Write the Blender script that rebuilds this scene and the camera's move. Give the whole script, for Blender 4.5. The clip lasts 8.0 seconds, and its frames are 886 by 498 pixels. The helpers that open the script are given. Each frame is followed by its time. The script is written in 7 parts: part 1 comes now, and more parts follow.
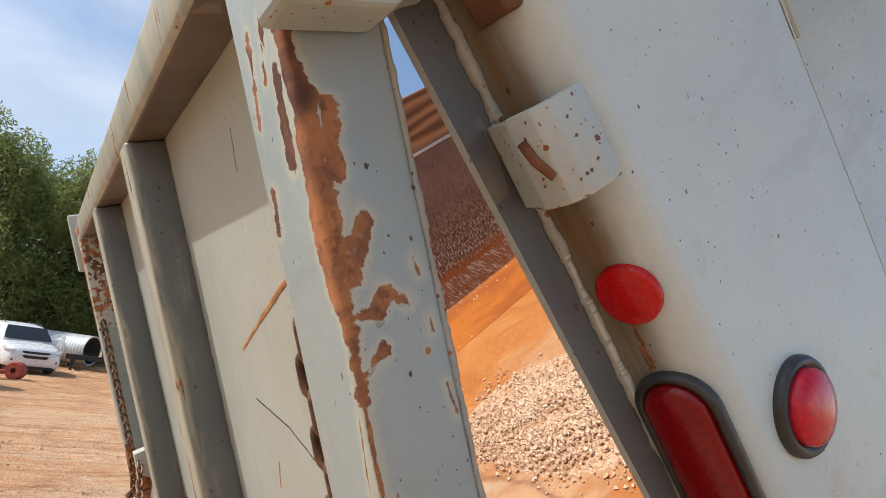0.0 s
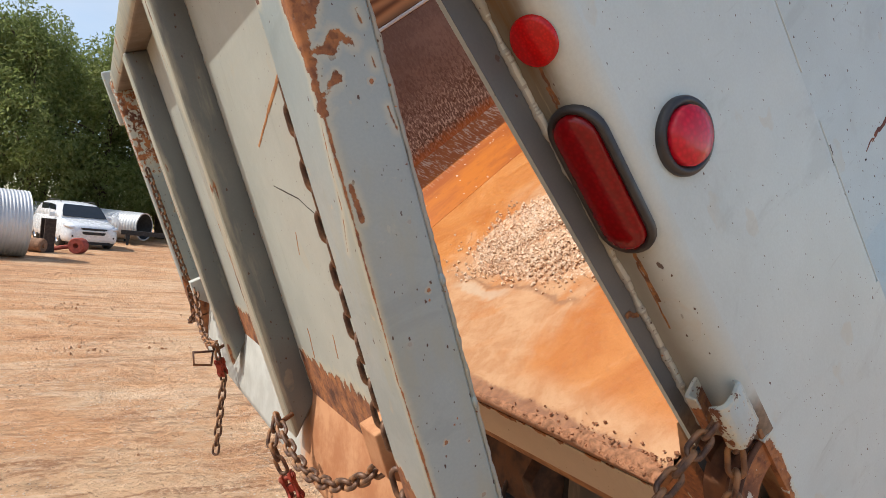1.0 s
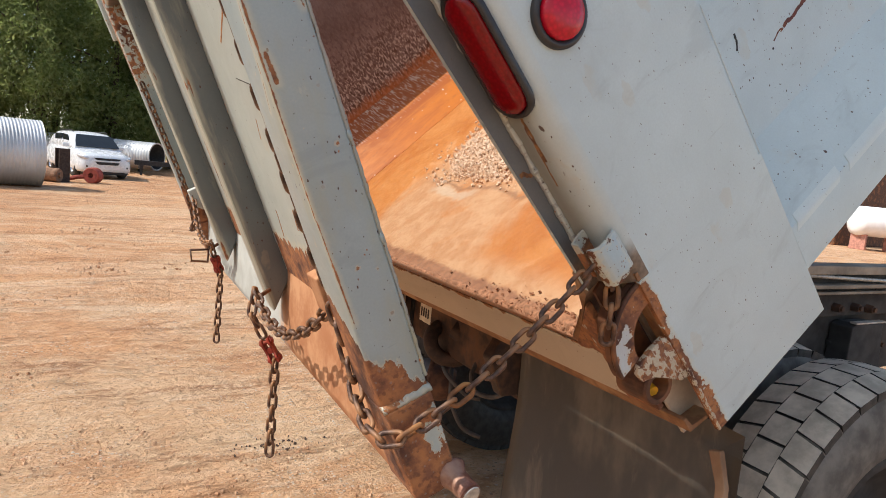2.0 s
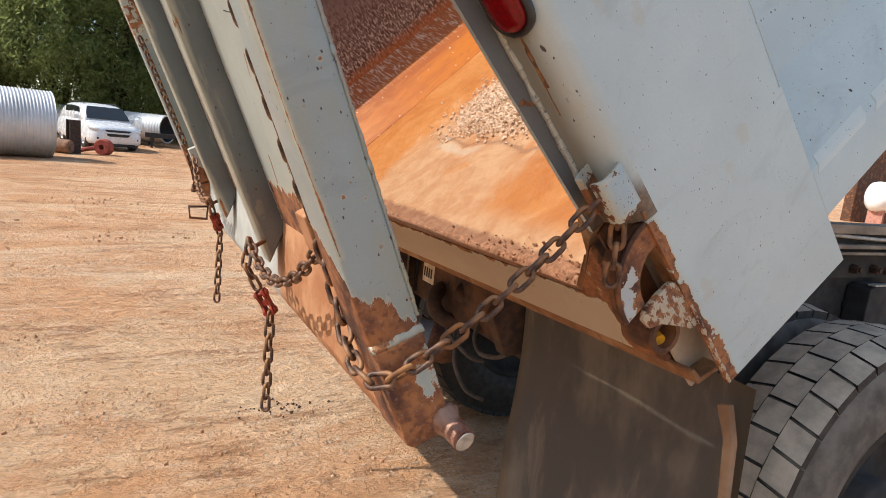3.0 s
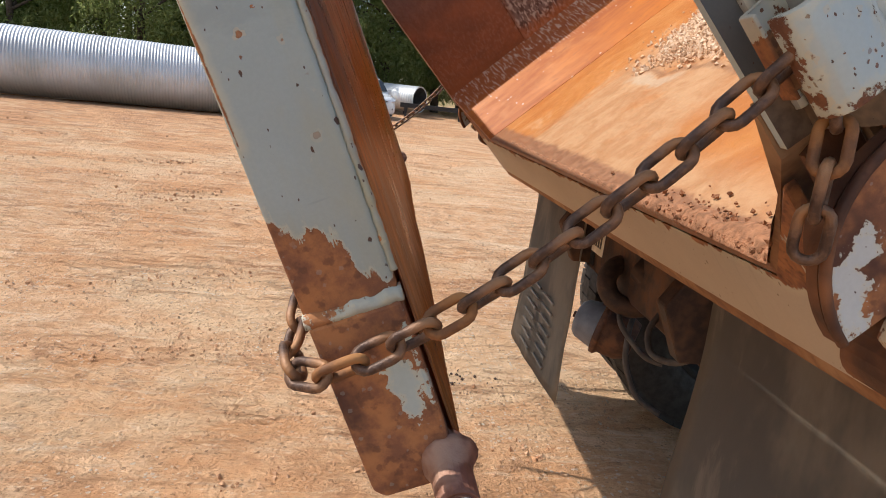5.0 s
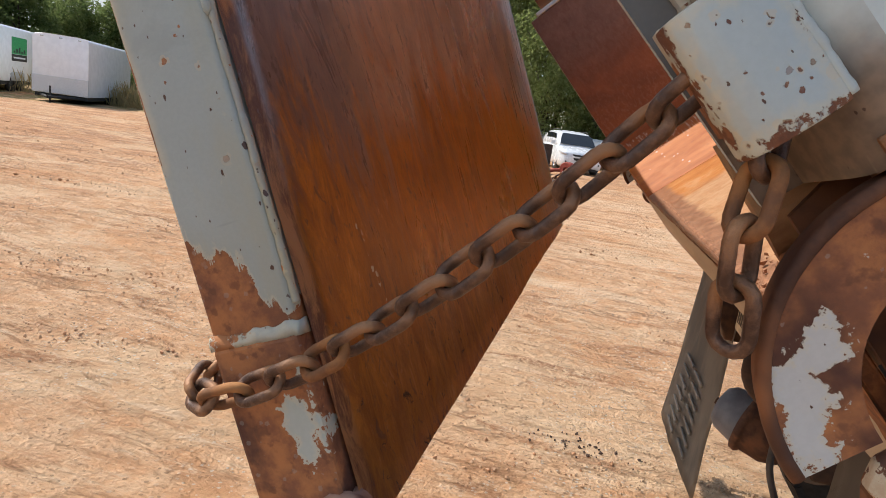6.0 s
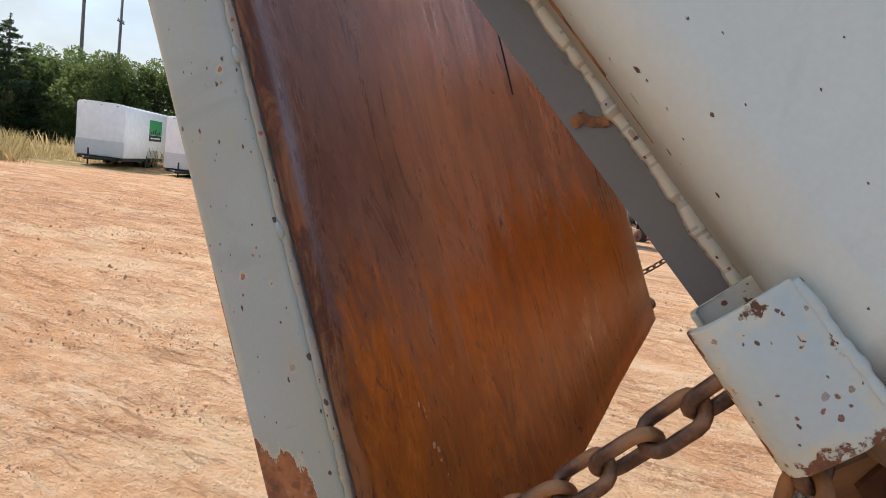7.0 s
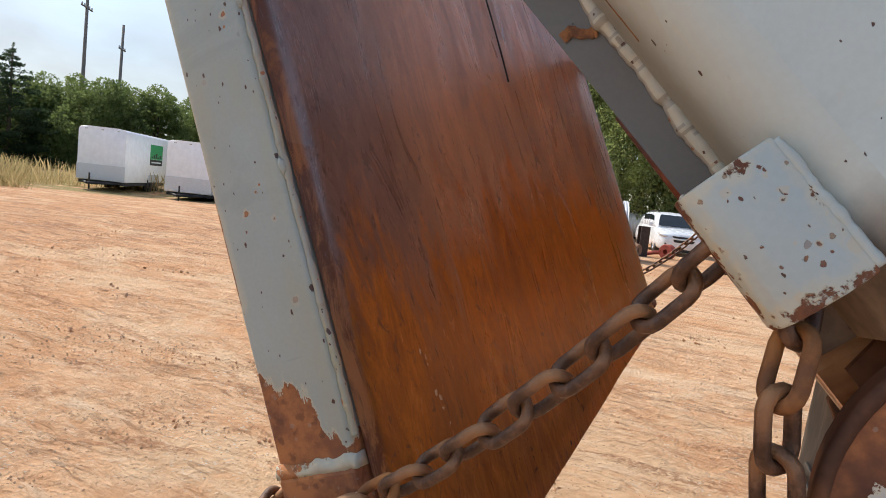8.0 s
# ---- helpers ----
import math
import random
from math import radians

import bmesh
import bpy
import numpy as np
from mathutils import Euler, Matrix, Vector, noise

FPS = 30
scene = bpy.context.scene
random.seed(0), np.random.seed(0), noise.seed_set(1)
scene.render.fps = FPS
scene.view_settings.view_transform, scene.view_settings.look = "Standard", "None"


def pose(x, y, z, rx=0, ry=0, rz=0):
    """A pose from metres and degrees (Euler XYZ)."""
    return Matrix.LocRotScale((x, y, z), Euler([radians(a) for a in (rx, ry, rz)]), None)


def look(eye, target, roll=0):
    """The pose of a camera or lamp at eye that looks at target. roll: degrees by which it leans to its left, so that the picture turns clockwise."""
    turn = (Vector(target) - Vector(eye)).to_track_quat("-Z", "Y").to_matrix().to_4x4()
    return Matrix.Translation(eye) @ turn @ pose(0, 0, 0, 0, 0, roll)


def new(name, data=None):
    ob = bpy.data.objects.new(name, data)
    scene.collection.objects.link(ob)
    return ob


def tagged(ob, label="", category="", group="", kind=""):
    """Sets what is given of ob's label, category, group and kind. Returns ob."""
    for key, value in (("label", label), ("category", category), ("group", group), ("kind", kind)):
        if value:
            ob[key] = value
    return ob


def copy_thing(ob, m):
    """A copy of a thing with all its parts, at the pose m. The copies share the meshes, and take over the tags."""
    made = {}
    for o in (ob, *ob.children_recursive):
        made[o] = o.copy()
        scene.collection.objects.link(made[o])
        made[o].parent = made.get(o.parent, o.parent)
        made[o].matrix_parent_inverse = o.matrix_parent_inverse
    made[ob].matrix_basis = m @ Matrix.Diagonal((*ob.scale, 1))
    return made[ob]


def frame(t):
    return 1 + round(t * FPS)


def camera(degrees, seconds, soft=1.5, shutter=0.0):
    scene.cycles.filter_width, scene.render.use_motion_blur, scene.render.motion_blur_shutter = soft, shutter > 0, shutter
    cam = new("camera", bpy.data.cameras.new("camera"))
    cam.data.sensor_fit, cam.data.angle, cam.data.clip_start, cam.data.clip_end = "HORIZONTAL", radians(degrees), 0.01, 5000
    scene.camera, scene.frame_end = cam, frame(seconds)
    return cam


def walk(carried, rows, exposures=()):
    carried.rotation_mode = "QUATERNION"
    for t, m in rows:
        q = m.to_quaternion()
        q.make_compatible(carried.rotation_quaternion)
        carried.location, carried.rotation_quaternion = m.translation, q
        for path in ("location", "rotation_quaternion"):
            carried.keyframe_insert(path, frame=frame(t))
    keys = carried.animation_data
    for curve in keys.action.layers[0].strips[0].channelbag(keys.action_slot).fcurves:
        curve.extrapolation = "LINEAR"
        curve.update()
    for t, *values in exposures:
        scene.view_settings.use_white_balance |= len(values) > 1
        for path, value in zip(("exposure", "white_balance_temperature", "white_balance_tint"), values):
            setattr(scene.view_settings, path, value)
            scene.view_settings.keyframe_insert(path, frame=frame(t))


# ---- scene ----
cam = camera(72.1, 8.0, soft=0.9)
EXPO = 0.36
PATH = [
    (0, (0.276, -0.111, 1.713), (1.309, 1.551, 2.122), 8.0),
    (0.5, (0.283, -0.206, 1.649), (1.291, 1.511, 1.835), 6.7),
    (1, (0.288, -0.3, 1.578), (1.287, 1.432, 1.551), 6.1),
    (1.5, (0.335, -0.41, 1.527), (1.324, 1.319, 1.352), 6.0),
    (2, (0.34, -0.519, 1.502), (1.311, 1.211, 1.243), 5.7),
    (3.5, (0.448, -0.427, 1.414), (1.341, 1.32, 1.025), 6.1),
    (4, (0.517, -0.248, 1.383), (1.294, 1.54, 0.935), 6.6),
    (4.2, (0.545, -0.208, 1.343), (1.25, 1.606, 0.882), 7.1),
    (5.3, (0.842, -0.186, 1.328), (0.845, 1.751, 0.832), 6.9),
    (5.5, (0.88, -0.165, 1.337), (0.742, 1.773, 0.862), 7.6),
    (6, (0.991, -0.137, 1.339), (0.551, 1.769, 0.923), 8.3),
    (6.5, (1.02, -0.127, 1.395), (0.37, 1.736, 1.066), 7.9),
    (7, (1.005, -0.126, 1.461), (0.24, 1.705, 1.211), 7.3),
    (7.5, (0.993, -0.142, 1.471), (0.192, 1.679, 1.261), 6.6),
    (8, (1.023, -0.141, 1.389), (0.246, 1.692, 1.204), 6.3),
]
SUN_DIR = Vector((-0.655, 0.14, 0.745)).normalized()
walk(cam, [(t, look(eye, target, roll)) for t, eye, target, roll in PATH], exposures=[(0.0, EXPO - 0.09), (1.0, EXPO - 0.04), (2.0, EXPO), (6.0, EXPO), (7.0, EXPO + 0.07), (8.0, EXPO + 0.03)])

# ---- world and sun ----
world = bpy.data.worlds.new("sky")
scene.world = world
world.use_nodes = True
wn, wl = world.node_tree.nodes, world.node_tree.links
wn.clear()
w_out = wn.new("ShaderNodeOutputWorld")
w_bg = wn.new("ShaderNodeBackground")
w_sky = wn.new("ShaderNodeTexSky")
w_sky.sky_type = "NISHITA"
w_sky.sun_disc = False
w_sky.sun_elevation = math.asin(SUN_DIR.z)
w_sky.sun_rotation = math.atan2(SUN_DIR.x, SUN_DIR.y)
w_sky.dust_density = 0.6
w_geo = wn.new("ShaderNodeTexCoord")
w_map = wn.new("ShaderNodeMapping")
w_map.inputs["Scale"].default_value = (1.0, 1.0, 2.2)
w_map.inputs["Location"].default_value = (0.35, 0.1, 0.0)
w_noise = wn.new("ShaderNodeTexNoise")
w_noise.inputs["Scale"].default_value = 1.5
w_noise.inputs["Detail"].default_value = 7.0
w_noise.inputs["Roughness"].default_value = 0.5
w_sep = wn.new("ShaderNodeSeparateXYZ")
w_west = wn.new("ShaderNodeMath")
w_west.operation = "MULTIPLY_ADD"
w_west.inputs[1].default_value = -0.30
w_tone = wn.new("ShaderNodeTexNoise")
w_tone.inputs["Scale"].default_value = 4.5
w_tone.inputs["Detail"].default_value = 5.0
w_cloud = wn.new("ShaderNodeMix")
w_cloud.data_type = "RGBA"
w_cloud.inputs[6].default_value = (2.15, 2.30, 2.45, 1.0)
w_cloud.inputs[7].default_value = (4.0, 4.12, 4.28, 1.0)
w_lift = wn.new("ShaderNodeMapRange")
for i, v in enumerate((0.15, 0.75, 1.0, 3.2)):
    w_lift.inputs[i + 1].default_value = v
w_high = wn.new("ShaderNodeVectorMath")
w_high.operation = "SCALE"
w_ramp = wn.new("ShaderNodeValToRGB")
w_ramp.color_ramp.elements[0].position = 0.47
w_ramp.color_ramp.elements[1].position = 0.84
w_mix = wn.new("ShaderNodeMix")
w_mix.data_type = "RGBA"
w_bg.inputs["Strength"].default_value = 0.15
wl.new(w_geo.outputs["Generated"], w_map.inputs["Vector"])
wl.new(w_map.outputs["Vector"], w_noise.inputs["Vector"])
wl.new(w_geo.outputs["Generated"], w_sep.inputs[0])
wl.new(w_sep.outputs[0], w_west.inputs[0])
wl.new(w_noise.outputs["Fac"], w_west.inputs[2])
wl.new(w_west.outputs[0], w_ramp.inputs["Fac"])
wl.new(w_map.outputs["Vector"], w_tone.inputs["Vector"])
wl.new(w_tone.outputs["Fac"], w_cloud.inputs[0])
wl.new(w_sep.outputs[2], w_lift.inputs[0])
wl.new(w_cloud.outputs[2], w_high.inputs[0])
wl.new(w_lift.outputs[0], w_high.inputs[3])
wl.new(w_high.outputs[0], w_mix.inputs[7])
wl.new(w_ramp.outputs["Color"], w_mix.inputs[0])
wl.new(w_sky.outputs["Color"], w_mix.inputs[6])
wl.new(w_mix.outputs[2], w_bg.inputs["Color"])
wl.new(w_bg.outputs["Background"], w_out.inputs["Surface"])
sun = bpy.data.lights.new("sun", "SUN")
sun.energy, sun.angle, sun.color = 4.0, radians(0.6), (1.0, 0.94, 0.86)
sun_ob = new("sun", sun)
sun_ob.matrix_world = look(SUN_DIR * 50, (0, 0, 0))


# ---- materials ----
class Mat:
    """A small builder for node materials."""

    def __init__(self, name, rough=0.6, metal=0.0, spec=0.5):
        self.m = bpy.data.materials.new(name)
        self.m.use_nodes = True
        self.n, self.l = self.m.node_tree.nodes, self.m.node_tree.links
        self.b = self.n["Principled BSDF"]
        self.b.inputs["Roughness"].default_value = rough
        self.b.inputs["Metallic"].default_value = metal
        self.b.inputs["Specular IOR Level"].default_value = spec
        self.tc = self.n.new("ShaderNodeTexCoord")

    def coord(self, scale=(1, 1, 1), loc=(0, 0, 0), rot=(0, 0, 0), kind="Object"):
        mp = self.n.new("ShaderNodeMapping")
        mp.inputs["Scale"].default_value = scale
        mp.inputs["Location"].default_value = loc
        mp.inputs["Rotation"].default_value = rot
        self.l.new(self.tc.outputs[kind], mp.inputs["Vector"])
        return mp.outputs["Vector"]

    def noise(self, scale, detail=5.0, rough=0.55, vec=None, distort=0.0):
        t = self.n.new("ShaderNodeTexNoise")
        t.inputs["Scale"].default_value = scale
        t.inputs["Detail"].default_value = detail
        t.inputs["Roughness"].default_value = rough
        t.inputs["Distortion"].default_value = distort
        self.l.new(vec if vec is not None else self.coord(), t.inputs["Vector"])
        return t.outputs["Fac"]

    def cells(self, scale, vec=None, feature="F1", out="Distance"):
        t = self.n.new("ShaderNodeTexVoronoi")
        t.feature = feature
        t.inputs["Scale"].default_value = scale
        self.l.new(vec if vec is not None else self.coord(), t.inputs["Vector"])
        return t.outputs[out]

    def axis(self, which, kind="Object"):
        s = self.n.new("ShaderNodeSeparateXYZ")
        self.l.new(self.tc.outputs[kind], s.inputs[0])
        return s.outputs[which]

    def ramp(self, fac, lo, hi, a=0.0, b=1.0):
        r = self.n.new("ShaderNodeMapRange")
        r.interpolation_type = "SMOOTHSTEP"
        for i, v in enumerate((lo, hi, a, b)):
            r.inputs[i + 1].default_value = v
        self.l.new(fac, r.inputs[0])
        return r.outputs[0]

    def math(self, op, a, b=0.0, clamp=False):
        x = self.n.new("ShaderNodeMath")
        x.operation, x.use_clamp = op, clamp
        for i, v in enumerate((a, b)):
            if isinstance(v, (int, float)):
                x.inputs[i].default_value = v
            else:
                self.l.new(v, x.inputs[i])
        return x.outputs[0]

    def mix(self, fac, a, b, mode="MIX"):
        x = self.n.new("ShaderNodeMix")
        x.data_type, x.blend_type = "RGBA", mode
        for i, v in ((0, fac), (6, a), (7, b)):
            if isinstance(v, (int, float)):
                x.inputs[i].default_value = v
            elif isinstance(v, tuple):
                x.inputs[i].default_value = v if len(v) == 4 else (*v, 1.0)
            else:
                self.l.new(v, x.inputs[i])
        return x.outputs[2]

    def put(self, color=None, rough=None, bump=None, strength=0.3, dist=0.01, metal=None):
        if color is not None:
            if isinstance(color, tuple):
                self.b.inputs["Base Color"].default_value = (*color[:3], 1.0)
            else:
                self.l.new(color, self.b.inputs["Base Color"])
        if rough is not None:
            self.l.new(rough, self.b.inputs["Roughness"])
        if metal is not None:
            self.l.new(metal, self.b.inputs["Metallic"])
        if bump is not None:
            x = self.n.new("ShaderNodeBump")
            x.inputs["Strength"].default_value = strength
            x.inputs["Distance"].default_value = dist
            self.l.new(bump, x.inputs["Height"])
            self.l.new(x.outputs[0], self.b.inputs["Normal"])
        return self.m


RUST_D, RUST_M, RUST_O = (0.085, 0.036, 0.024), (0.205, 0.085, 0.045), (0.40, 0.165, 0.062)


def specks(k, scale, share, size, vec=None):
    """Scattered chips: a share of the cells carries one spot each, of uneven size and ragged outline."""
    base = vec if vec is not None else k.coord()
    wob = k.n.new("ShaderNodeTexNoise")
    wob.inputs["Scale"].default_value = scale * 2.2
    wob.inputs["Detail"].default_value = 3.0
    k.l.new(base, wob.inputs["Vector"])
    add = k.n.new("ShaderNodeVectorMath")
    add.operation = "MULTIPLY_ADD"
    add.inputs[1].default_value = (0.5 / scale,) * 3
    k.l.new(wob.outputs["Color"], add.inputs[0])
    k.l.new(base, add.inputs[2])
    v = k.n.new("ShaderNodeTexVoronoi")
    v.inputs["Scale"].default_value = scale
    k.l.new(add.outputs[0], v.inputs["Vector"])
    sep = k.n.new("ShaderNodeSeparateColor")
    k.l.new(v.outputs["Color"], sep.inputs[0])
    gate = k.ramp(sep.outputs[0], 1.0 - share, 1.0 - share + 0.01)
    rad = k.math("MULTIPLY", k.math("ADD", sep.outputs[1], 0.35), size)
    return k.math("MULTIPLY", gate, k.ramp(k.math("SUBTRACT", v.outputs["Distance"], rad), -0.03, 0.03, 1.0, 0.0))


def paint(name, base=(0.425, 0.495, 0.475), chips=0.5, dust=0.35, extra=None, rough=0.40, rusty=0.0, grain=(1.0, 1.0, 0.6), olive=0.0, runs=False, mudline=None, scuff=0.0, rtint=None):
    """Weathered grey enamel with small black chips, pale clay dust and, where extra says so, rust."""
    k = Mat(name, rough, 0.0, 0.45)
    big = k.noise(3.0, 4, 0.6)
    mid = k.noise(14.0, 5, 0.6)
    fine = k.noise(90.0, 3, 0.5)
    col = k.mix(k.ramp(big, 0.3, 0.75), base, tuple(c * 0.88 for c in base))
    col = k.mix(k.math("MULTIPLY", k.ramp(mid, 0.5, 0.75), 0.25), col, tuple(c * 1.12 for c in base))
    dustm = k.math("MULTIPLY", k.ramp(k.noise(1.9, 6, 0.65), 0.42, 0.8), dust)
    col = k.mix(dustm, col, (0.48, 0.38, 0.28))
    scr = k.math("MULTIPLY", k.ramp(k.noise(7.0, 4, 0.6, k.coord((1, 9, 0.6), rot=(0.3, 0.2, 0.5))), 0.62, 0.72), 0.22)
    col = k.mix(scr, col, tuple(c * 0.62 for c in base))
    if scuff:
        sm = k.math("MULTIPLY", k.ramp(k.noise(4.2, 6, 0.66, k.coord((1.0, 1.0, 2.2), (1, 3, 2), (0, 0.6, 0)), 0.7), 0.55, 0.66), scuff)
        col = k.mix(sm, col, tuple(c * 0.66 for c in base))
        sl = k.math("MULTIPLY", k.ramp(k.noise(9.0, 3, 0.5, k.coord((0.6, 1.0, 7.0), (2, 0, 5), (0, 0.45, 0))), 0.71, 0.74), scuff * 0.7)
        col = k.mix(sl, col, tuple(c * 0.55 for c in base))
    vec = k.coord(grain)
    small = specks(k, 165.0, 0.050 * chips, 0.24, vec)
    large = specks(k, 80.0, 0.018 * chips, 0.20, vec)
    tiny = specks(k, 360.0, 0.030 * chips, 0.30, vec)
    spot = k.math("MAXIMUM", tiny, k.math("MAXIMUM", small, large))
    grit = k.noise(260.0, 3, 0.6)
    col = k.mix(k.math("MULTIPLY", k.ramp(grit, 0.35, 0.65), 0.16), col, tuple(c * 0.72 for c in base))
    if olive:
        ov = k.math("MULTIPLY", k.ramp(k.noise(9.0, 6, 0.65, k.coord((1, 1, 0.35))), 0.50, 0.68), 0.6 * olive)
        col = k.mix(ov, col, (0.36, 0.335, 0.20))
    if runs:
        # Olive stain with the groove's shade painted in, deepest beside the flange
        stain_shade = k.ramp(k.math("ADD", k.axis(1), k.math("MULTIPLY", k.math("SUBTRACT", mid, 0.5), 0.022)), 0.216, 0.262)
        col = k.mix(k.math("MULTIPLY", stain_shade, 0.80), col, (0.205, 0.190, 0.150))
        up = k.math("MULTIPLY", k.ramp(k.axis(2), 0.46, 0.80, 0.05, 1.0), stain_shade)
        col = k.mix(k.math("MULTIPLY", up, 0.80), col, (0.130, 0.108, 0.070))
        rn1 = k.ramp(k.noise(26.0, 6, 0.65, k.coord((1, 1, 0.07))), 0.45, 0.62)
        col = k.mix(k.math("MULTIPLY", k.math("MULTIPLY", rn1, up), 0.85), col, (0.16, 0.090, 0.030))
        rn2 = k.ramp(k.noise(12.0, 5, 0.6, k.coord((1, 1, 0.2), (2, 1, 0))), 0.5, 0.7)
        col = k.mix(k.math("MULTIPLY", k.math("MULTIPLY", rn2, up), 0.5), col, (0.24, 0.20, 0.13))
    col = k.mix(k.math("MULTIPLY", k.math("MULTIPLY", specks(k, 20.0, 0.10 * chips, 0.40, vec), k.ramp(mid, 0.4, 0.6)), 0.22), col, (0.50, 0.42, 0.28))
    if mudline is not None:
        mud = k.ramp(k.math("ADD", k.axis(2), k.math("MULTIPLY", mid, 0.05)), mudline + 0.035, mudline - 0.01)
        col = k.mix(k.math("MULTIPLY", mud, 0.9), col, k.mix(k.ramp(fine, 0.35, 0.65), (0.11, 0.068, 0.042), (0.19, 0.125, 0.080)))
    col = k.mix(spot, col, k.mix(mid, (0.040, 0.030, 0.028), (0.12, 0.055, 0.035)))
    height = k.math("SUBTRACT", k.math("ADD", k.math("MULTIPLY", fine, 0.2), k.math("MULTIPLY", mid, 0.35)), k.math("MULTIPLY", spot, 0.7))
    rgh = k.ramp(mid, 0.2, 0.8, rough - 0.08, rough + 0.14)
    rn = k.noise(34.0, 6, 0.65)
    rcol = k.mix(k.ramp(rn, 0.35, 0.65), RUST_M, RUST_O)
    rcol = k.mix(k.ramp(k.noise(11.0, 5), 0.50, 0.66), rcol, RUST_D)
    if rtint:
        rcol = k.mix(0.65, rcol, rtint)
    if extra:
        rcol = k.mix(k.math("MULTIPLY", specks(k, 170.0, 0.22, 0.30), 0.22), rcol, tuple(c * 0.75 for c in base))
        rcol = k.mix(k.math("MULTIPLY", k.ramp(fine, 0.54, 0.66), 0.5), rcol, RUST_D)
    if rusty:
        sp = k.math("MAXIMUM", specks(k, 105.0, 0.36 * rusty, 0.24), specks(k, 190.0, 0.24 * rusty, 0.28))
        col = k.mix(k.math("MULTIPLY", specks(k, 105.0, 0.36 * rusty, 0.50), 0.40), col, (0.55, 0.44, 0.28))
        col = k.mix(sp, col, rcol)
        height = k.math("SUBTRACT", height, sp)
    if extra:
        mask = extra(k)
        halo = k.math("MULTIPLY", k.ramp(mask, 0.34, 0.5), 0.50)
        col = k.mix(halo, col, (0.56, 0.52, 0.38))
        hard = k.ramp(mask, 0.49, 0.515)
        col = k.mix(hard, col, rcol)
        rgh = k.math("MAXIMUM", rgh, k.math("MULTIPLY", hard, 0.85))
        height = k.math("SUBTRACT", height, k.math("MULTIPLY", hard, k.math("ADD", 1.2, k.math("MULTIPLY", rn, 1.5))))
    return k.put(col, rgh, height, 0.45, 0.004)


def rust(name, a=RUST_D, b=RUST_M, c=RUST_O, scale=14.0, rough=0.75, metal=0.25, streak=None, bump=0.5):
    k = Mat(name, rough, metal, 0.4)
    vec = k.coord(streak) if streak else None
    n1, n2 = k.noise(scale, 6, 0.65, vec), k.noise(scale * 0.25, 4, 0.6, vec)
    col = k.mix(k.ramp(n1, 0.38, 0.62), a, b)
    col = k.mix(k.ramp(n2, 0.48, 0.68), col, c)
    return k.put(col, k.ramp(n1, 0.3, 0.7, rough - 0.12, rough + 0.1), n1, bump, 0.004)


def plain(name, color, rough=0.5, metal=0.0, vary=0.15, scale=20.0, bump=0.1, dist=0.003):
    k = Mat(name, rough, metal)
    n1 = k.noise(scale, 5, 0.6)
    col = k.mix(k.ramp(n1, 0.3, 0.7), tuple(min(1, c * (1 + vary)) for c in color), tuple(c * (1 - vary) for c in color))
    return k.put(col, k.ramp(n1, 0.3, 0.7, max(rough - 0.06, 0.02), min(rough + 0.08, 1)), n1, bump, dist)


def blots(k, s, w, pts):
    """How far inside the nearest of some rounded strokes (s0, w0, s1, w1, half width) a point lies."""
    best = None
    for s0, w0, s1, w1, r in pts:
        ds, dw = s1 - s0, w1 - w0
        ps, pw = k.math("SUBTRACT", s, s0), k.math("SUBTRACT", w, w0)
        t = k.math("ADD", k.math("MULTIPLY", ps, ds / (ds * ds + dw * dw)), k.math("MULTIPLY", pw, dw / (ds * ds + dw * dw)), True)
        qs, qw = k.math("SUBTRACT", ps, k.math("MULTIPLY", t, ds)), k.math("SUBTRACT", pw, k.math("MULTIPLY", t, dw))
        d = k.math("SQRT", k.math("ADD", k.math("MULTIPLY", qs, qs), k.math("MULTIPLY", qw, qw)))
        d = k.math("SUBTRACT", r, d)
        best = d if best is None else k.math("MAXIMUM", best, d)
    return best


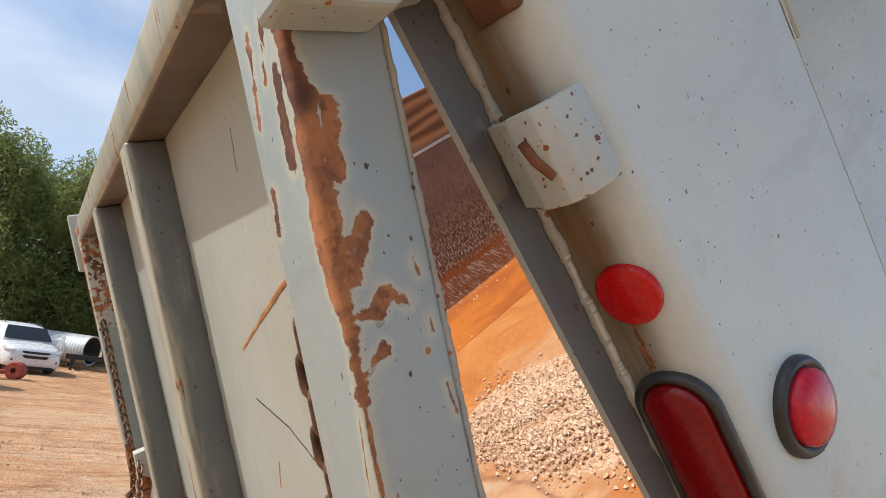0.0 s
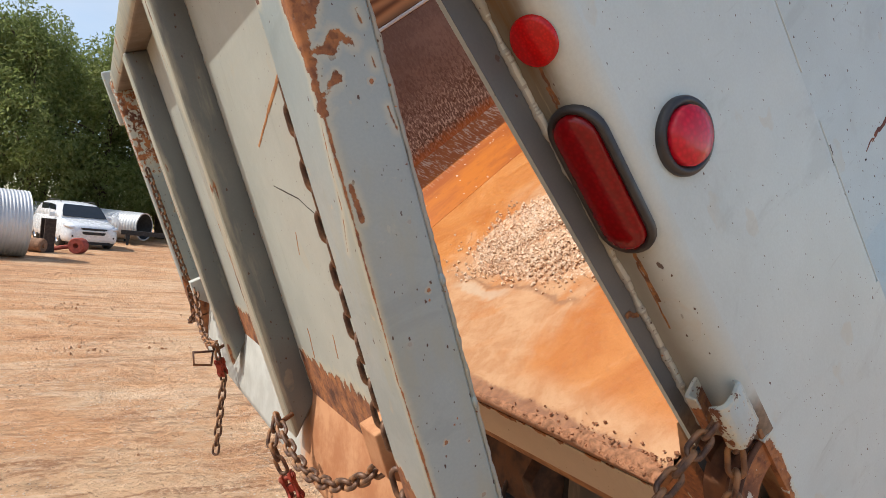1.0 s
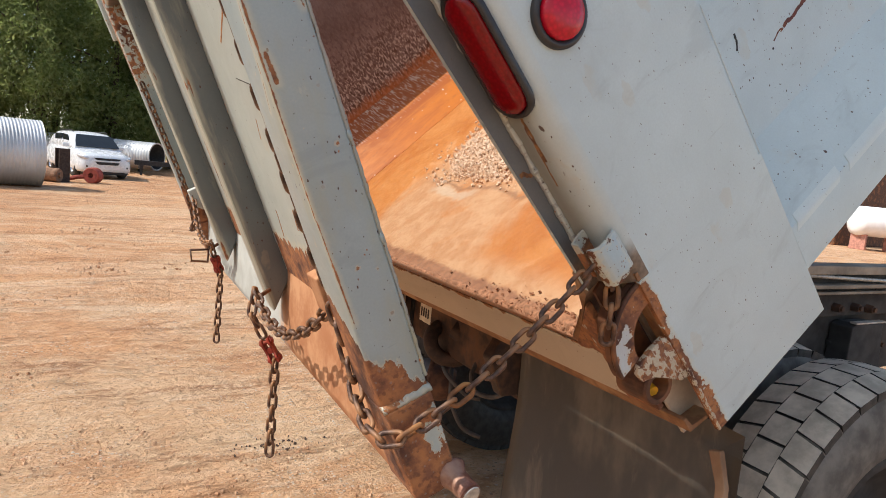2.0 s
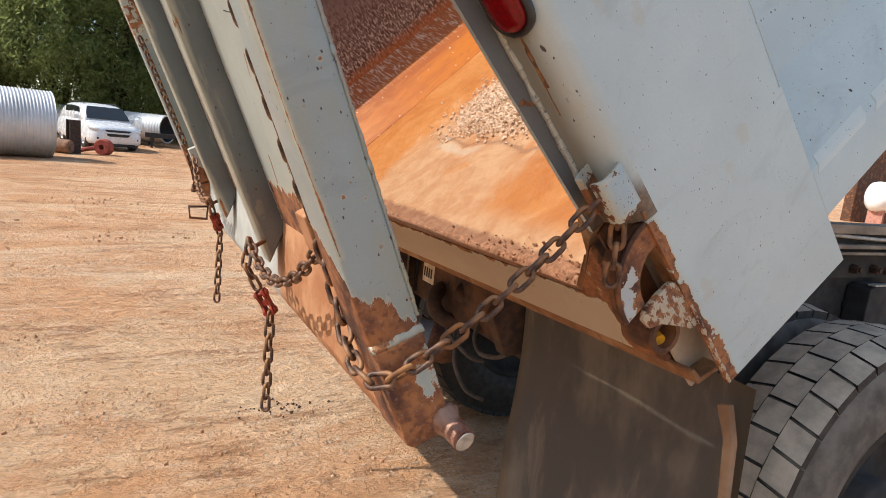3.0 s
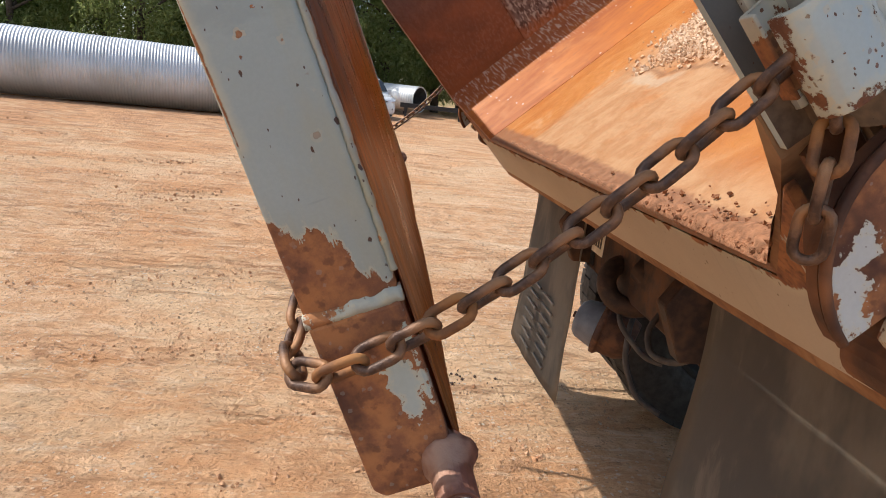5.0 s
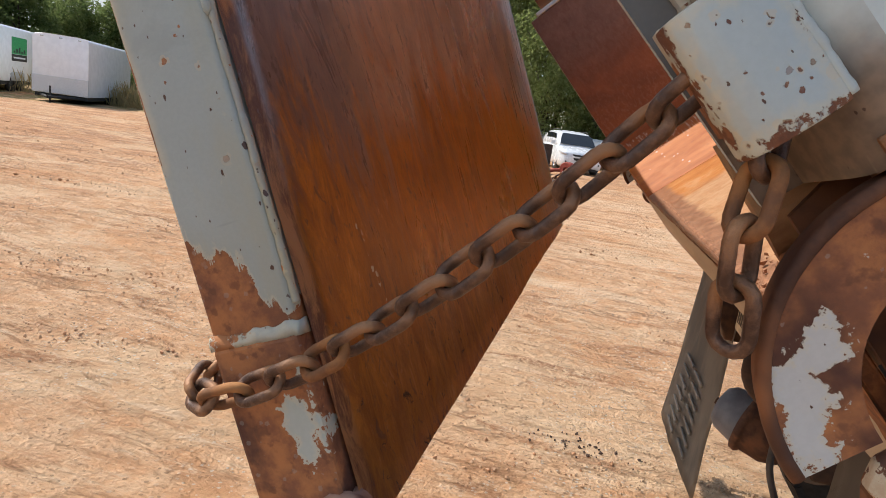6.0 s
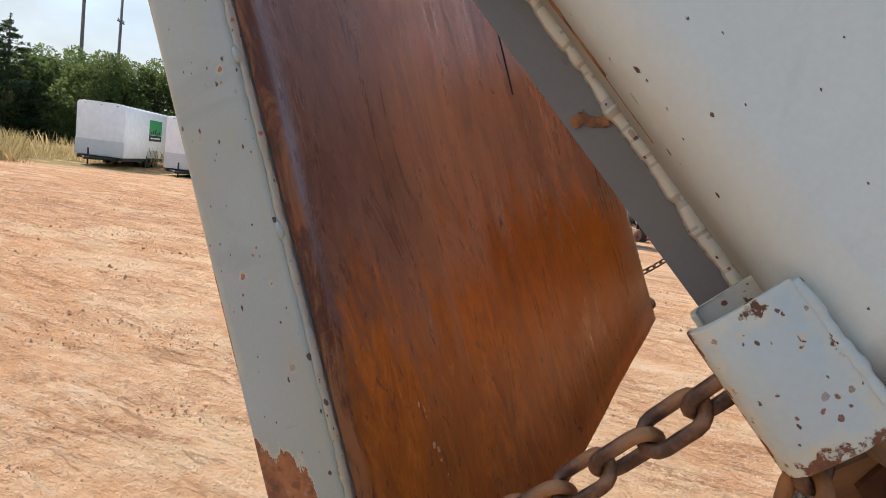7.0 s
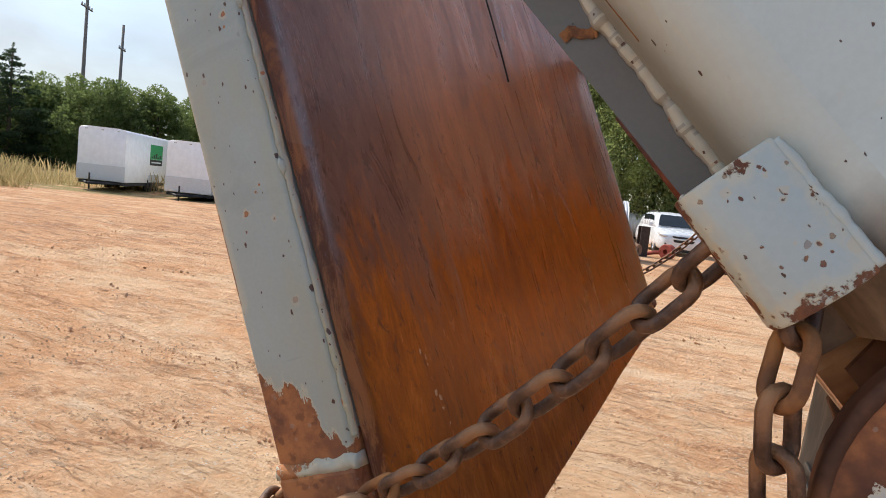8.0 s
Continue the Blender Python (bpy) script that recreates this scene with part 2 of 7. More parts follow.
def edge_rust(k):
    """Flaked strip of rust down the outer corner of the end post with two side branches, and rust rising from its foot."""
    y, w, p = k.axis(1), k.axis(2), k.axis(0)
    n = k.noise(42.0, 7, 0.66, None, 0.4)
    st = k.noise(46.0, 5, 0.6, k.coord((1.0, 1.0, 0.10)))
    s = k.math("SUBTRACT", k.math("SUBTRACT", p, 1.113), k.math("MINIMUM", k.math("SUBTRACT", y, 0.281), k.math("SUBTRACT", 2.63, y)))
    body = blots(k, s, w, ((-0.012, 1.640, -0.003, 1.575, 0.0108), (-0.003, 1.575, -0.004, 1.500, 0.0135), (-0.004, 1.500, -0.009, 1.466, 0.0162), (-0.009, 1.466, -0.005, 1.430, 0.0121), (-0.005, 1.430, -0.003, 1.405, 0.0095),
                           (-0.003, 1.405, -0.004, 1.360, 0.0061), (0.017, 1.567, 0.010, 1.520, 0.0074), (0.003, 1.445, 0.0134, 1.466, 0.0101), (0.0134, 1.466, 0.027, 1.482, 0.0068),
                           (-0.001, 1.4154, 0.018, 1.418, 0.0057), (0.018, 1.418, 0.033, 1.428, 0.0065), (0.033, 1.428, 0.046, 1.418, 0.0030), (0.000, 1.375, 0.018, 1.388, 0.0041),
                           (-0.070, 1.640, -0.084, 1.575, 0.0047), (-0.040, 1.640, -0.052, 1.600, 0.0041), (-0.086, 1.520, -0.092, 1.490, 0.0054), (-0.030, 1.600, -0.036, 1.535, 0.0068)))
    lines = blots(k, s, w, ((-0.004, 1.360, -0.0052, 1.284, 0.0026), (-0.0052, 1.284, -0.0056, 1.249, 0.0022), (-0.0056, 1.249, -0.007, 1.210, 0.0020), (-0.007, 1.210, -0.008, 1.167, 0.0018), (-0.008, 1.167, -0.010, 1.060, 0.0014),
                            (0.0024, 1.284, 0.0042, 1.246, 0.0030), (-0.012, 1.350, -0.0194, 1.3067, 0.0009), (-0.0194, 1.3067, -0.0248, 1.260, 0.0009), (-0.0248, 1.260, -0.0448, 1.214, 0.0008), (-0.008, 1.060, -0.004, 0.900, 0.0018),
                            (0.0595, 1.449, 0.062, 1.436, 0.0016), (0.0633, 1.402, 0.0640, 1.392, 0.0014), (0.066, 1.350, 0.070, 1.325, 0.0012)))
    wob = k.math("SUBTRACT", n, 0.5)
    m1 = k.math("ADD", body, k.math("MULTIPLY", wob, 0.030))
    m2 = k.math("ADD", lines, k.math("MULTIPLY", k.math("SUBTRACT", k.noise(60.0, 6, 0.68), 0.53), 0.0095))
    rear = k.math("MULTIPLY", k.ramp(y, 0.366, 0.381), k.ramp(w, 1.3, 1.45))
    m3 = k.math("SUBTRACT", k.math("MULTIPLY", rear, 0.017), k.math("SUBTRACT", 0.016, k.math("MULTIPLY", wob, 0.05)))
    low = k.math("SUBTRACT", k.math("SUBTRACT", 0.838, k.math("MULTIPLY", s, 1.05)), w)
    low = k.math("ADD", low, k.math("ADD", k.math("MULTIPLY", wob, 0.060), k.math("MULTIPLY", k.math("SUBTRACT", st, 0.5), 0.10)))
    tot = k.math("MAXIMUM", k.math("MAXIMUM", m1, m2), k.math("MAXIMUM", m3, low))
    return k.math("ADD", 0.5, k.math("MULTIPLY", tot, 16.0))


def low_rust(k):
    """Rust creeping up from the bottom rail of the tailgate's sheet in drips."""
    w = k.axis(2)
    n = k.noise(12.0, 7, 0.65)
    st = k.noise(38.0, 5, 0.6, k.coord((1, 1, 0.12)))
    low = k.math("SUBTRACT", k.math("MULTIPLY", k.ramp(w, 1.00, 0.84), 0.8), 0.05)
    return k.math("ADD", low, k.math("ADD", k.math("MULTIPLY", k.math("SUBTRACT", n, 0.5), 0.5), k.math("MULTIPLY", k.math("SUBTRACT", st, 0.5), 0.5)))


def rib_rust(k):
    """Rust runs down the rear edge of ribs and beam."""
    p = k.axis(0)
    st = k.noise(20.0, 6, 0.65, k.coord((1, 1, 0.16)))
    edge = k.ramp(p, 1.135, 1.112)
    return k.math("ADD", k.math("MULTIPLY", edge, 0.13), k.math("MULTIPLY", st, 0.62))


def foot_rust(k):
    v, u = k.axis(2), k.axis(0)
    n = k.noise(26.0, 7, 0.65)
    edge = k.math("MULTIPLY", k.ramp(v, 0.26, 0.20), k.ramp(u, 1.790, 1.745))
    low = k.math("MULTIPLY", k.ramp(v, 0.02, -0.10), k.ramp(u, 1.80, 1.76))
    return k.math("ADD", k.math("MULTIPLY", k.math("MAXIMUM", edge, low), 0.62), k.math("SUBTRACT", k.math("MULTIPLY", n, 0.8), 0.42))


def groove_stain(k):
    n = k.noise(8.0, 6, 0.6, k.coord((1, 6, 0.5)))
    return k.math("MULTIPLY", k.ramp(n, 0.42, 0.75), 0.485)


M_PAINT = paint("grey_paint")
M_POST = paint("grey_paint_post", base=(0.350, 0.417, 0.424), chips=1.1, dust=0.12, extra=edge_rust, olive=0.6, rusty=0.05, scuff=0.35)
M_SHEET = paint("grey_paint_sheet", base=(0.445, 0.488, 0.450), chips=0.5, extra=low_rust, dust=0.22)
# Rib sides: grey darkened to hold the shade on faces turned from the sun
M_RIB = paint("shaded_rib_paint", base=(0.135, 0.150, 0.148), chips=0.6, dust=0.15, extra=rib_rust)
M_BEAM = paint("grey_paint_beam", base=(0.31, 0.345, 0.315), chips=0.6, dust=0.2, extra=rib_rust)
M_UNDER = paint("dark_brown_underside", base=(0.13, 0.10, 0.08), chips=0.3, dust=0.35)
M_SIDE = paint("grey_paint_side", base=(0.540, 0.640, 0.654), chips=0.9, dust=0.06, extra=foot_rust, scuff=0.32)
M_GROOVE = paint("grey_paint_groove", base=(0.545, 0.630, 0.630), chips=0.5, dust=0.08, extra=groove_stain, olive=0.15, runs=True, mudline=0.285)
# Flange faces in a darker grey than the rest of the post
M_FLANGE = paint("dark_grey_flange", base=(0.110, 0.122, 0.130), chips=0.4, dust=0.1, mudline=0.285)
# Darker copy of the side paint: dust plus the recess's shade in the colour
M_PANEL = paint("shaded_dusty_panel", base=(0.50, 0.545, 0.505), chips=0.7, dust=0.40, extra=foot_rust, scuff=0.25)


def bracket_edge(k):
    """Rust along the cut lower and rear edges of the brackets."""
    u, v = k.axis(0), k.axis(2)
    n = k.noise(60.0, 6, 0.65)
    e = k.math("MAXIMUM", k.ramp(v, 0.278, 0.257), k.math("MULTIPLY", k.ramp(u, 1.699, 1.687), k.ramp(v, 0.5, 0.4)))
    e = k.math("MAXIMUM", e, k.math("MULTIPLY", k.ramp(v, 0.940, 0.950), k.ramp(v, 0.968, 0.955)))
    e = k.math("MAXIMUM", e, k.math("MULTIPLY", k.ramp(u, 1.728, 1.741), 0.85))
    e = k.math("MAXIMUM", e, k.math("MULTIPLY", k.math("MULTIPLY", k.ramp(v, 0.318, 0.332), k.ramp(v, 0.40, 0.38)), 0.75))
    return k.math("ADD", k.math("MULTIPLY", e, 0.235), k.math("MULTIPLY", n, 0.585))


M_BRACKET = paint("grey_paint_spotted", base=(0.45, 0.525, 0.530), chips=0.8, dust=0.04, rusty=0.85, extra=bracket_edge, rtint=(0.115, 0.048, 0.030))
def strap_rust(k):
    """Rust on the lower half and the inner side of the strap."""
    v = k.axis(2)
    return k.math("ADD", k.ramp(v, 0.338, 0.300, 0.02, 0.30), k.math("MULTIPLY", k.noise(70.0, 6, 0.66), 0.72))


M_STRAP = paint("cream_strap_paint", base=(0.50, 0.50, 0.44), chips=0.8, dust=0.2, rusty=0.5, extra=strap_rust)
M_HINGE = paint("grey_paint_hinge", chips=0.8, dust=0.3, rusty=0.25, olive=0.4)
M_WELD = paint("painted_weld", base=(0.33, 0.350, 0.330), chips=1.6, dust=0.25, rusty=0.5, olive=1.0)
M_RUST = rust("rust", (0.070, 0.033, 0.022), (0.150, 0.072, 0.042), (0.27, 0.115, 0.050), 22.0)
M_CHAIN = rust("rusty_chain", (0.066, 0.035, 0.024), (0.190, 0.106, 0.066), (0.33, 0.165, 0.075), 48.0, 0.48, 0.25, None, 0.8)
M_CHAIN_O = rust("orange_chain", (0.16, 0.07, 0.03), (0.29, 0.13, 0.05), (0.40, 0.19, 0.07), 40.0, 0.75, 0.2)
M_CHAIN_R = rust("red_chain", (0.20, 0.03, 0.018), (0.36, 0.05, 0.03), (0.28, 0.09, 0.05), 40.0, 0.6, 0.3)
M_RUBBER = plain("rubber", (0.028, 0.027, 0.026), 0.65, 0, 0.3, 30, 0.2)
M_GROMMET = plain("grommet_rubber", (0.032, 0.032, 0.034), 0.40, 0, 0.25, 30, 0.1)
M_TYRE = plain("dusty_tyre", (0.50, 0.445, 0.36), 0.9, 0, 0.25, 14, 0.4)
M_TYREDARK = plain("dark_tyre_rubber", (0.125, 0.115, 0.10), 0.8, 0, 0.35, 14, 0.3)
M_BLACK = plain("black_grease", (0.02, 0.018, 0.017), 0.6, 0, 0.4, 14, 0.3)
M_FRAME = plain("chassis_black", (0.024, 0.023, 0.023), 0.75, 0.0, 0.3, 12, 0.2)
# Darker copy of the rust, with the shade under the bed in its colour
M_RUST_SHADED = rust("shaded_rust", (0.040, 0.024, 0.018), (0.085, 0.048, 0.032), (0.150, 0.075, 0.040), 22.0)
M_DUSTBLACK = plain("dust_filmed_black", (0.040, 0.034, 0.030), 0.9, 0.0, 0.4, 9, 0.25)
M_DUSTRAIL = plain("dusty_rail", (0.30, 0.245, 0.185), 0.9, 0.0, 0.35, 7, 0.2)
M_GALV = plain("galvanised_steel", (0.50, 0.52, 0.53), 0.42, 0.55, 0.12, 6, 0.05)
M_DUSTYSTEEL = plain("clay_dusted_sill", (0.42, 0.335, 0.25), 0.75, 0, 0.18, 10, 0.25)
M_WOODPOST = plain("dark_wood", (0.05, 0.032, 0.024), 0.85, 0, 0.3, 18, 0.5)


def make_inner():
    """Polished rusty inside of the tailgate: purple-brown with red patches above, orange below, flecked along the fall of the load."""
    k = Mat("tailgate_inner_rust", 0.34, 0.20, 0.6)
    y, w = k.axis(1), k.axis(2)
    near = k.math("SUBTRACT", y, 0.3)
    broad = k.noise(2.8, 6, 0.62, k.coord((1, 1.5, 0.5), rot=(0.05, 0, 0)), 0.9)
    mid = k.noise(8.0, 7, 0.68, k.coord((1, 1.5, 0.50), (3, 1, 2), (0.05, 0, 0)), 1.0)
    cloud = k.noise(6.0, 8, 0.72, k.coord((1, 1, 0.62), (4, 2, 1)), 0.8)
    hair = k.noise(30.0, 8, 0.74, k.coord((1, 1.1, 0.40), rot=(0.04, 0, 0)), 0.9)
    fleck = k.noise(75.0, 6, 0.68, k.coord((1, 1.0, 0.55), (1, 4, 2), (0.03, 0, 0)), 0.6)
    grain = k.noise(240.0, 3, 0.6, k.coord((1, 1, 0.6)))
    col = k.mix(k.ramp(broad, 0.36, 0.64), (0.54, 0.345, 0.235), (0.78, 0.500, 0.330))
    col = k.mix(k.math("MULTIPLY", k.ramp(mid, 0.50, 0.64), 0.55), col, (0.40, 0.285, 0.255))
    red = k.math("MULTIPLY", k.ramp(cloud, 0.55, 0.70), k.ramp(y, 0.35, 0.9, 0.30, 0.70))
    col = k.mix(red, col, (0.74, 0.340, 0.160))
    purple = k.ramp(k.math("ADD", y, k.math("MULTIPLY", k.math("SUBTRACT", mid, 0.5), 0.35)), 0.62, 0.38)
    col = k.mix(k.math("MULTIPLY", purple, 0.80), col, k.mix(k.ramp(hair, 0.4, 0.6), (0.22, 0.150, 0.145), (0.36, 0.245, 0.225)))
    # orange belt along the foot, higher towards the far side
    edge = k.math("ADD", k.ramp(near, 0.0, 1.0, 0.85, 1.00), k.math("MULTIPLY", k.math("SUBTRACT", mid, 0.5), 0.50))
    edge = k.math("ADD", edge, k.math("ADD", k.math("MULTIPLY", k.math("SUBTRACT", hair, 0.5), 0.34), k.math("MULTIPLY", k.math("SUBTRACT", broad, 0.5), 0.30)))
    orange = k.ramp(k.math("SUBTRACT", edge, w), -0.12, 0.05)
    ocol = k.mix(k.ramp(hair, 0.36, 0.64), (0.42, 0.130, 0.008), (0.70, 0.265, 0.014))
    ocol = k.mix(k.math("MULTIPLY", k.ramp(cloud, 0.50, 0.64), 0.45), ocol, (0.38, 0.150, 0.040))
    ocol = k.mix(k.math("MULTIPLY", k.ramp(near, 0.45, 1.5), 0.60), ocol, (0.86, 0.360, 0.016))
    col = k.mix(k.math("MULTIPLY", orange, 0.90), col, ocol)
    # short dark and bright flecks, thickest just above the belt
    zone = k.math("MULTIPLY", k.ramp(w, 1.30, 1.00, 0.08, 1.0), k.ramp(y, 1.7, 0.6, 0.35, 1.0))
    col = k.mix(k.math("MULTIPLY", k.math("MULTIPLY", k.ramp(fleck, 0.43, 0.34), zone), 0.70), col, (0.15, 0.085, 0.070))
    col = k.mix(k.math("MULTIPLY", k.math("MULTIPLY", k.ramp(fleck, 0.60, 0.70), zone), 0.50), col, (0.80, 0.42, 0.22))
    col = k.mix(k.math("MULTIPLY", k.ramp(hair, 0.58, 0.70), 0.28), col, (0.86, 0.48, 0.30))
    col = k.mix(k.math("MULTIPLY", k.ramp(grain, 0.56, 0.70), 0.25), col, (0.16, 0.08, 0.05))
    rim = k.math("MULTIPLY", k.ramp(k.math("ADD", y, k.math("MULTIPLY", hair, 0.016)), 0.330, 0.318), k.ramp(hair, 0.30, 0.42))
    col = k.mix(rim, col, k.mix(k.ramp(hair, 0.42, 0.60), (0.26, 0.090, 0.032), (0.66, 0.300, 0.100)))
    low = k.ramp(k.math("ADD", w, k.math("MULTIPLY", hair, 0.08)), 0.76, 0.63)
    col = k.mix(k.math("MULTIPLY", low, 0.38), col, k.mix(k.ramp(cloud, 0.42, 0.58), (0.17, 0.055, 0.020), (0.36, 0.125, 0.040)))
    scab = k.math("MULTIPLY", k.ramp(k.noise(38.0, 6, 0.7, None, 0.6), 0.60, 0.66), k.ramp(w, 0.72, 0.64))
    col = k.mix(scab, col, (0.09, 0.035, 0.018))
    drip = k.math("MULTIPLY", specks(k, 120.0, 0.35, 0.42), k.ramp(k.math("ABSOLUTE", k.math("SUBTRACT", y, k.math("SUBTRACT", 0.62, k.math("MULTIPLY", w, 0.235)))), 0.010, 0.004))
    drip = k.math("MULTIPLY", drip, k.math("MULTIPLY", k.ramp(w, 0.70, 0.72), k.ramp(w, 0.86, 0.83)))
    col = k.mix(drip, col, (0.75, 0.68, 0.58))
    rgh = k.math("ADD", k.ramp(mid, 0.3, 0.7, 0.24, 0.42), k.math("MULTIPLY", k.math("MAXIMUM", rim, low), 0.3))
    h = k.math("ADD", k.math("MULTIPLY", hair, 0.40), k.math("ADD", k.math("MULTIPLY", fleck, 0.30), k.math("MULTIPLY", mid, 0.7)))
    return k.put(col, rgh, k.math("ADD", h, k.math("ADD", k.math("MULTIPLY", rim, 0.8), k.math("MULTIPLY", scab, 0.8))), 0.30, 0.004)


def make_bed_floor():
    """Bed floor: pale dried clay wiped in soft swooshes over polished orange steel, with the mark of a tide line."""
    k = Mat("clay_polished_floor", 0.5, 0.0, 0.4)
    u, y = k.axis(0), k.axis(1)
    big = k.noise(2.6, 5, 0.6, k.coord((0.8, 1.1, 1), (0.3, 0.2, 0), (0, 0, 0.5)), 1.0)
    sw = k.noise(4.4, 6, 0.62, k.coord((0.7, 1.3, 1), (1, 0, 0), (0, 0, 0.7)), 0.9)
    fine = k.noise(45.0, 7, 0.70)
    mid = k.noise(12.0, 7, 0.68, None, 0.5)
    wipe = k.noise(4.0, 7, 0.64, k.coord((0.95, 1.1, 1), (2, 0, 0), (0, 0, 0.35)), 0.9)
    clay = k.mix(k.ramp(mid, 0.38, 0.62), (0.39, 0.192, 0.084), (0.46, 0.262, 0.134))
    steel = k.mix(k.ramp(wipe, 0.36, 0.62), (0.37, 0.118, 0.019), (0.44, 0.170, 0.040))
    wob = k.math("MULTIPLY", k.math("SUBTRACT", sw, 0.5), 0.55)
    bare = k.ramp(k.math("ADD", k.math("SUBTRACT", 1.02, y), wob), -0.06, 0.10)
    bare = k.math("MULTIPLY", bare, k.ramp(u, 1.76, 1.86))
    far = k.ramp(k.math("ADD", y, k.math("MULTIPLY", wob, 1.1)), 1.66, 1.90)
    up = k.ramp(k.math("ADD", u, wob), 2.45, 3.0)
    bare = k.math("MAXIMUM", bare, k.math("MAXIMUM", far, k.math("MULTIPLY", up, 0.75)))
    bare = k.math("MAXIMUM", bare, k.math("MULTIPLY", k.ramp(big, 0.56, 0.64), 0.45))
    col = k.mix(bare, clay, steel)
    col = k.mix(k.math("MULTIPLY", k.ramp(wipe, 0.58, 0.70), 0.40), col, (0.56, 0.34, 0.19))
    col = k.mix(k.math("MULTIPLY", k.ramp(fine, 0.52, 0.68), 0.40), col, (0.34, 0.150, 0.062))
    tide = k.math("ABSOLUTE", k.math("SUBTRACT", k.math("ADD", u, k.math("MULTIPLY", k.math("SUBTRACT", sw, 0.5), 0.16)), 2.075))
    tide = k.math("MULTIPLY", k.ramp(k.math("ADD", tide, k.math("MULTIPLY", fine, 0.010)), 0.026, 0.006), k.math("MULTIPLY", k.ramp(y, 0.95, 1.05), k.ramp(y, 1.75, 1.60)))
    col = k.mix(k.math("MULTIPLY", tide, 0.75), col, (0.24, 0.115, 0.055))
    pale = k.math("MULTIPLY", k.ramp(k.math("ABSOLUTE", k.math("SUBTRACT", k.math("ADD", u, k.math("MULTIPLY", wob, 0.35)), 2.035)), 0.030, 0.008), k.math("MULTIPLY", k.ramp(y, 1.28, 1.36), k.ramp(y, 1.66, 1.56)))
    col = k.mix(k.math("MULTIPLY", pale, 0.55), col, (0.46, 0.37, 0.27))
    lip = k.ramp(k.math("ADD", u, k.math("MULTIPLY", k.math("SUBTRACT", mid, 0.5), 0.05)), 1.748, 1.728)
    col = k.mix(k.math("MULTIPLY", lip, 0.85), col, k.mix(k.ramp(fine, 0.4, 0.6), (0.18, 0.074, 0.036), (0.27, 0.122, 0.060)))
    return k.put(col, k.ramp(fine, 0.3, 0.7, 0.40, 0.7), k.math("ADD", fine, k.math("MULTIPLY", mid, 0.8)), 0.45, 0.006)


def make_bevel():
    k = Mat("orange_worn_steel", 0.5, 0.0, 0.2)
    st = k.noise(8.0, 7, 0.68, k.coord((0.2, 1, 1)), 0.3)
    big = k.noise(2.4, 6, 0.62, None, 0.5)
    fine = k.noise(60.0, 4, 0.6, k.coord((0.4, 1, 1)))
    col = k.mix(k.ramp(st, 0.38, 0.62), (0.47, 0.138, 0.012), (0.32, 0.080, 0.010))
    col = k.mix(k.math("MULTIPLY", k.ramp(big, 0.58, 0.72), 0.25), col, (0.58, 0.26, 0.09))
    col = k.mix(k.math("MULTIPLY", k.ramp(fine, 0.56, 0.7), 0.35), col, (0.22, 0.07, 0.02))
    top = k.ramp(k.math("ADD", k.axis(1), k.math("MULTIPLY", k.math("SUBTRACT", st, 0.5), 0.10)), 2.44, 2.50)
    col = k.mix(k.math("MULTIPLY", top, 0.75), col, (0.30, 0.085, 0.030))
    scrape = k.ramp(k.noise(110.0, 4, 0.6, k.coord((1, 0.18, 0.18)), 0.4), 0.52, 0.60)
    col = k.mix(k.math("MULTIPLY", k.math("MULTIPLY", scrape, top), 0.75), col, (0.60, 0.44, 0.34))
    col = k.mix(k.math("MULTIPLY", specks(k, 70.0, 0.05, 0.30), 0.8), col, (0.66, 0.50, 0.40))
    return k.put(col, k.ramp(st, 0.3, 0.7, 0.38, 0.58), k.math("ADD", st, k.math("MULTIPLY", fine, 0.3)), 0.18, 0.004)


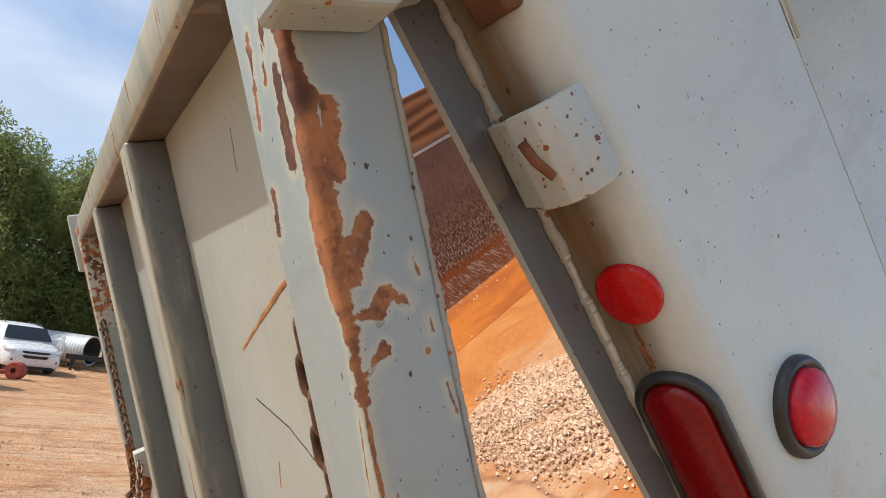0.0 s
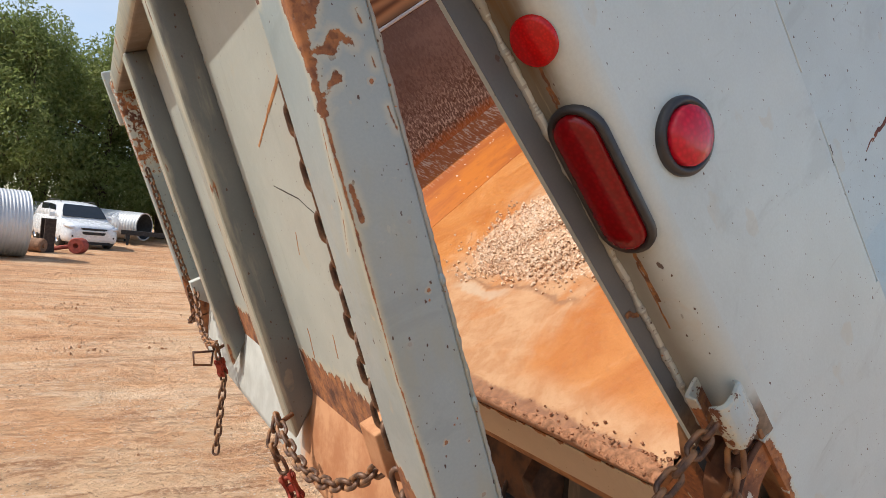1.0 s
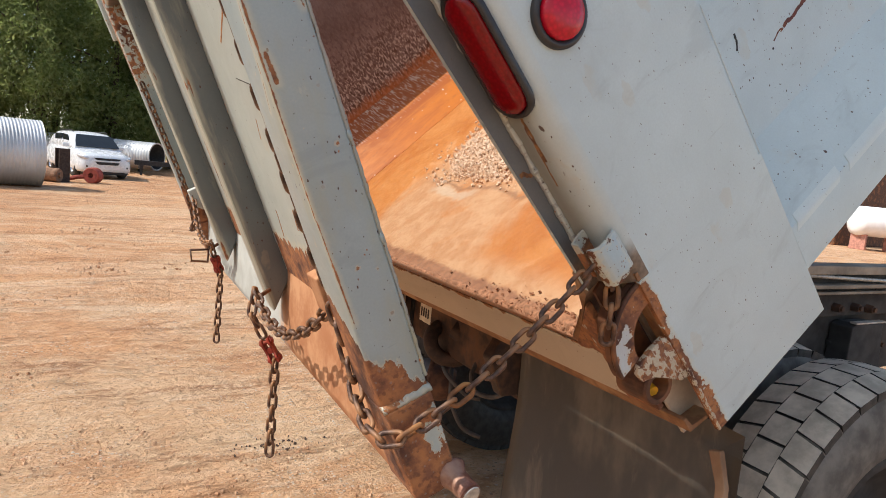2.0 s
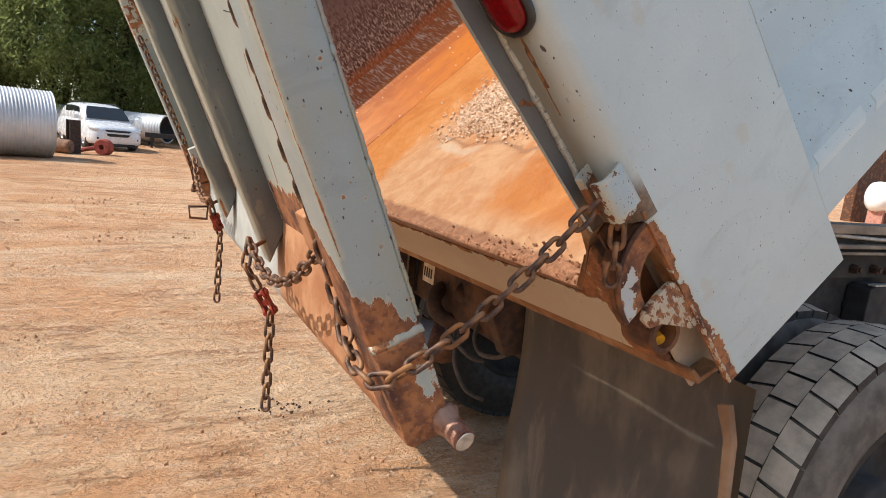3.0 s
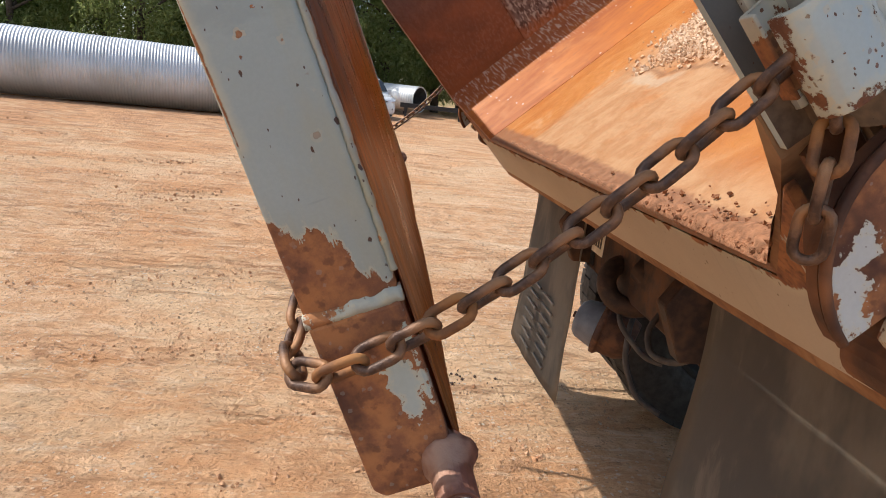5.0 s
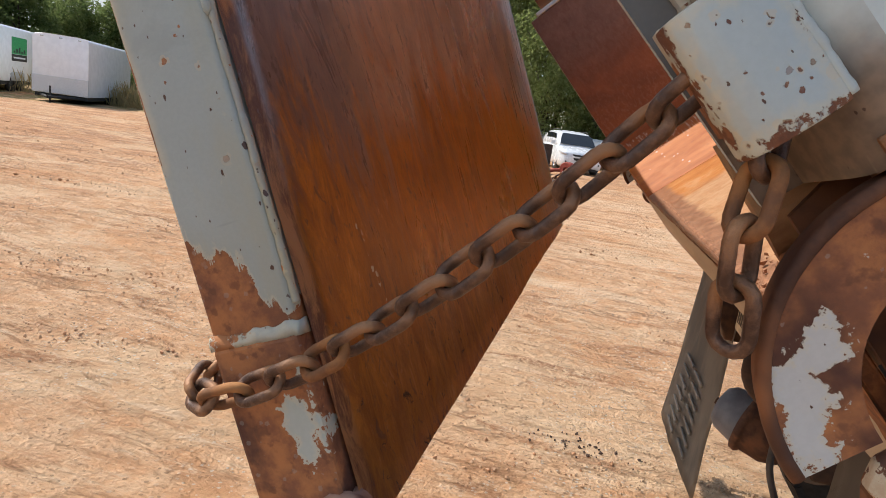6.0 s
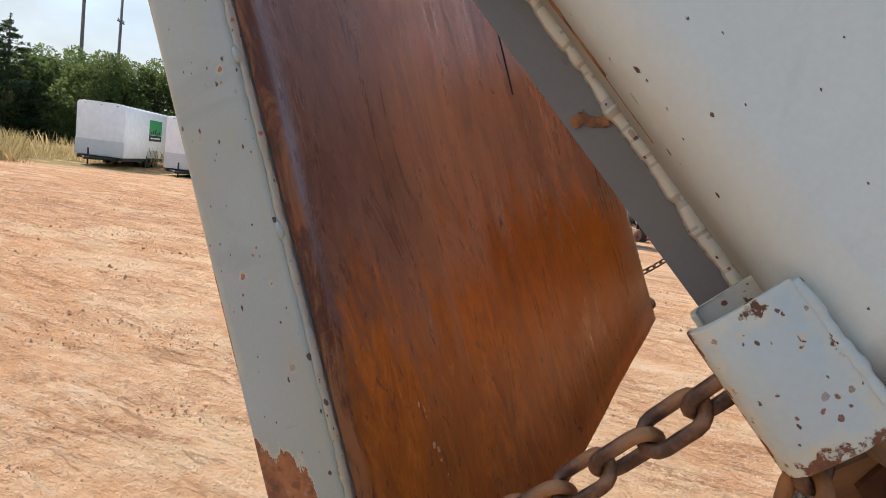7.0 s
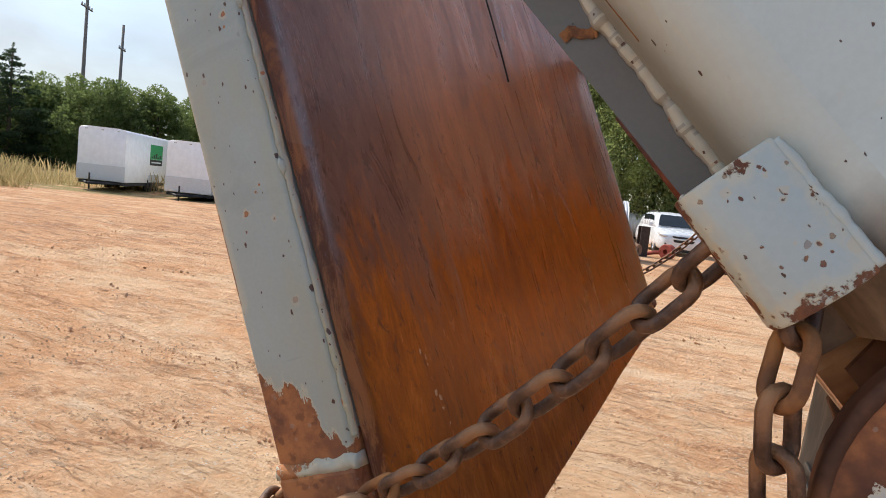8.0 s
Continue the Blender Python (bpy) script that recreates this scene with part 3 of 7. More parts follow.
def make_bed_wall():
    """Brown rusted side sheet with a pitted, salt-and-pepper lower band."""
    k = Mat("brown_rusted_wall", 0.5, 0.1, 0.5)
    v = k.axis(2)
    n1 = k.noise(5.0, 7, 0.66, k.coord((0.6, 1, 1)), 0.4)
    drops = k.noise(60.0, 4, 0.55, k.coord((1.0, 1.0, 0.50), rot=(0, 0.35, 0)), 0.3)
    pits = k.noise(26.0, 4, 0.6, k.coord((1, 1, 0.6), (1, 2, 3)), 0.4)
    col = k.mix(k.ramp(n1, 0.35, 0.65), (0.125, 0.074, 0.060), (0.185, 0.120, 0.100))
    gate = k.math("MULTIPLY", k.ramp(v, 0.85, 0.30, 0.15, 1.0), k.ramp(drops, 0.50, 0.57))
    col = k.mix(k.math("MULTIPLY", gate, 0.85), col, (0.075, 0.028, 0.017))
    col = k.mix(k.math("MULTIPLY", k.ramp(pits, 0.60, 0.66), k.ramp(v, 0.3, 0.5, 0.2, 0.7)), col, (0.11, 0.060, 0.050))
    pale = k.math("MULTIPLY", k.ramp(v, 0.62, 0.30, 0.05, 1.0), k.ramp(k.noise(90.0, 4, 0.6, k.coord((1, 1, 0.5), (3, 1, 2), (0, 0.35, 0))), 0.51, 0.57))
    col = k.mix(k.math("MULTIPLY", pale, 0.85), col, (0.50, 0.42, 0.36))
    low = k.ramp(k.math("ADD", v, k.math("MULTIPLY", drops, 0.10)), 0.37, 0.30)
    col = k.mix(k.math("MULTIPLY", low, 0.8), col, (0.38, 0.105, 0.018))
    end = k.math("MULTIPLY", k.ramp(k.axis(0), 2.09, 2.05), k.ramp(v, 0.72, 0.50, 0.35, 1.0))
    col = k.mix(k.math("MULTIPLY", end, 0.9), col, k.mix(k.ramp(n1, 0.35, 0.65), (0.17, 0.046, 0.014), (0.27, 0.080, 0.022)))
    return k.put(col, k.ramp(n1, 0.3, 0.7, 0.36, 0.6), k.math("ADD", drops, pits), 0.45, 0.004)


def make_wood():
    k = Mat("weathered_board", 0.85, 0.0, 0.2)
    v = k.coord((0.9, 3.0, 6.0), (0.4, 0, 0.8))
    t = k.n.new("ShaderNodeTexWave")
    t.wave_type, t.bands_direction = "BANDS", "Z"
    t.inputs["Scale"].default_value = 0.7
    t.inputs["Distortion"].default_value = 16.0
    t.inputs["Detail"].default_value = 3.0
    t.inputs["Detail Scale"].default_value = 0.7
    k.l.new(v, t.inputs["Vector"])
    col = k.mix(t.outputs["Fac"], (0.36, 0.185, 0.092), (0.13, 0.062, 0.034))
    return k.put(col, None, t.outputs["Fac"], 0.4, 0.004)


def make_ground():
    k = Mat("packed_clay_ground", 0.95, 0.0, 0.15)
    rot = (0, 0, 0.42)
    track = k.noise(1.3, 7, 0.66, k.coord((0.34, 1.4, 1), rot=rot), 1.0)
    ridge = k.noise(6.0, 6, 0.68, k.coord((0.50, 1.3, 1), rot=rot), 1.0)
    patch = k.noise(0.32, 6, 0.62, None, 0.6)
    mid = k.noise(5.5, 8, 0.72)
    lump = k.noise(24.0, 6, 0.68)
    fine = k.noise(85.0, 5, 0.7)
    col = k.mix(k.ramp(mid, 0.38, 0.62), (0.68, 0.380, 0.205), (0.80, 0.520, 0.315))
    col = k.mix(k.math("MULTIPLY", k.ramp(track, 0.50, 0.62), 0.65), col, (0.61, 0.310, 0.148))
    col = k.mix(k.math("MULTIPLY", k.ramp(patch, 0.47, 0.56), 0.70), col, (0.66, 0.335, 0.160))
    col = k.mix(k.math("MULTIPLY", k.ramp(ridge, 0.56, 0.66), 0.42), col, (0.42, 0.20, 0.10))
    col = k.mix(k.math("MULTIPLY", k.ramp(track, 0.42, 0.32), 0.60), col, (0.82, 0.62, 0.42))
    col = k.mix(k.math("MULTIPLY", k.ramp(lump, 0.51, 0.62), 0.24), col, (0.40, 0.21, 0.110))
    col = k.mix(k.math("MULTIPLY", k.ramp(fine, 0.56, 0.70), 0.35), col, (0.80, 0.60, 0.40))
    col = k.mix(k.math("MULTIPLY", k.ramp(fine, 0.44, 0.34), 0.26), col, (0.36, 0.19, 0.10))
    far_r = k.ramp(k.math("ADD", k.math("MULTIPLY", k.axis(0), -0.79), k.math("MULTIPLY", k.axis(1), 0.61)), 5.0, 13.0)
    col = k.mix(k.math("MULTIPLY", k.math("MULTIPLY", far_r, k.ramp(mid, 0.36, 0.52)), 0.75), col, (0.55, 0.285, 0.140))
    churn = k.noise(2.6, 8, 0.75, k.coord((0.45, 1.2, 1), (3, 7, 0), (0, 0, 0.9)), 0.8)
    churn = k.math("MULTIPLY", k.ramp(churn, 0.49, 0.58), k.ramp(k.noise(0.30, 4, 0.6, k.coord((1, 1, 1), (5, 1, 0))), 0.30, 0.50))
    col = k.mix(k.math("MULTIPLY", k.math("MULTIPLY", churn, k.math("ADD", k.math("MULTIPLY", far_r, 0.75), 0.25)), 0.80), col, (0.37, 0.195, 0.110))
    clump = k.math("MULTIPLY", k.ramp(track, 0.50, 0.58), k.ramp(mid, 0.52, 0.62))
    col = k.mix(k.math("MULTIPLY", clump, 0.65), col, (0.33, 0.165, 0.085))
    dry = k.math("MULTIPLY", k.ramp(k.noise(0.55, 7, 0.66, k.coord((0.7, 1.2, 1), (4, 2, 0), rot), 0.8), 0.50, 0.58), k.ramp(mid, 0.30, 0.55, 0.5, 1.0))
    col = k.mix(k.math("MULTIPLY", dry, 0.50), col, (0.76, 0.545, 0.345))
    damp = k.math("MULTIPLY", k.ramp(k.noise(1.5, 8, 0.70, k.coord((0.45, 1.3, 1), (8, 3, 0), rot), 0.9), 0.555, 0.64), k.ramp(lump, 0.35, 0.55))
    col = k.mix(k.math("MULTIPLY", damp, 0.75), col, (0.36, 0.165, 0.080))
    grit = specks(k, 60.0, 0.22, 0.40)
    grit = k.math("MULTIPLY", grit, k.ramp(k.noise(1.1, 4), 0.40, 0.62))
    col = k.mix(k.math("MULTIPLY", grit, 0.8), col, (0.72, 0.62, 0.50))
    dark = k.math("MULTIPLY", specks(k, 55.0, 0.22, 0.36), k.ramp(mid, 0.42, 0.56))
    col = k.mix(k.math("MULTIPLY", dark, 0.55), col, (0.22, 0.12, 0.07))
    along = k.math("ADD", k.math("MULTIPLY", k.axis(0), -0.79), k.math("MULTIPLY", k.axis(1), 0.61))
    far_g = k.math("MULTIPLY", k.ramp(along, 27.5, 29.5), k.ramp(k.noise(0.7, 4, 0.6), 0.35, 0.5))
    col = k.mix(far_g, col, k.mix(k.ramp(mid, 0.3, 0.7), (0.36, 0.26, 0.12), (0.20, 0.19, 0.07)))
    # broken crusts and the crumbled lips of wheel ruts
    rut = k.noise(11.0, 7, 0.70, k.coord((0.30, 1.5, 1), (1, 2, 0), (0, 0, -0.35)), 0.8)
    rut2 = k.noise(7.0, 7, 0.70, k.coord((0.28, 1.5, 1), (6, 1, 0), (0, 0, 0.42)), 0.8)
    worn = k.ramp(k.noise(0.9, 4, 0.6, k.coord((1, 1, 1), (2, 9, 0))), 0.38, 0.60)
    crust = k.math("MULTIPLY", k.math("MAXIMUM", k.ramp(rut, 0.57, 0.63), k.ramp(rut2, 0.58, 0.64)), worn)
    col = k.mix(k.math("MULTIPLY", crust, 0.50), col, (0.40, 0.185, 0.090))
    pale = k.math("MULTIPLY", k.math("MAXIMUM", k.ramp(rut, 0.43, 0.36), k.ramp(rut2, 0.42, 0.35)), 0.45)
    col = k.mix(pale, col, (0.80, 0.60, 0.42))
    h = k.math("ADD", k.math("MULTIPLY", track, 1.6), k.math("MULTIPLY", ridge, 0.8))
    h = k.math("ADD", h, k.math("ADD", k.math("MULTIPLY", mid, 1.3), k.math("MULTIPLY", lump, 0.60)))
    h = k.math("ADD", h, k.math("ADD", k.math("MULTIPLY", fine, 0.13), k.math("MULTIPLY", k.math("ADD", grit, dark), 0.12)))
    h = k.math("SUBTRACT", h, k.math("ADD", k.math("MULTIPLY", crust, 0.22), k.math("MULTIPLY", k.math("ADD", rut, rut2), 0.5)))
    return k.put(col, None, h, 1.0, 0.055)


M_INNER, M_BEDFLOOR, M_BEVEL, M_BEDWALL = make_inner(), make_bed_floor(), make_bevel(), make_bed_wall()
M_WOOD, M_GROUND = make_wood(), make_ground()


def lens(name, color, bumpscale):
    k = Mat(name, 0.20, 0.0, 0.4)
    c = k.cells(bumpscale)
    k.b.inputs["Coat Weight"].default_value = 0.08
    k.b.inputs["Subsurface Weight"].default_value = 0.0
    return k.put(k.mix(k.ramp(c, 0.0, 0.8), color, tuple(x * 0.7 for x in color)), None, c, 0.12, 0.002)


M_LENS = lens("red_lens_deep", (0.24, 0.002, 0.006), 170.0)
M_LENS_B = lens("red_lens_bright", (0.62, 0.010, 0.035), 150.0)
M_REFL = lens("red_reflector", (0.60, 0.006, 0.008), 300.0)


def leafmat(name, a, b):
    k = Mat(name, 0.6, 0.0, 0.2)
    oi = k.n.new("ShaderNodeNewGeometry")
    col = k.mix(oi.outputs["Random Per Island"], a, b)
    k.put(col)
    k.b.inputs["Transmission Weight"].default_value = 0.0
    tr = k.n.new("ShaderNodeBsdfTranslucent")
    k.l.new(col, tr.inputs["Color"])
    mx = k.n.new("ShaderNodeMixShader")
    mx.inputs[0].default_value = 0.65
    out = k.n["Material Output"]
    k.l.new(k.b.outputs[0], mx.inputs[1])
    k.l.new(tr.outputs[0], mx.inputs[2])
    k.l.new(mx.outputs[0], out.inputs["Surface"])
    return k.m


M_LEAF = leafmat("willow_leaf", (0.150, 0.195, 0.055), (0.270, 0.310, 0.125))
M_LEAF2 = leafmat("scrub_leaf", (0.112, 0.158, 0.050), (0.215, 0.262, 0.096))
M_CEDAR = leafmat("cedar_leaf", (0.034, 0.058, 0.028), (0.062, 0.090, 0.044))
M_GRASS = leafmat("dry_grass", (0.50, 0.37, 0.19), (0.30, 0.26, 0.12))
M_BARK = plain("bark", (0.085, 0.062, 0.045), 0.9, 0, 0.3, 12, 0.6, 0.02)


# ---- mesh helpers ----
def part(name, bm, material, parent=None, label="", smooth=False):
    """Links a bmesh as one mesh object under a thing or a part."""
    me = bpy.data.meshes.new(name)
    bmesh.ops.recalc_face_normals(bm, faces=bm.faces)
    if smooth:
        for f in bm.faces:
            f.smooth = True
    bm.to_mesh(me)
    bm.free()
    me.materials.append(material)
    ob = new(name, me)
    if parent is not None:
        ob.parent = parent
    if label:
        tagged(ob, label)
    return ob


def smooth_by_angle(ob, deg=35):
    for p in ob.data.polygons:
        p.use_smooth = True
    ob.data.set_sharp_from_angle(angle=radians(deg))
    return ob


def thing(name, label, category, m=None, group="", kind=""):
    ob = new(name)
    ob.empty_display_size = 0.1
    if m is not None:
        ob.matrix_world = m
    return tagged(ob, label, category, group, kind)


def box(bm, x0, x1, y0, y1, z0, z1, bevel=0.0, seg=2):
    vs = [bm.verts.new((x, y, z)) for x in (x0, x1) for y in (y0, y1) for z in (z0, z1)]
    fs = [bm.faces.new([vs[i] for i in q]) for q in ((0, 1, 3, 2), (4, 6, 7, 5), (0, 4, 5, 1), (2, 3, 7, 6), (0, 2, 6, 4), (1, 5, 7, 3))]
    if bevel:
        es = list({e for f in fs for e in f.edges})
        bmesh.ops.bevel(bm, geom=es, offset=bevel, segments=seg, profile=0.5, affect="EDGES")
    return bm


def prism(bm, poly, lo, hi, axis="y", bevel=0.0, seg=2):
    """Extrudes a polygon of two coordinates along the axis: y takes (x, z), x takes (y, z), z takes (x, y)."""
    def at(a, b, c):
        return {"y": (a, c, b), "x": (c, a, b), "z": (a, b, c)}[axis]
    lowv = [bm.verts.new(at(a, b, lo)) for a, b in poly]
    topv = [bm.verts.new(at(a, b, hi)) for a, b in poly]
    n = len(poly)
    fs = [bm.faces.new(lowv), bm.faces.new(topv[::-1])]
    fs += [bm.faces.new((lowv[i], topv[i], topv[(i + 1) % n], lowv[(i + 1) % n])) for i in range(n)]
    if bevel:
        es = list({e for f in fs for e in f.edges})
        bmesh.ops.bevel(bm, geom=es, offset=bevel, segments=seg, profile=0.5, affect="EDGES")
    return bm


def cyl(bm, a, b, r0, r1=None, seg=20, caps=True):
    a, b = Vector(a), Vector(b)
    r1 = r0 if r1 is None else r1
    d = (b - a).normalized()
    s = d.orthogonal().normalized()
    t = d.cross(s)
    A, B = [], []
    for i in range(seg):
        c, q = math.cos(2 * math.pi * i / seg), math.sin(2 * math.pi * i / seg)
        A.append(bm.verts.new(a + (s * c + t * q) * r0))
        B.append(bm.verts.new(b + (s * c + t * q) * r1))
    for i in range(seg):
        bm.faces.new((A[i], A[(i + 1) % seg], B[(i + 1) % seg], B[i]))
    if caps:
        bm.faces.new(A[::-1])
        bm.faces.new(B)
    return bm


def tube(bm, pts, r, seg=8, closed=False, rough=0.0, rng=None):
    """Sweeps a circle along points; rough wobbles its radius, as on a weld."""
    pts = [Vector(p) for p in pts]
    n = len(pts)
    rings = []
    ref = None
    for i, p in enumerate(pts):
        a = pts[i - 1] if (i or closed) else p
        b = pts[(i + 1) % n] if (i < n - 1 or closed) else p
        d = (b - a).normalized()
        if ref is None:
            ref = d.orthogonal().normalized()
        ref = (ref - d * ref.dot(d)).normalized()
        t = d.cross(ref)
        rr = r * (1 + (rng.uniform(-rough, rough) if rng else 0))
        rings.append([bm.verts.new(p + (ref * math.cos(2 * math.pi * j / seg) + t * math.sin(2 * math.pi * j / seg)) * rr) for j in range(seg)])
    for i in range(n if closed else n - 1):
        A, B = rings[i], rings[(i + 1) % n]
        for j in range(seg):
            bm.faces.new((A[j], A[(j + 1) % seg], B[(j + 1) % seg], B[j]))
    if not closed:
        bm.faces.new(rings[0][::-1])
        bm.faces.new(rings[-1])
    return bm


def weld(name, a, b, r, parent, material=None, step=0.006, seed=1):
    """A hand-laid weld bead: overlapping ripples of uneven height."""
    rng = random.Random(seed)
    a, b = Vector(a), Vector(b)
    n = max(6, int((b - a).length / 0.0022))
    bm = bmesh.new()
    d = (b - a).normalized()
    s = d.orthogonal().normalized()
    t = d.cross(s)
    rings = []
    for i in range(n + 1):
        p = a.lerp(b, i / n)
        q = p * 160
        saw = (i * 0.0022 / step + 0.6 * noise.noise(p * 40)) % 1.0
        rr = r * (0.88 + 0.05 * saw + 0.34 * noise.noise(p * 55) + 0.26 * noise.noise(p * 170))
        p = p + s * r * 0.25 * noise.noise(q * 0.35) + t * r * 0.25 * noise.noise(q * 0.35 + Vector((7, 3, 1)))
        rings.append([bm.verts.new(p + (s * math.cos(2 * math.pi * j / 8) + t * math.sin(2 * math.pi * j / 8)) * rr) for j in range(8)])
    for A, B in zip(rings, rings[1:]):
        for j in range(8):
            bm.faces.new((A[j], A[(j + 1) % 8], B[(j + 1) % 8], B[j]))
    bm.faces.new(rings[0][::-1])
    bm.faces.new(rings[-1])
    return part(name, bm, material or M_WELD, parent, smooth=True)


def lathe(bm, profile, axis_a, axis_b, seg=32):
    """Turns a profile of (radius, along) about the line from axis_a to axis_b (along in metres from axis_a)."""
    a, b = Vector(axis_a), Vector(axis_b)
    d = (b - a).normalized()
    s = d.orthogonal().normalized()
    t = d.cross(s)
    rings = []
    for r, h in profile:
        if r < 1e-6:
            rings.append([bm.verts.new(a + d * h)])
        else:
            rings.append([bm.verts.new(a + d * h + (s * math.cos(2 * math.pi * i / seg) + t * math.sin(2 * math.pi * i / seg)) * r) for i in range(seg)])
    for A, B in zip(rings, rings[1:]):
        for i in range(seg):
            j = (i + 1) % seg
            if len(A) == 1 and len(B) == 1:
                continue
            if len(A) == 1:
                bm.faces.new((A[0], B[j], B[i]))
            elif len(B) == 1:
                bm.faces.new((A[i], A[j], B[0]))
            else:
                bm.faces.new((A[i], A[j], B[j], B[i]))
    return bm


# ---- chains ----
def link_mesh(name, pitch, d, width, material, seg=9, turn=7):
    """One welded chain link, its long side along z."""
    r = d / 2
    half_w = width / 2 - r
    straight = (pitch + d) / 2 - half_w
    straight = max(straight - r * 0.0, 0.001)
    pts = []
    for i in range(turn + 1):
        a = math.pi * i / turn
        pts.append((half_w * math.cos(a), 0, straight + half_w * math.sin(a)))
    for i in range(turn + 1):
        a = math.pi + math.pi * i / turn
        pts.append((half_w * math.cos(a), 0, -straight + half_w * math.sin(a)))
    bm = bmesh.new()
    tube(bm, pts, r, seg, closed=True)
    bmesh.ops.recalc_face_normals(bm, faces=bm.faces)
    for f in bm.faces:
        f.smooth = True
    me = bpy.data.meshes.new(name)
    bm.to_mesh(me)
    bm.free()
    me.materials.append(material)
    return me


def along_path(pts, pitch):
    """Points at equal steps along a polyline."""
    pts = [Vector(p) for p in pts]
    out, carry = [pts[0].copy()], 0.0
    for a, b in zip(pts, pts[1:]):
        seg = (b - a).length
        s = pitch - carry
        while s <= seg:
            out.append(a.lerp(b, s / seg))
            s += pitch
        carry = seg - (s - pitch)
    return out


def sag(a, b, depth, n=14):
    a, b = Vector(a), Vector(b)
    return [a.lerp(b, i / n) - Vector((0, 0, depth * 4 * (i / n) * (1 - i / n))) for i in range(n + 1)]


def chain(thing_ob, pts, pitch, meshes, start=0, seed=3, twist=0.0, special=None):
    """Hangs links along a line; every second link is turned a quarter."""
    rng = random.Random(seed)
    steps = along_path(pts, pitch)
    side = Vector((0, 1, 0))
    for i, (a, b) in enumerate(zip(steps, steps[1:])):
        d = (b - a).normalized()
        s = (side - d * side.dot(d))
        s = s.normalized() if s.length > 0.05 else d.orthogonal().normalized()
        side = s
        q = Matrix.Rotation(radians(45 + 90 * ((i + start) % 2) + rng.uniform(-9, 9) + twist * i), 4, d)
        x = q @ s
        y = d.cross(x)
        rot = Matrix((x, y, d)).transposed().to_4x4()
        me = meshes[0] if not special or i not in special else meshes[special[i]]
        if me is None:
            continue
        ob = new("link", me)
        ob.parent = thing_ob
        ob.matrix_parent_inverse = thing_ob.matrix_basis.inverted()
        ob.matrix_basis = Matrix.Translation((a + b) / 2) @ rot
    return thing_ob


# ---- ground ----
def ground_z(x, y):
    d = math.hypot(x + 23, y - 21)
    dip = -0.30 * math.exp(-(d / 9.0) ** 2)
    dip -= 0.03 * math.exp(-(math.hypot(x - 0.5, (y - 27) * 0.7) / 4.5) ** 2)
    return dip


def make_ground_sheet():
    def steps(c, near, far, fine, grow):
        out, s, v = [c], fine, c
        while v < far:
            v += s
            out.append(v)
            if v > near:
                s *= grow
        return out
    xs = sorted({round(v, 4) for v in steps(0, 3, 700, 0.08, 1.09)} | {round(-v, 4) for v in steps(0, 5, 700, 0.08, 1.07)})
    ys = sorted({round(v, 4) for v in steps(1, 6, 700, 0.08, 1.07)} | {round(2 - v, 4) for v in steps(1, 3, 500, 0.10, 1.12)})
    verts, faces = [], []
    for x in xs:
        for y in ys:
            q = Vector((x * 0.35 + y * 0.13, y * 1.5 - x * 0.6, 0.0))
            near = 1.0 / (1.0 + (math.hypot(x, y - 4) / 25.0) ** 2)
            h = 0.026 * noise.noise(q * 0.8) + 0.018 * noise.noise(Vector((x * 2.1, y * 2.1, 3))) + 0.011 * noise.noise(Vector((x * 6, y * 6, 9)))
            verts.append((x, y, ground_z(x, y) + h * near))
    n = len(ys)
    for i in range(len(xs) - 1):
        for j in range(n - 1):
            a = i * n + j
            faces.append((a, a + n, a + n + 1, a + 1))
    me = bpy.data.meshes.new("ground")
    me.from_pydata(verts, [], faces)
    for p in me.polygons:
        p.use_smooth = True
    me.materials.append(M_GROUND)
    return tagged(new("ground", me), "packed orange clay yard with tyre tracks", "ground", kind="structure")


make_ground_sheet()

# ---- raised dump bed ----
BED = pose(0, 0, 0, 0, -43, 0)
bed = thing("dump_bed", "raised grey steel dump bed with orange rusted inside", "dump bed", BED)

YS = 0.20
FLOOR_V = 0.04
SKEW = -0.0285


def rake(bm):
    """The bed's rear end is not quite square: it reaches further back towards the far side."""
    for q in bm.verts:
        if q.co.x < 1.80:
            q.co.x -= 0.016 * max(0.0, q.co.y - 0.5)
    return bm


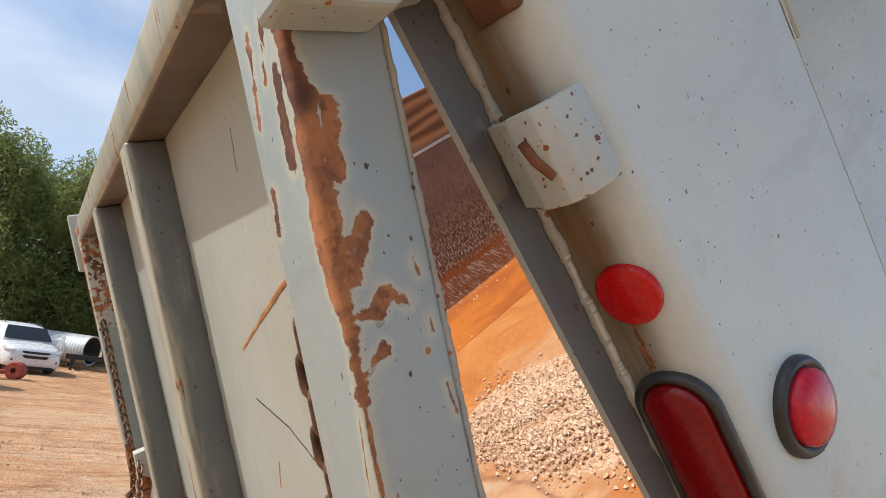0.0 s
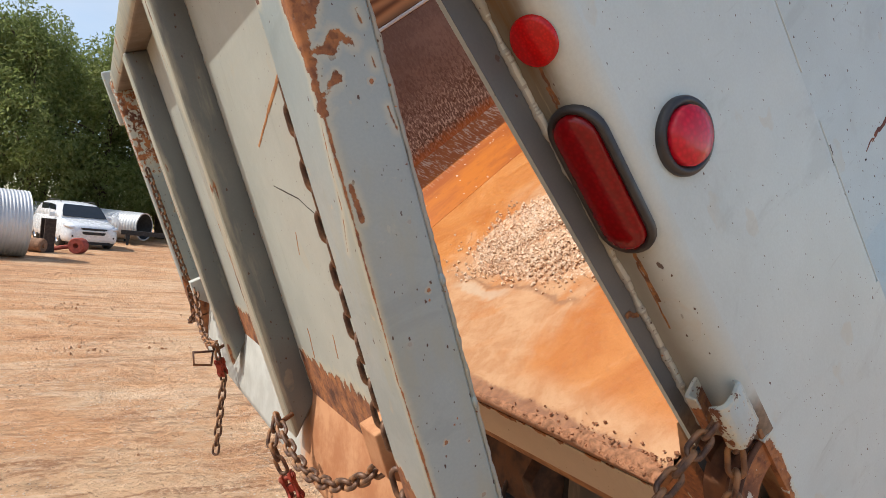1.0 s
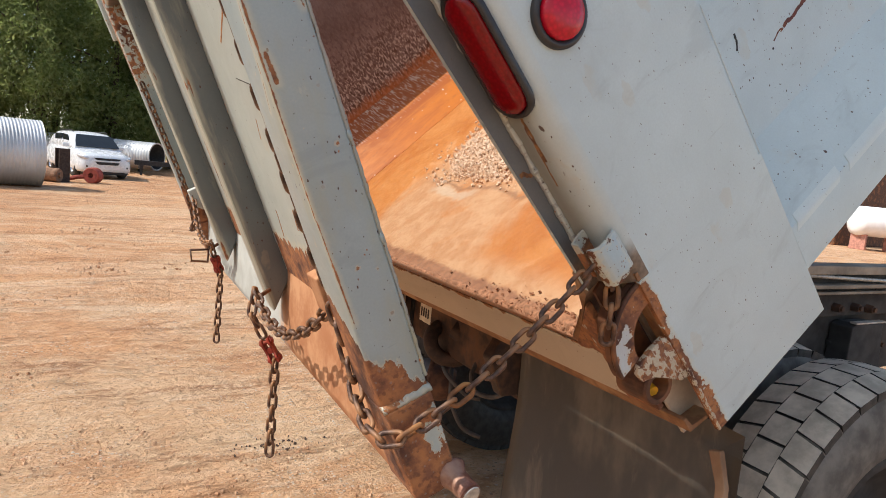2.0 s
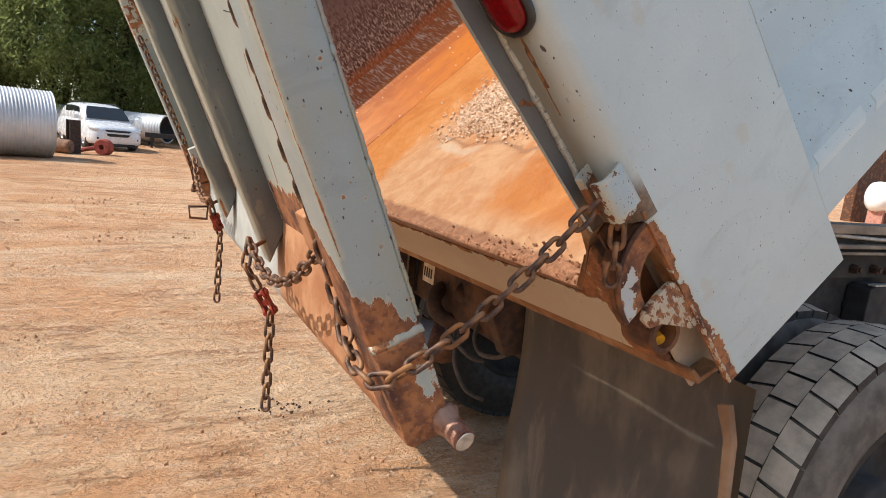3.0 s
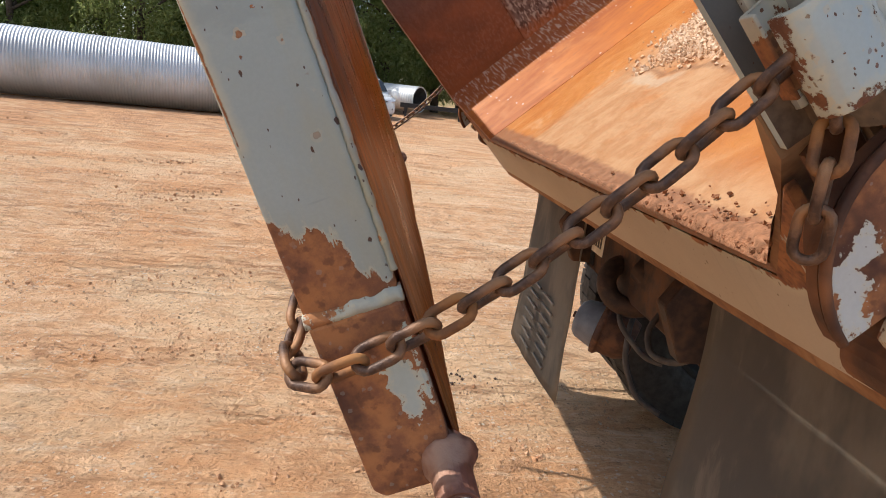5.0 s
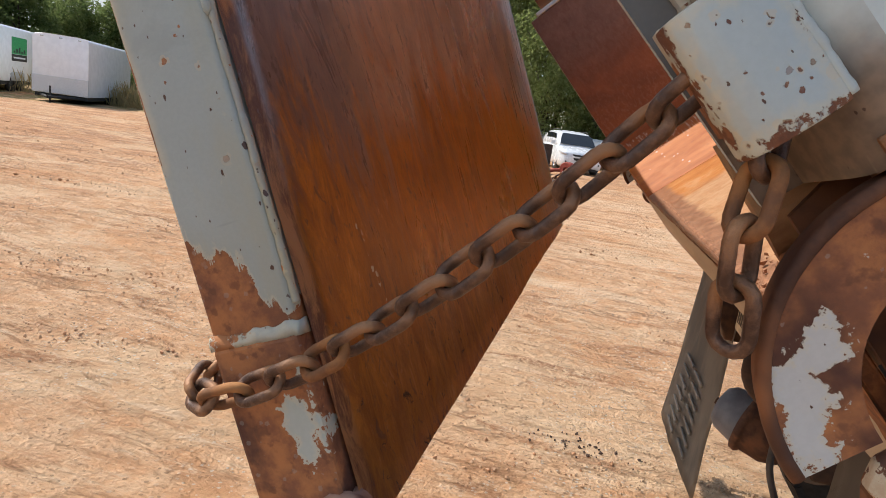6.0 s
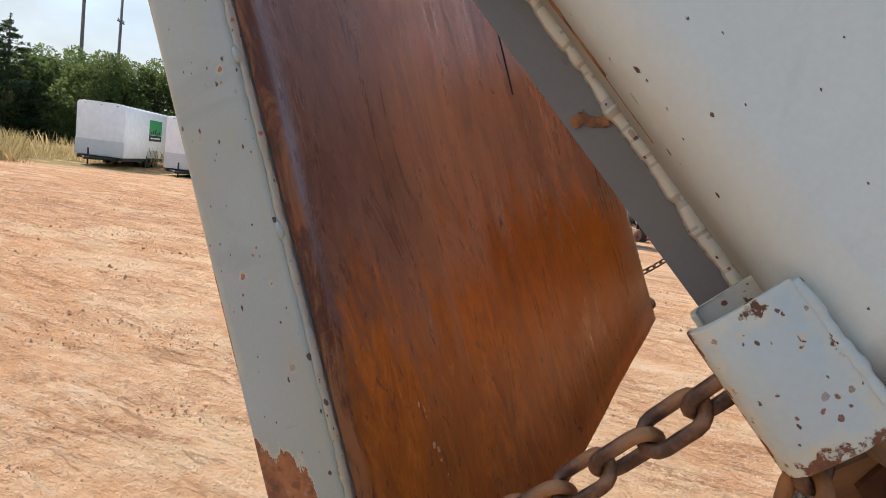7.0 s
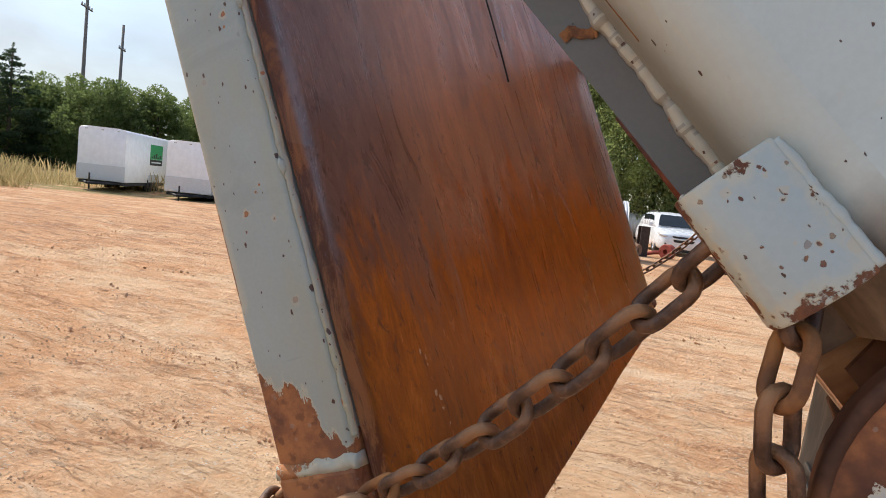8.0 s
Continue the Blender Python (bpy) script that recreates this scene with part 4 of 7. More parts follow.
def build_bed():
    # corner post: broad outer face, rear groove and inner flange, in one bent section
    bm = bmesh.new()
    sec = [(1.694, 0.281), (1.722, 0.281), (1.7280, 0.2510), (1.7285, 0.2485), (1.7315, 0.2335), (1.7355, 0.2205), (1.7415, 0.2105), (1.750, 0.2035), (1.760, 0.2003), (1.768, 0.200), (1.772, 0.200), (2.088, 0.200), (2.092, 0.200), (2.0995, 0.204), (2.0995, 0.330), (2.060, 0.330), (2.060, 0.290), (1.694, 0.290)]
    prism(bm, sec, 0.215, 1.46, "z")
    for q in bm.verts:
        if q.co.x > 2.0:
            q.co.x += SKEW * (q.co.z - 0.28)
        if q.co.x < 1.70:
            q.co.x = 1.6915 - 0.021 * (q.co.z - 0.4)
    post = smooth_by_angle(part("corner_post", bm, M_SIDE, bed, "flat grey corner post with black chips"))
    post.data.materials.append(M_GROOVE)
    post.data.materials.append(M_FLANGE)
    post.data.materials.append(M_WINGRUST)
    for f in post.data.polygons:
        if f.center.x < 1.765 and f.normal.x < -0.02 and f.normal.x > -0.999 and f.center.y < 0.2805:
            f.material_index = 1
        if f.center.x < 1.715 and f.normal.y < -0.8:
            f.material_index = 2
        if f.normal.z < -0.8:
            f.material_index = 3
    # lower wing of the post
    bm = bmesh.new()
    prism(bm, [(1.742, 0.215), (1.742, -0.192), (2.1135, -0.212), (2.1100, -0.088), (2.1014, 0.215)], 0.200, 0.210, "y")
    part("post_wing", bm, M_SIDE, bed, "grey lower plate with rusty rear edge")
    bm = bmesh.new()
    prism(bm, [(1.760, 0.215), (1.760, -0.15), (2.09, -0.15), (2.09, 0.215)], 0.280, 0.290, "y")
    part("post_inner_plate", bm, M_DUSTYSTEEL, bed, "clay-dusted inner plate")
    bm = bmesh.new()
    prism(bm, [(1.706, -0.005), (1.706, -0.200), (1.82, -0.205), (1.82, 0.02)], 0.262, 0.271, "y", 0.002)
    part("corner_plate", bm, M_DUSTYSTEEL, bed, "clay-dusted plate closing the corner")
    weld("weld_bead", (1.7210, 0.2785, 0.24), (1.7210, 0.2785, 1.44), 0.0062, bed, M_WELD, 0.0075, 4)
    weld("edge_weld", (1.746, 0.203, -0.19), (1.746, 0.203, 0.02), 0.0050, bed, M_LUG, 0.005, 5)
    for nm, pts, r, mat in (("rust_mark", [(1.694, 0.2795, 0.474), (1.700, 0.2795, 0.474), (1.708, 0.2795, 0.466), (1.714, 0.2795, 0.459)], 0.0036, M_RUSTMARK),
                            ("drip_stain", [(2.560, 0.3118, 0.322), (2.4962, 0.3118, 0.309), (2.4491, 0.3118, 0.3023), (2.408, 0.3118, 0.2995)], 0.0046, M_STAIN),
                            ("stain_tail", [(2.408, 0.3118, 0.2995), (2.390, 0.3118, 0.297), (2.372, 0.3118, 0.292)], 0.0018, M_STAIN),
                            ("stain_tail", [(2.412, 0.3118, 0.299), (2.396, 0.3118, 0.2915)], 0.0016, M_STAIN),
                            ("paint_scar", [(2.275, 0.3118, 0.3700), (2.272, 0.3118, 0.352), (2.266, 0.3118, 0.334)], 0.0028, M_BLACK),
                            ("paint_scar", [(2.366, 0.3118, 0.2790), (2.359, 0.3118, 0.2765)], 0.0022, M_BLACK)):
        fine = [Vector(a).lerp(Vector(b), i / 8) for a, b in zip(pts, pts[1:]) for i in range(8)]
        fine = [q + Vector((0.004, 0, 0.004)) * noise.noise(q * 60) for q in fine]
        bm = bmesh.new()
        tube(bm, fine, r, 8, rough=0.2, rng=random.Random(5))
        for v in bm.verts:
            v.co.y = pts[0][1] + (v.co.y - pts[0][1]) * 0.12
        part(nm, bm, mat, bed)
    for v0, v1, r in ((0.823, 0.776, 0.0024), (0.800, 0.770, 0.0016), (0.560, 0.478, 0.0030), (0.545, 0.430, 0.0016)):
        pts = [Vector((1.7288, 0.2475 + (0.0035 if r < 0.002 else 0.0) + 0.0022 * noise.noise(Vector((i * 0.5, v0 * 50, 1))), v0 + (v1 - v0) * i / 12)) for i in range(13)]
        bm = bmesh.new()
        tube(bm, pts, r, 8, rough=0.2, rng=random.Random(3))
        for q in bm.verts:
            q.co.x = 1.7288 - 0.196 * (q.co.y - 0.2475) + (q.co.x - 1.7288) * 0.18
        part("rust_run", bm, M_RUSTMARK, bed)
    # side: bottom rail, sloped ledge, recessed panel, top rail
    bm = bmesh.new()
    sec = [(0.200, -0.090), (0.200, 0.014), (0.202, 0.021), (0.207, 0.026), (0.308, 0.150), (0.312, 0.162), (0.312, 0.930), (0.215, 0.965), (0.200, 0.972), (0.200, 1.10), (0.332, 1.10), (0.332, 0.150), (0.292, 0.060), (0.292, -0.090)]
    prism(bm, sec, 2.108, 6.2, "x")
    for q in bm.verts:
        if q.co.x < 3:
            q.co.x += SKEW * q.co.z
    smooth_by_angle(part("side_wall", bm, M_SIDE, bed, "grey side panel with sloped ledge, its recess dusty and coloured in shade"), 20)
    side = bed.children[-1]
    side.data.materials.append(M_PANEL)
    # recessed faces take the copy with shade in its colour
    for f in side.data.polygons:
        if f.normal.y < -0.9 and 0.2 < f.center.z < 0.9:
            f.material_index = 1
    # pale strips: a painted glint on the ledge's lower bend, rubbed paint on the post's front edge
    lip = [(0.1990, 0.006), (0.1990, 0.0145), (0.2008, 0.0220), (0.2062, 0.0275), (0.2115, 0.0340), (0.2122, 0.0332), (0.2080, 0.0255), (0.2030, 0.0200), (0.2005, 0.0140), (0.2000, 0.006)]
    for u0, u1 in ((2.128, 2.285), (2.322, 2.75)):
        bm = bmesh.new()
        prism(bm, lip, u0, u1, "x")
        for q in bm.verts:
            q.co.x += 0.6 * (q.co.z - 0.02)
        smooth_by_angle(part("pale_edge", bm, M_PALE, bed, "pale strip painting the glint along the bend"), 60)
    for a, b in (((2.1000, 0.2012, 0.215), (2.0920, 0.2012, 0.52)), ((2.0890, 0.2012, 0.60), (2.076, 0.2012, 1.10))):
        fine = [Vector(a).lerp(Vector(b), i / 40) for i in range(41)]
        fine = [q + Vector((0.0006, 0.0006, 0.0)) * noise.noise(q * 60) for q in fine]
        bm = bmesh.new()
        tube(bm, fine, 0.0010, 6)
        part("pale_edge", bm, M_PALE, bed, "paint rubbed pale along the edge", smooth=True)
    bm = bmesh.new()
    prism(bm, [(2.082, 0.95), (2.26, 0.965), (2.11, 1.10), (2.078, 1.10)], 0.196, 0.262, "y", 0.004)
    part("gusset", bm, M_PAINT, bed)
    # inside: floor, two bevels, far wall
    bm = bmesh.new()
    box(bm, 1.690, 6.2, 0.428, 2.27, FLOOR_V - 0.02, FLOOR_V, 0.006)
    rake(bm)
    part("floor_plate", bm, M_BEDFLOOR, bed, "bed floor polished by clay")
    bm = bmesh.new()
    prism(bm, [(0.334, 0.262), (0.334, 0.205), (0.433, 0.016), (0.433, 0.0412), (0.345, 0.180)], 2.0555, 6.2, "x")
    prism(bm, [(0.292, 0.262), (0.292, 0.205), (0.433, 0.016), (0.433, 0.0412), (0.330, 0.160)], 1.692, 2.055, "x")
    part("bevel_plate", bm, M_WINGRUST, bed, "rust-brown sloping plate")
    bm = bmesh.new()
    prism(bm, [(2.265, 0.041), (2.265, 0.016), (2.605, 0.220), (2.605, 0.247)], 1.69, 6.2, "x")
    rake(bm)
    part("bevel_plate", bm, M_BEVEL, bed)
    bm = bmesh.new()
    box(bm, 1.69, 6.2, 2.60, 2.66, 0.19, 0.90, 0.004)
    rake(bm)
    part("inner_wall", bm, M_BEDWALL, bed, "brown pitted inner wall")
    bm = bmesh.new()
    box(bm, 1.69, 6.2, 2.592, 2.67, 0.900, 0.918, 0.004)
    part("wall_cap", bm, M_GALV, bed)
    bm = bmesh.new()
    box(bm, 1.72, 6.0, 2.61, 2.65, 0.918, 1.20, 0.004)
    part("side_board", bm, M_WOOD, bed, "weathered wooden side board")
    bm = bmesh.new()
    box(bm, 1.72, 6.0, 0.215, 0.255, 1.102, 1.30, 0.004)
    part("side_board", bm, M_WOOD, bed)
    bm = bmesh.new()
    prism(bm, [(2.06, 0.22), (2.10, 0.22), (2.13, 0.90), (2.09, 0.90)], 2.594, 2.5995, "y", 0.002)
    part("wall_strip", bm, M_BEDWALL, bed)
    bm = bmesh.new()
    box(bm, 6.2, 6.24, 0.2, 2.66, -0.09, 1.3)
    part("head_board", bm, M_PAINT, bed)
    # rear sill and lower flange
    bm = bmesh.new()
    prism(bm, [(0.31, 0.176), (0.43, 0.018), (2.27, 0.018), (2.56, 0.19), (2.56, -0.160), (0.272, -0.115), (0.272, -0.005), (0.31, 0.04)], 1.690, 1.705, "x", 0.003)
    rake(bm)
    part("rear_sill", bm, M_SILL, bed, "cream sill dusted with clay")
    bm = bmesh.new()
    prism(bm, [(1.697, -0.168), (1.697, -0.204), (1.762, -0.222), (1.762, -0.214), (1.706, -0.196), (1.706, -0.168)], 0.222, 2.60, "y", 0.002)
    for q in bm.verts:
        q.co.z += 0.046 * (1 - (q.co.y - 0.222) / 2.34)
        q.co.x -= 0.016 * max(0.0, q.co.y - 0.5)
    part("lower_flange", bm, M_WINGRUST, bed, "rusty lower flange caked with clay")
    bm = bmesh.new()
    box(bm, 1.722, 6.1, 0.62, 2.2, -0.15, -0.02)
    part("cross_bearer", bm, M_FRAME, bed)
    # dirt left on the lip
    bm = bmesh.new()
    n, m = 90, 5
    grid = []
    for i in range(n + 1):
        y = 0.36 + 1.6 * i / n
        row = []
        for j in range(m + 1):
            wide = 0.034 * (0.55 + 0.8 * abs(noise.noise(Vector((y * 7, 1, 2))))) * (0.5 + math.exp(-((y - 0.52) / 0.3) ** 2))
            u = 1.687 + wide * j / m
            base = FLOOR_V + max(0.0, (0.433 - y)) * 1.15
            hump = math.sin(math.pi * j / m) * 0.012 * (0.3 + math.exp(-((y - 0.50) / 0.25) ** 2))
            row.append(bm.verts.new((u, y, base - 0.001 + hump * (0.6 + 1.2 * abs(noise.noise(Vector((u * 90, y * 90, 0))))))))
        grid.append(row)
    for i in range(n):
        for j in range(m):
            bm.faces.new((grid[i][j], grid[i + 1][j], grid[i + 1][j + 1], grid[i][j + 1]))
    part("lip_dirt", bm, M_DIRT, bed, "crumbled red dirt along the lip", smooth=True)

    # brackets over the groove: a bent outer plate, and on the lower one an inner strap
    for v0, v1, slot in ((0.256, 0.335, True), (0.958, 1.034, False)):
        bm = bmesh.new()
        outer = [(1.742, 0.199), (1.742, 0.1925), (1.724, 0.1875), (1.708, 0.1843), (1.698, 0.1852), (1.692, 0.1895), (1.6885, 0.1960), (1.687, 0.2080), (1.6915, 0.2085), (1.6930, 0.1985), (1.6965, 0.1930), (1.702, 0.1900), (1.709, 0.1895), (1.723, 0.1925)]
        if not slot:
            outer = [(1.729, 0.199), (1.729, 0.189), (1.713, 0.189), (1.694, 0.194), (1.683, 0.204), (1.682, 0.232), (1.690, 0.233), (1.692, 0.210), (1.699, 0.203), (1.715, 0.199)]
        prism(bm, outer, v0, v1, "z", 0.0018)
        br = smooth_by_angle(part("chain_bracket", bm, M_BRACKET, bed, "bent plate bracket with rust specks"), 40)
        bm = bmesh.new()
        if slot:
            prism(bm, [(1.736, 0.2545), (1.716, 0.2515), (1.694, 0.2465), (1.6905, 0.2430), (1.6915, 0.2265), (1.6950, 0.2265), (1.6945, 0.2410), (1.717, 0.2470), (1.736, 0.2495)], v0 + 0.012, v1 + 0.003, "z", 0.0012)
        else:
            prism(bm, [(1.690, 0.2338), (1.684, 0.2338), (1.700, 0.272), (1.712, 0.279), (1.716, 0.276), (1.705, 0.268)], v0, v1 - 0.002, "z", 0.0012)
        part("bracket_leg", bm, M_STRAP if slot else M_BRACKET, br, "cream inner strap stained with rust" if slot else "")
        if not slot:
            bm = bmesh.new()
            tube(bm, [(1.6835, 0.2085, v0 + 0.024), (1.6805, 0.217, v0 + 0.040), (1.681, 0.222, v0 + 0.056)], 0.0042, 8)
            part("rusted_slot", bm, M_RUST, br, "dark rusted slot")
        weld("bracket_weld", (1.742 if slot else 1.730, 0.1975, v0 + 0.002), (1.742 if slot else 1.730, 0.1975, v1 - 0.002), 0.0048, br, M_BRWELD, 0.0045, 8)

    # latch jaws, one at each side, with lug and bush
    def jaw_side(flip):
        def at(y):
            return (YS + 2.66 - y) if flip else y

        def slab(name, poly, y0, y1, mat, parent, label="", bevel=0.0):
            bm = bmesh.new()
            prism(bm, poly, min(at(y0), at(y1)), max(at(y0), at(y1)), "y", bevel)
            return smooth_by_angle(part(name, bm, mat, parent, label), 40)
        cu, cv = 1.738, 0.095
        arc = [radians(a) for a in range(80, 188, 6)]
        ring = lambda r, k=1.02: [(cu + r * math.cos(a), cv + r * k * math.sin(a)) for a in arc]
        jaw = slab("latch_jaw", ring(0.114) + ring(0.104)[::-1], 0.2142, 0.227, M_RUST, bed, "worn rusty latch jaw with paint flakes")
        slab("jaw_web", ring(0.112, 1.02) + ring(0.066, 1.05)[::-1], 0.206, 0.214, M_JAW, jaw)
        slab("jaw_inner", ring(0.073, 1.05) + ring(0.066, 1.05)[::-1], 0.222, 0.290, M_RUST, jaw)
        bm = bmesh.new()
        tube(bm, [(cu + 0.112 * math.cos(a), at(0.208), cv + 0.114 * math.sin(a)) for a in arc], 0.0045, 8)
        part("jaw_rim", bm, M_RUST, jaw, smooth=True)
        slab("back_plate", [(1.706, 0.20), (1.755, 0.215), (1.755, -0.10), (1.712, -0.10), (1.704, 0.03)], 0.284, 0.291, M_RUST, jaw)
        lug = slab("pin_lug", [(1.652, 0.074), (1.664, 0.084), (1.700, 0.088), (1.736, 0.086), (1.752, 0.040), (1.744, -0.030), (1.722, -0.020), (1.705, 0.010), (1.680, 0.040), (1.655, 0.050)], 0.203, 0.214, M_LUG, bed, "burnt rusty lug", 0.002)
        bm = bmesh.new()
        lathe(bm, [(0.024, 0.0), (0.033, 0.0), (0.036, 0.004), (0.036, 0.072), (0.024, 0.072), (0.024, 0.0)], (1.682, at(0.212), 0.002), (1.682, at(0.292), 0.002), 22)
        part("pin_bush", bm, M_RUST, lug)
        bm = bmesh.new()
        cyl(bm, (1.672, at(0.226), -0.010), (1.688, at(0.286), 0.004), 0.0130, seg=14)
        part("grease_cup", bm, M_YELLOW, lug, "yellow cup inside the bush")
    jaw_side(False)
    jaw_side(True)
    # rusted return along the wing's rear edge
    bm = bmesh.new()
    prism(bm, [(1.7435, 0.203), (1.752, 0.203), (1.760, 0.252), (1.752, 0.254)], 0.040, 0.232, "z", 0.0015)
    part("wing_return", bm, M_WINGRUST, bed, "rust-brown return of the corner plate")

    # lamps
    def stadium(half, r, n=12):
        out = [(r * math.cos(math.pi * i / n), half + r * math.sin(math.pi * i / n)) for i in range(n + 1)]
        return out + [(r * math.cos(math.pi + math.pi * i / n), -half + r * math.sin(math.pi + math.pi * i / n)) for i in range(n + 1)]

    def loft(bm, rings, cap=True):
        vs = [[bm.verts.new(p) for p in ring] for ring in rings]
        for A, B in zip(vs, vs[1:]):
            for i in range(len(A)):
                bm.faces.new((A[i], A[(i + 1) % len(A)], B[(i + 1) % len(B)], B[i]))
        if cap:
            bm.faces.new(vs[-1])
        return bm
    lamp = Matrix.Translation((1.7315, 0.2405, 0.668)) @ Matrix.Rotation(radians(102.7), 4, "Z")
    bm = bmesh.new()
    rings = []
    for half, r, h in ((0.066, 0.039, 0.0), (0.066, 0.039, 0.007), (0.066, 0.036, 0.011), (0.066, 0.031, 0.010), (0.066, 0.028, 0.004)):
        rings.append([lamp @ Vector((a, h, b)) for a, b in stadium(half, r)])
    loft(bm, rings)
    grom = part("oval_tail_light", bm, M_GROMMET, bed, "oval red tail light in a black rubber grommet", smooth=True)
    bm = bmesh.new()
    rings = [[lamp @ Vector((a, h, b)) for a, b in stadium(half, r)] for half, r, h in ((0.066, 0.0295, 0.005), (0.066, 0.0285, 0.013), (0.066, 0.024, 0.017), (0.064, 0.012, 0.0195), (0.060, 0.004, 0.020))]
    loft(bm, rings)
    part("lens", bm, M_LENS, grom, "deep red ribbed lens", smooth=True)
    bm = bmesh.new()
    c0, c1 = (1.834, 0.2005, 0.660), (1.834, 0.10, 0.660)
    lathe(bm, [(0.0485, 0.0), (0.0485, 0.006), (0.046, 0.010), (0.040, 0.011), (0.037, 0.006), (0, 0.006)], c0, c1, 40)
    mark = part("marker_light", bm, M_GROMMET, bed, "round red marker light in a black grommet", smooth=True)
    bm = bmesh.new()
    lathe(bm, [(0.0365, 0.004), (0.0365, 0.014), (0.034, 0.018), (0.020, 0.0215), (0, 0.0225)], c0, c1, 40)
    part("lens", bm, M_LENS_B, mark, "pinkish red lens", smooth=True)
    bm = bmesh.new()
    lathe(bm, [(0.029, 0.0), (0.029, 0.006), (0.026, 0.009), (0, 0.0095)], (1.7325, 0.238, 0.853), (1.60, 0.209, 0.853), 36)
    part("reflector", bm, M_REFL, bed, "round red stick-on reflector", smooth=True)




def sill_rust(k):
    y, v = k.axis(1), k.axis(2)
    n = k.noise(20.0, 7, 0.65, k.coord((1, 1, 0.6)))
    end = k.math("MULTIPLY", k.ramp(y, 0.40, 0.33), 0.45)
    top = k.math("MULTIPLY", k.ramp(v, -0.015, 0.03), 0.35)
    return k.math("ADD", k.math("MAXIMUM", end, top), k.math("SUBTRACT", k.math("MULTIPLY", n, 0.9), 0.20))


M_SILL = paint("clay_dusted_sill", base=(0.52, 0.445, 0.35), chips=0.5, dust=0.4, extra=sill_rust, rough=0.7)
M_DIRT = plain("red_dirt", (0.30, 0.140, 0.072), 0.95, 0, 0.35, 60, 0.9, 0.01)
M_BRWELD = paint("pale_weld_paint", base=(0.50, 0.55, 0.52), chips=1.2, dust=0.1, rusty=0.35)
M_RUSTMARK = rust("orange_rust_mark", (0.12, 0.055, 0.03), (0.26, 0.12, 0.05), (0.40, 0.20, 0.08), 80.0, 0.85, 0.0)
M_STAIN = rust("dark_red_stain", (0.10, 0.035, 0.03), (0.16, 0.05, 0.035), (0.22, 0.09, 0.05), 60.0, 0.8, 0.0)
M_PALE = paint("pale_glint_rubbed_paint", base=(0.62, 0.70, 0.69), chips=0.6, dust=0.1, rough=0.35)
M_YELLOW = plain("yellow_paint", (0.75, 0.36, 0.02), 0.5, 0, 0.2, 20)


def jawmask(k):
    n = k.noise(52.0, 7, 0.68)
    du, dv = k.math("SUBTRACT", k.axis(0), 1.738), k.math("SUBTRACT", k.axis(2), 0.095)
    d = k.math("SQRT", k.math("ADD", k.math("MULTIPLY", du, du), k.math("MULTIPLY", dv, dv)))
    off = k.math("ABSOLUTE", k.math("SUBTRACT", d, 0.094))
    off = k.math("ADD", off, k.ramp(k.axis(2), 0.145, 0.195, 0.0, 0.030))
    off = k.math("SUBTRACT", k.math("ADD", off, k.math("MULTIPLY", k.math("SUBTRACT", n, 0.5), 0.085)), 0.0125)
    return k.math("ADD", 0.5, k.math("MULTIPLY", off, 22.0))


M_WINGRUST = rust("clay_brown_rust", (0.20, 0.095, 0.045), (0.30, 0.155, 0.075), (0.40, 0.24, 0.13), 30.0, 0.85, 0.0)


def lugmask(k):
    n = k.noise(85.0, 6, 0.70, k.coord((1, 1, 0.6)))
    return k.math("ADD", 0.5, k.math("MULTIPLY", k.math("SUBTRACT", n, 0.50), 1.2))


M_LUG = paint("burnt_lug_paint", base=(0.50, 0.39, 0.27), chips=0.8, dust=0.5, extra=lugmask)
M_JAW = paint("flaking_jaw_paint", base=(0.50, 0.54, 0.55), chips=0.6, dust=0.3, extra=jawmask)
build_bed()


# gravel left in the bed
def rock_stuff(name, label, places, material, seed, parent_m=None):
    """Many stones in one mesh, each a squashed and turned octahedron with a cut side."""
    rng = random.Random(seed)
    base = [(1, 0, 0), (-1, 0, 0), (0, 1, 0), (0, -1, 0), (0, 0, 1), (0, 0, -1)]
    tri = [(0, 2, 4), (2, 1, 4), (1, 3, 4), (3, 0, 4), (2, 0, 5), (1, 2, 5), (3, 1, 5), (0, 3, 5)]
    verts, faces = [], []
    for c, r in places:
        q = Euler((rng.uniform(0, 6), rng.uniform(0, 6), rng.uniform(0, 6))).to_matrix()
        o = len(verts)
        s = [rng.uniform(0.6, 1.3) * r for _ in range(6)]
        for b, k in zip(base, s):
            verts.append(tuple(q @ (Vector(b) * k) + Vector(c)))
        faces += [(a + o, b + o, d + o) for a, b, d in tri]
    me = bpy.data.meshes.new(name)
    me.from_pydata(verts, [], faces)
    me.materials.append(material)
    ob = new(name, me)
    if parent_m is not None:
        ob.matrix_world = parent_m
    return tagged(ob, label, "gravel", kind="stuff")


def stone_mat(name, a, b, c):
    k = Mat(name, 0.9, 0, 0.2)
    g = k.n.new("ShaderNodeNewGeometry")
    col = k.mix(g.outputs["Random Per Island"], a, b)
    col = k.mix(k.math("MULTIPLY", k.ramp(k.noise(30.0, 4), 0.4, 0.7), 0.6), col, c)
    return k.put(col, None, k.noise(90.0, 4), 0.4, 0.003)


M_GRAVEL = stone_mat("limestone_gravel", (0.74, 0.58, 0.44), (0.58, 0.38, 0.24), (0.62, 0.40, 0.25))
M_PEBBLE = stone_mat("yard_pebbles", (0.58, 0.44, 0.31), (0.38, 0.23, 0.14), (0.50, 0.30, 0.17))

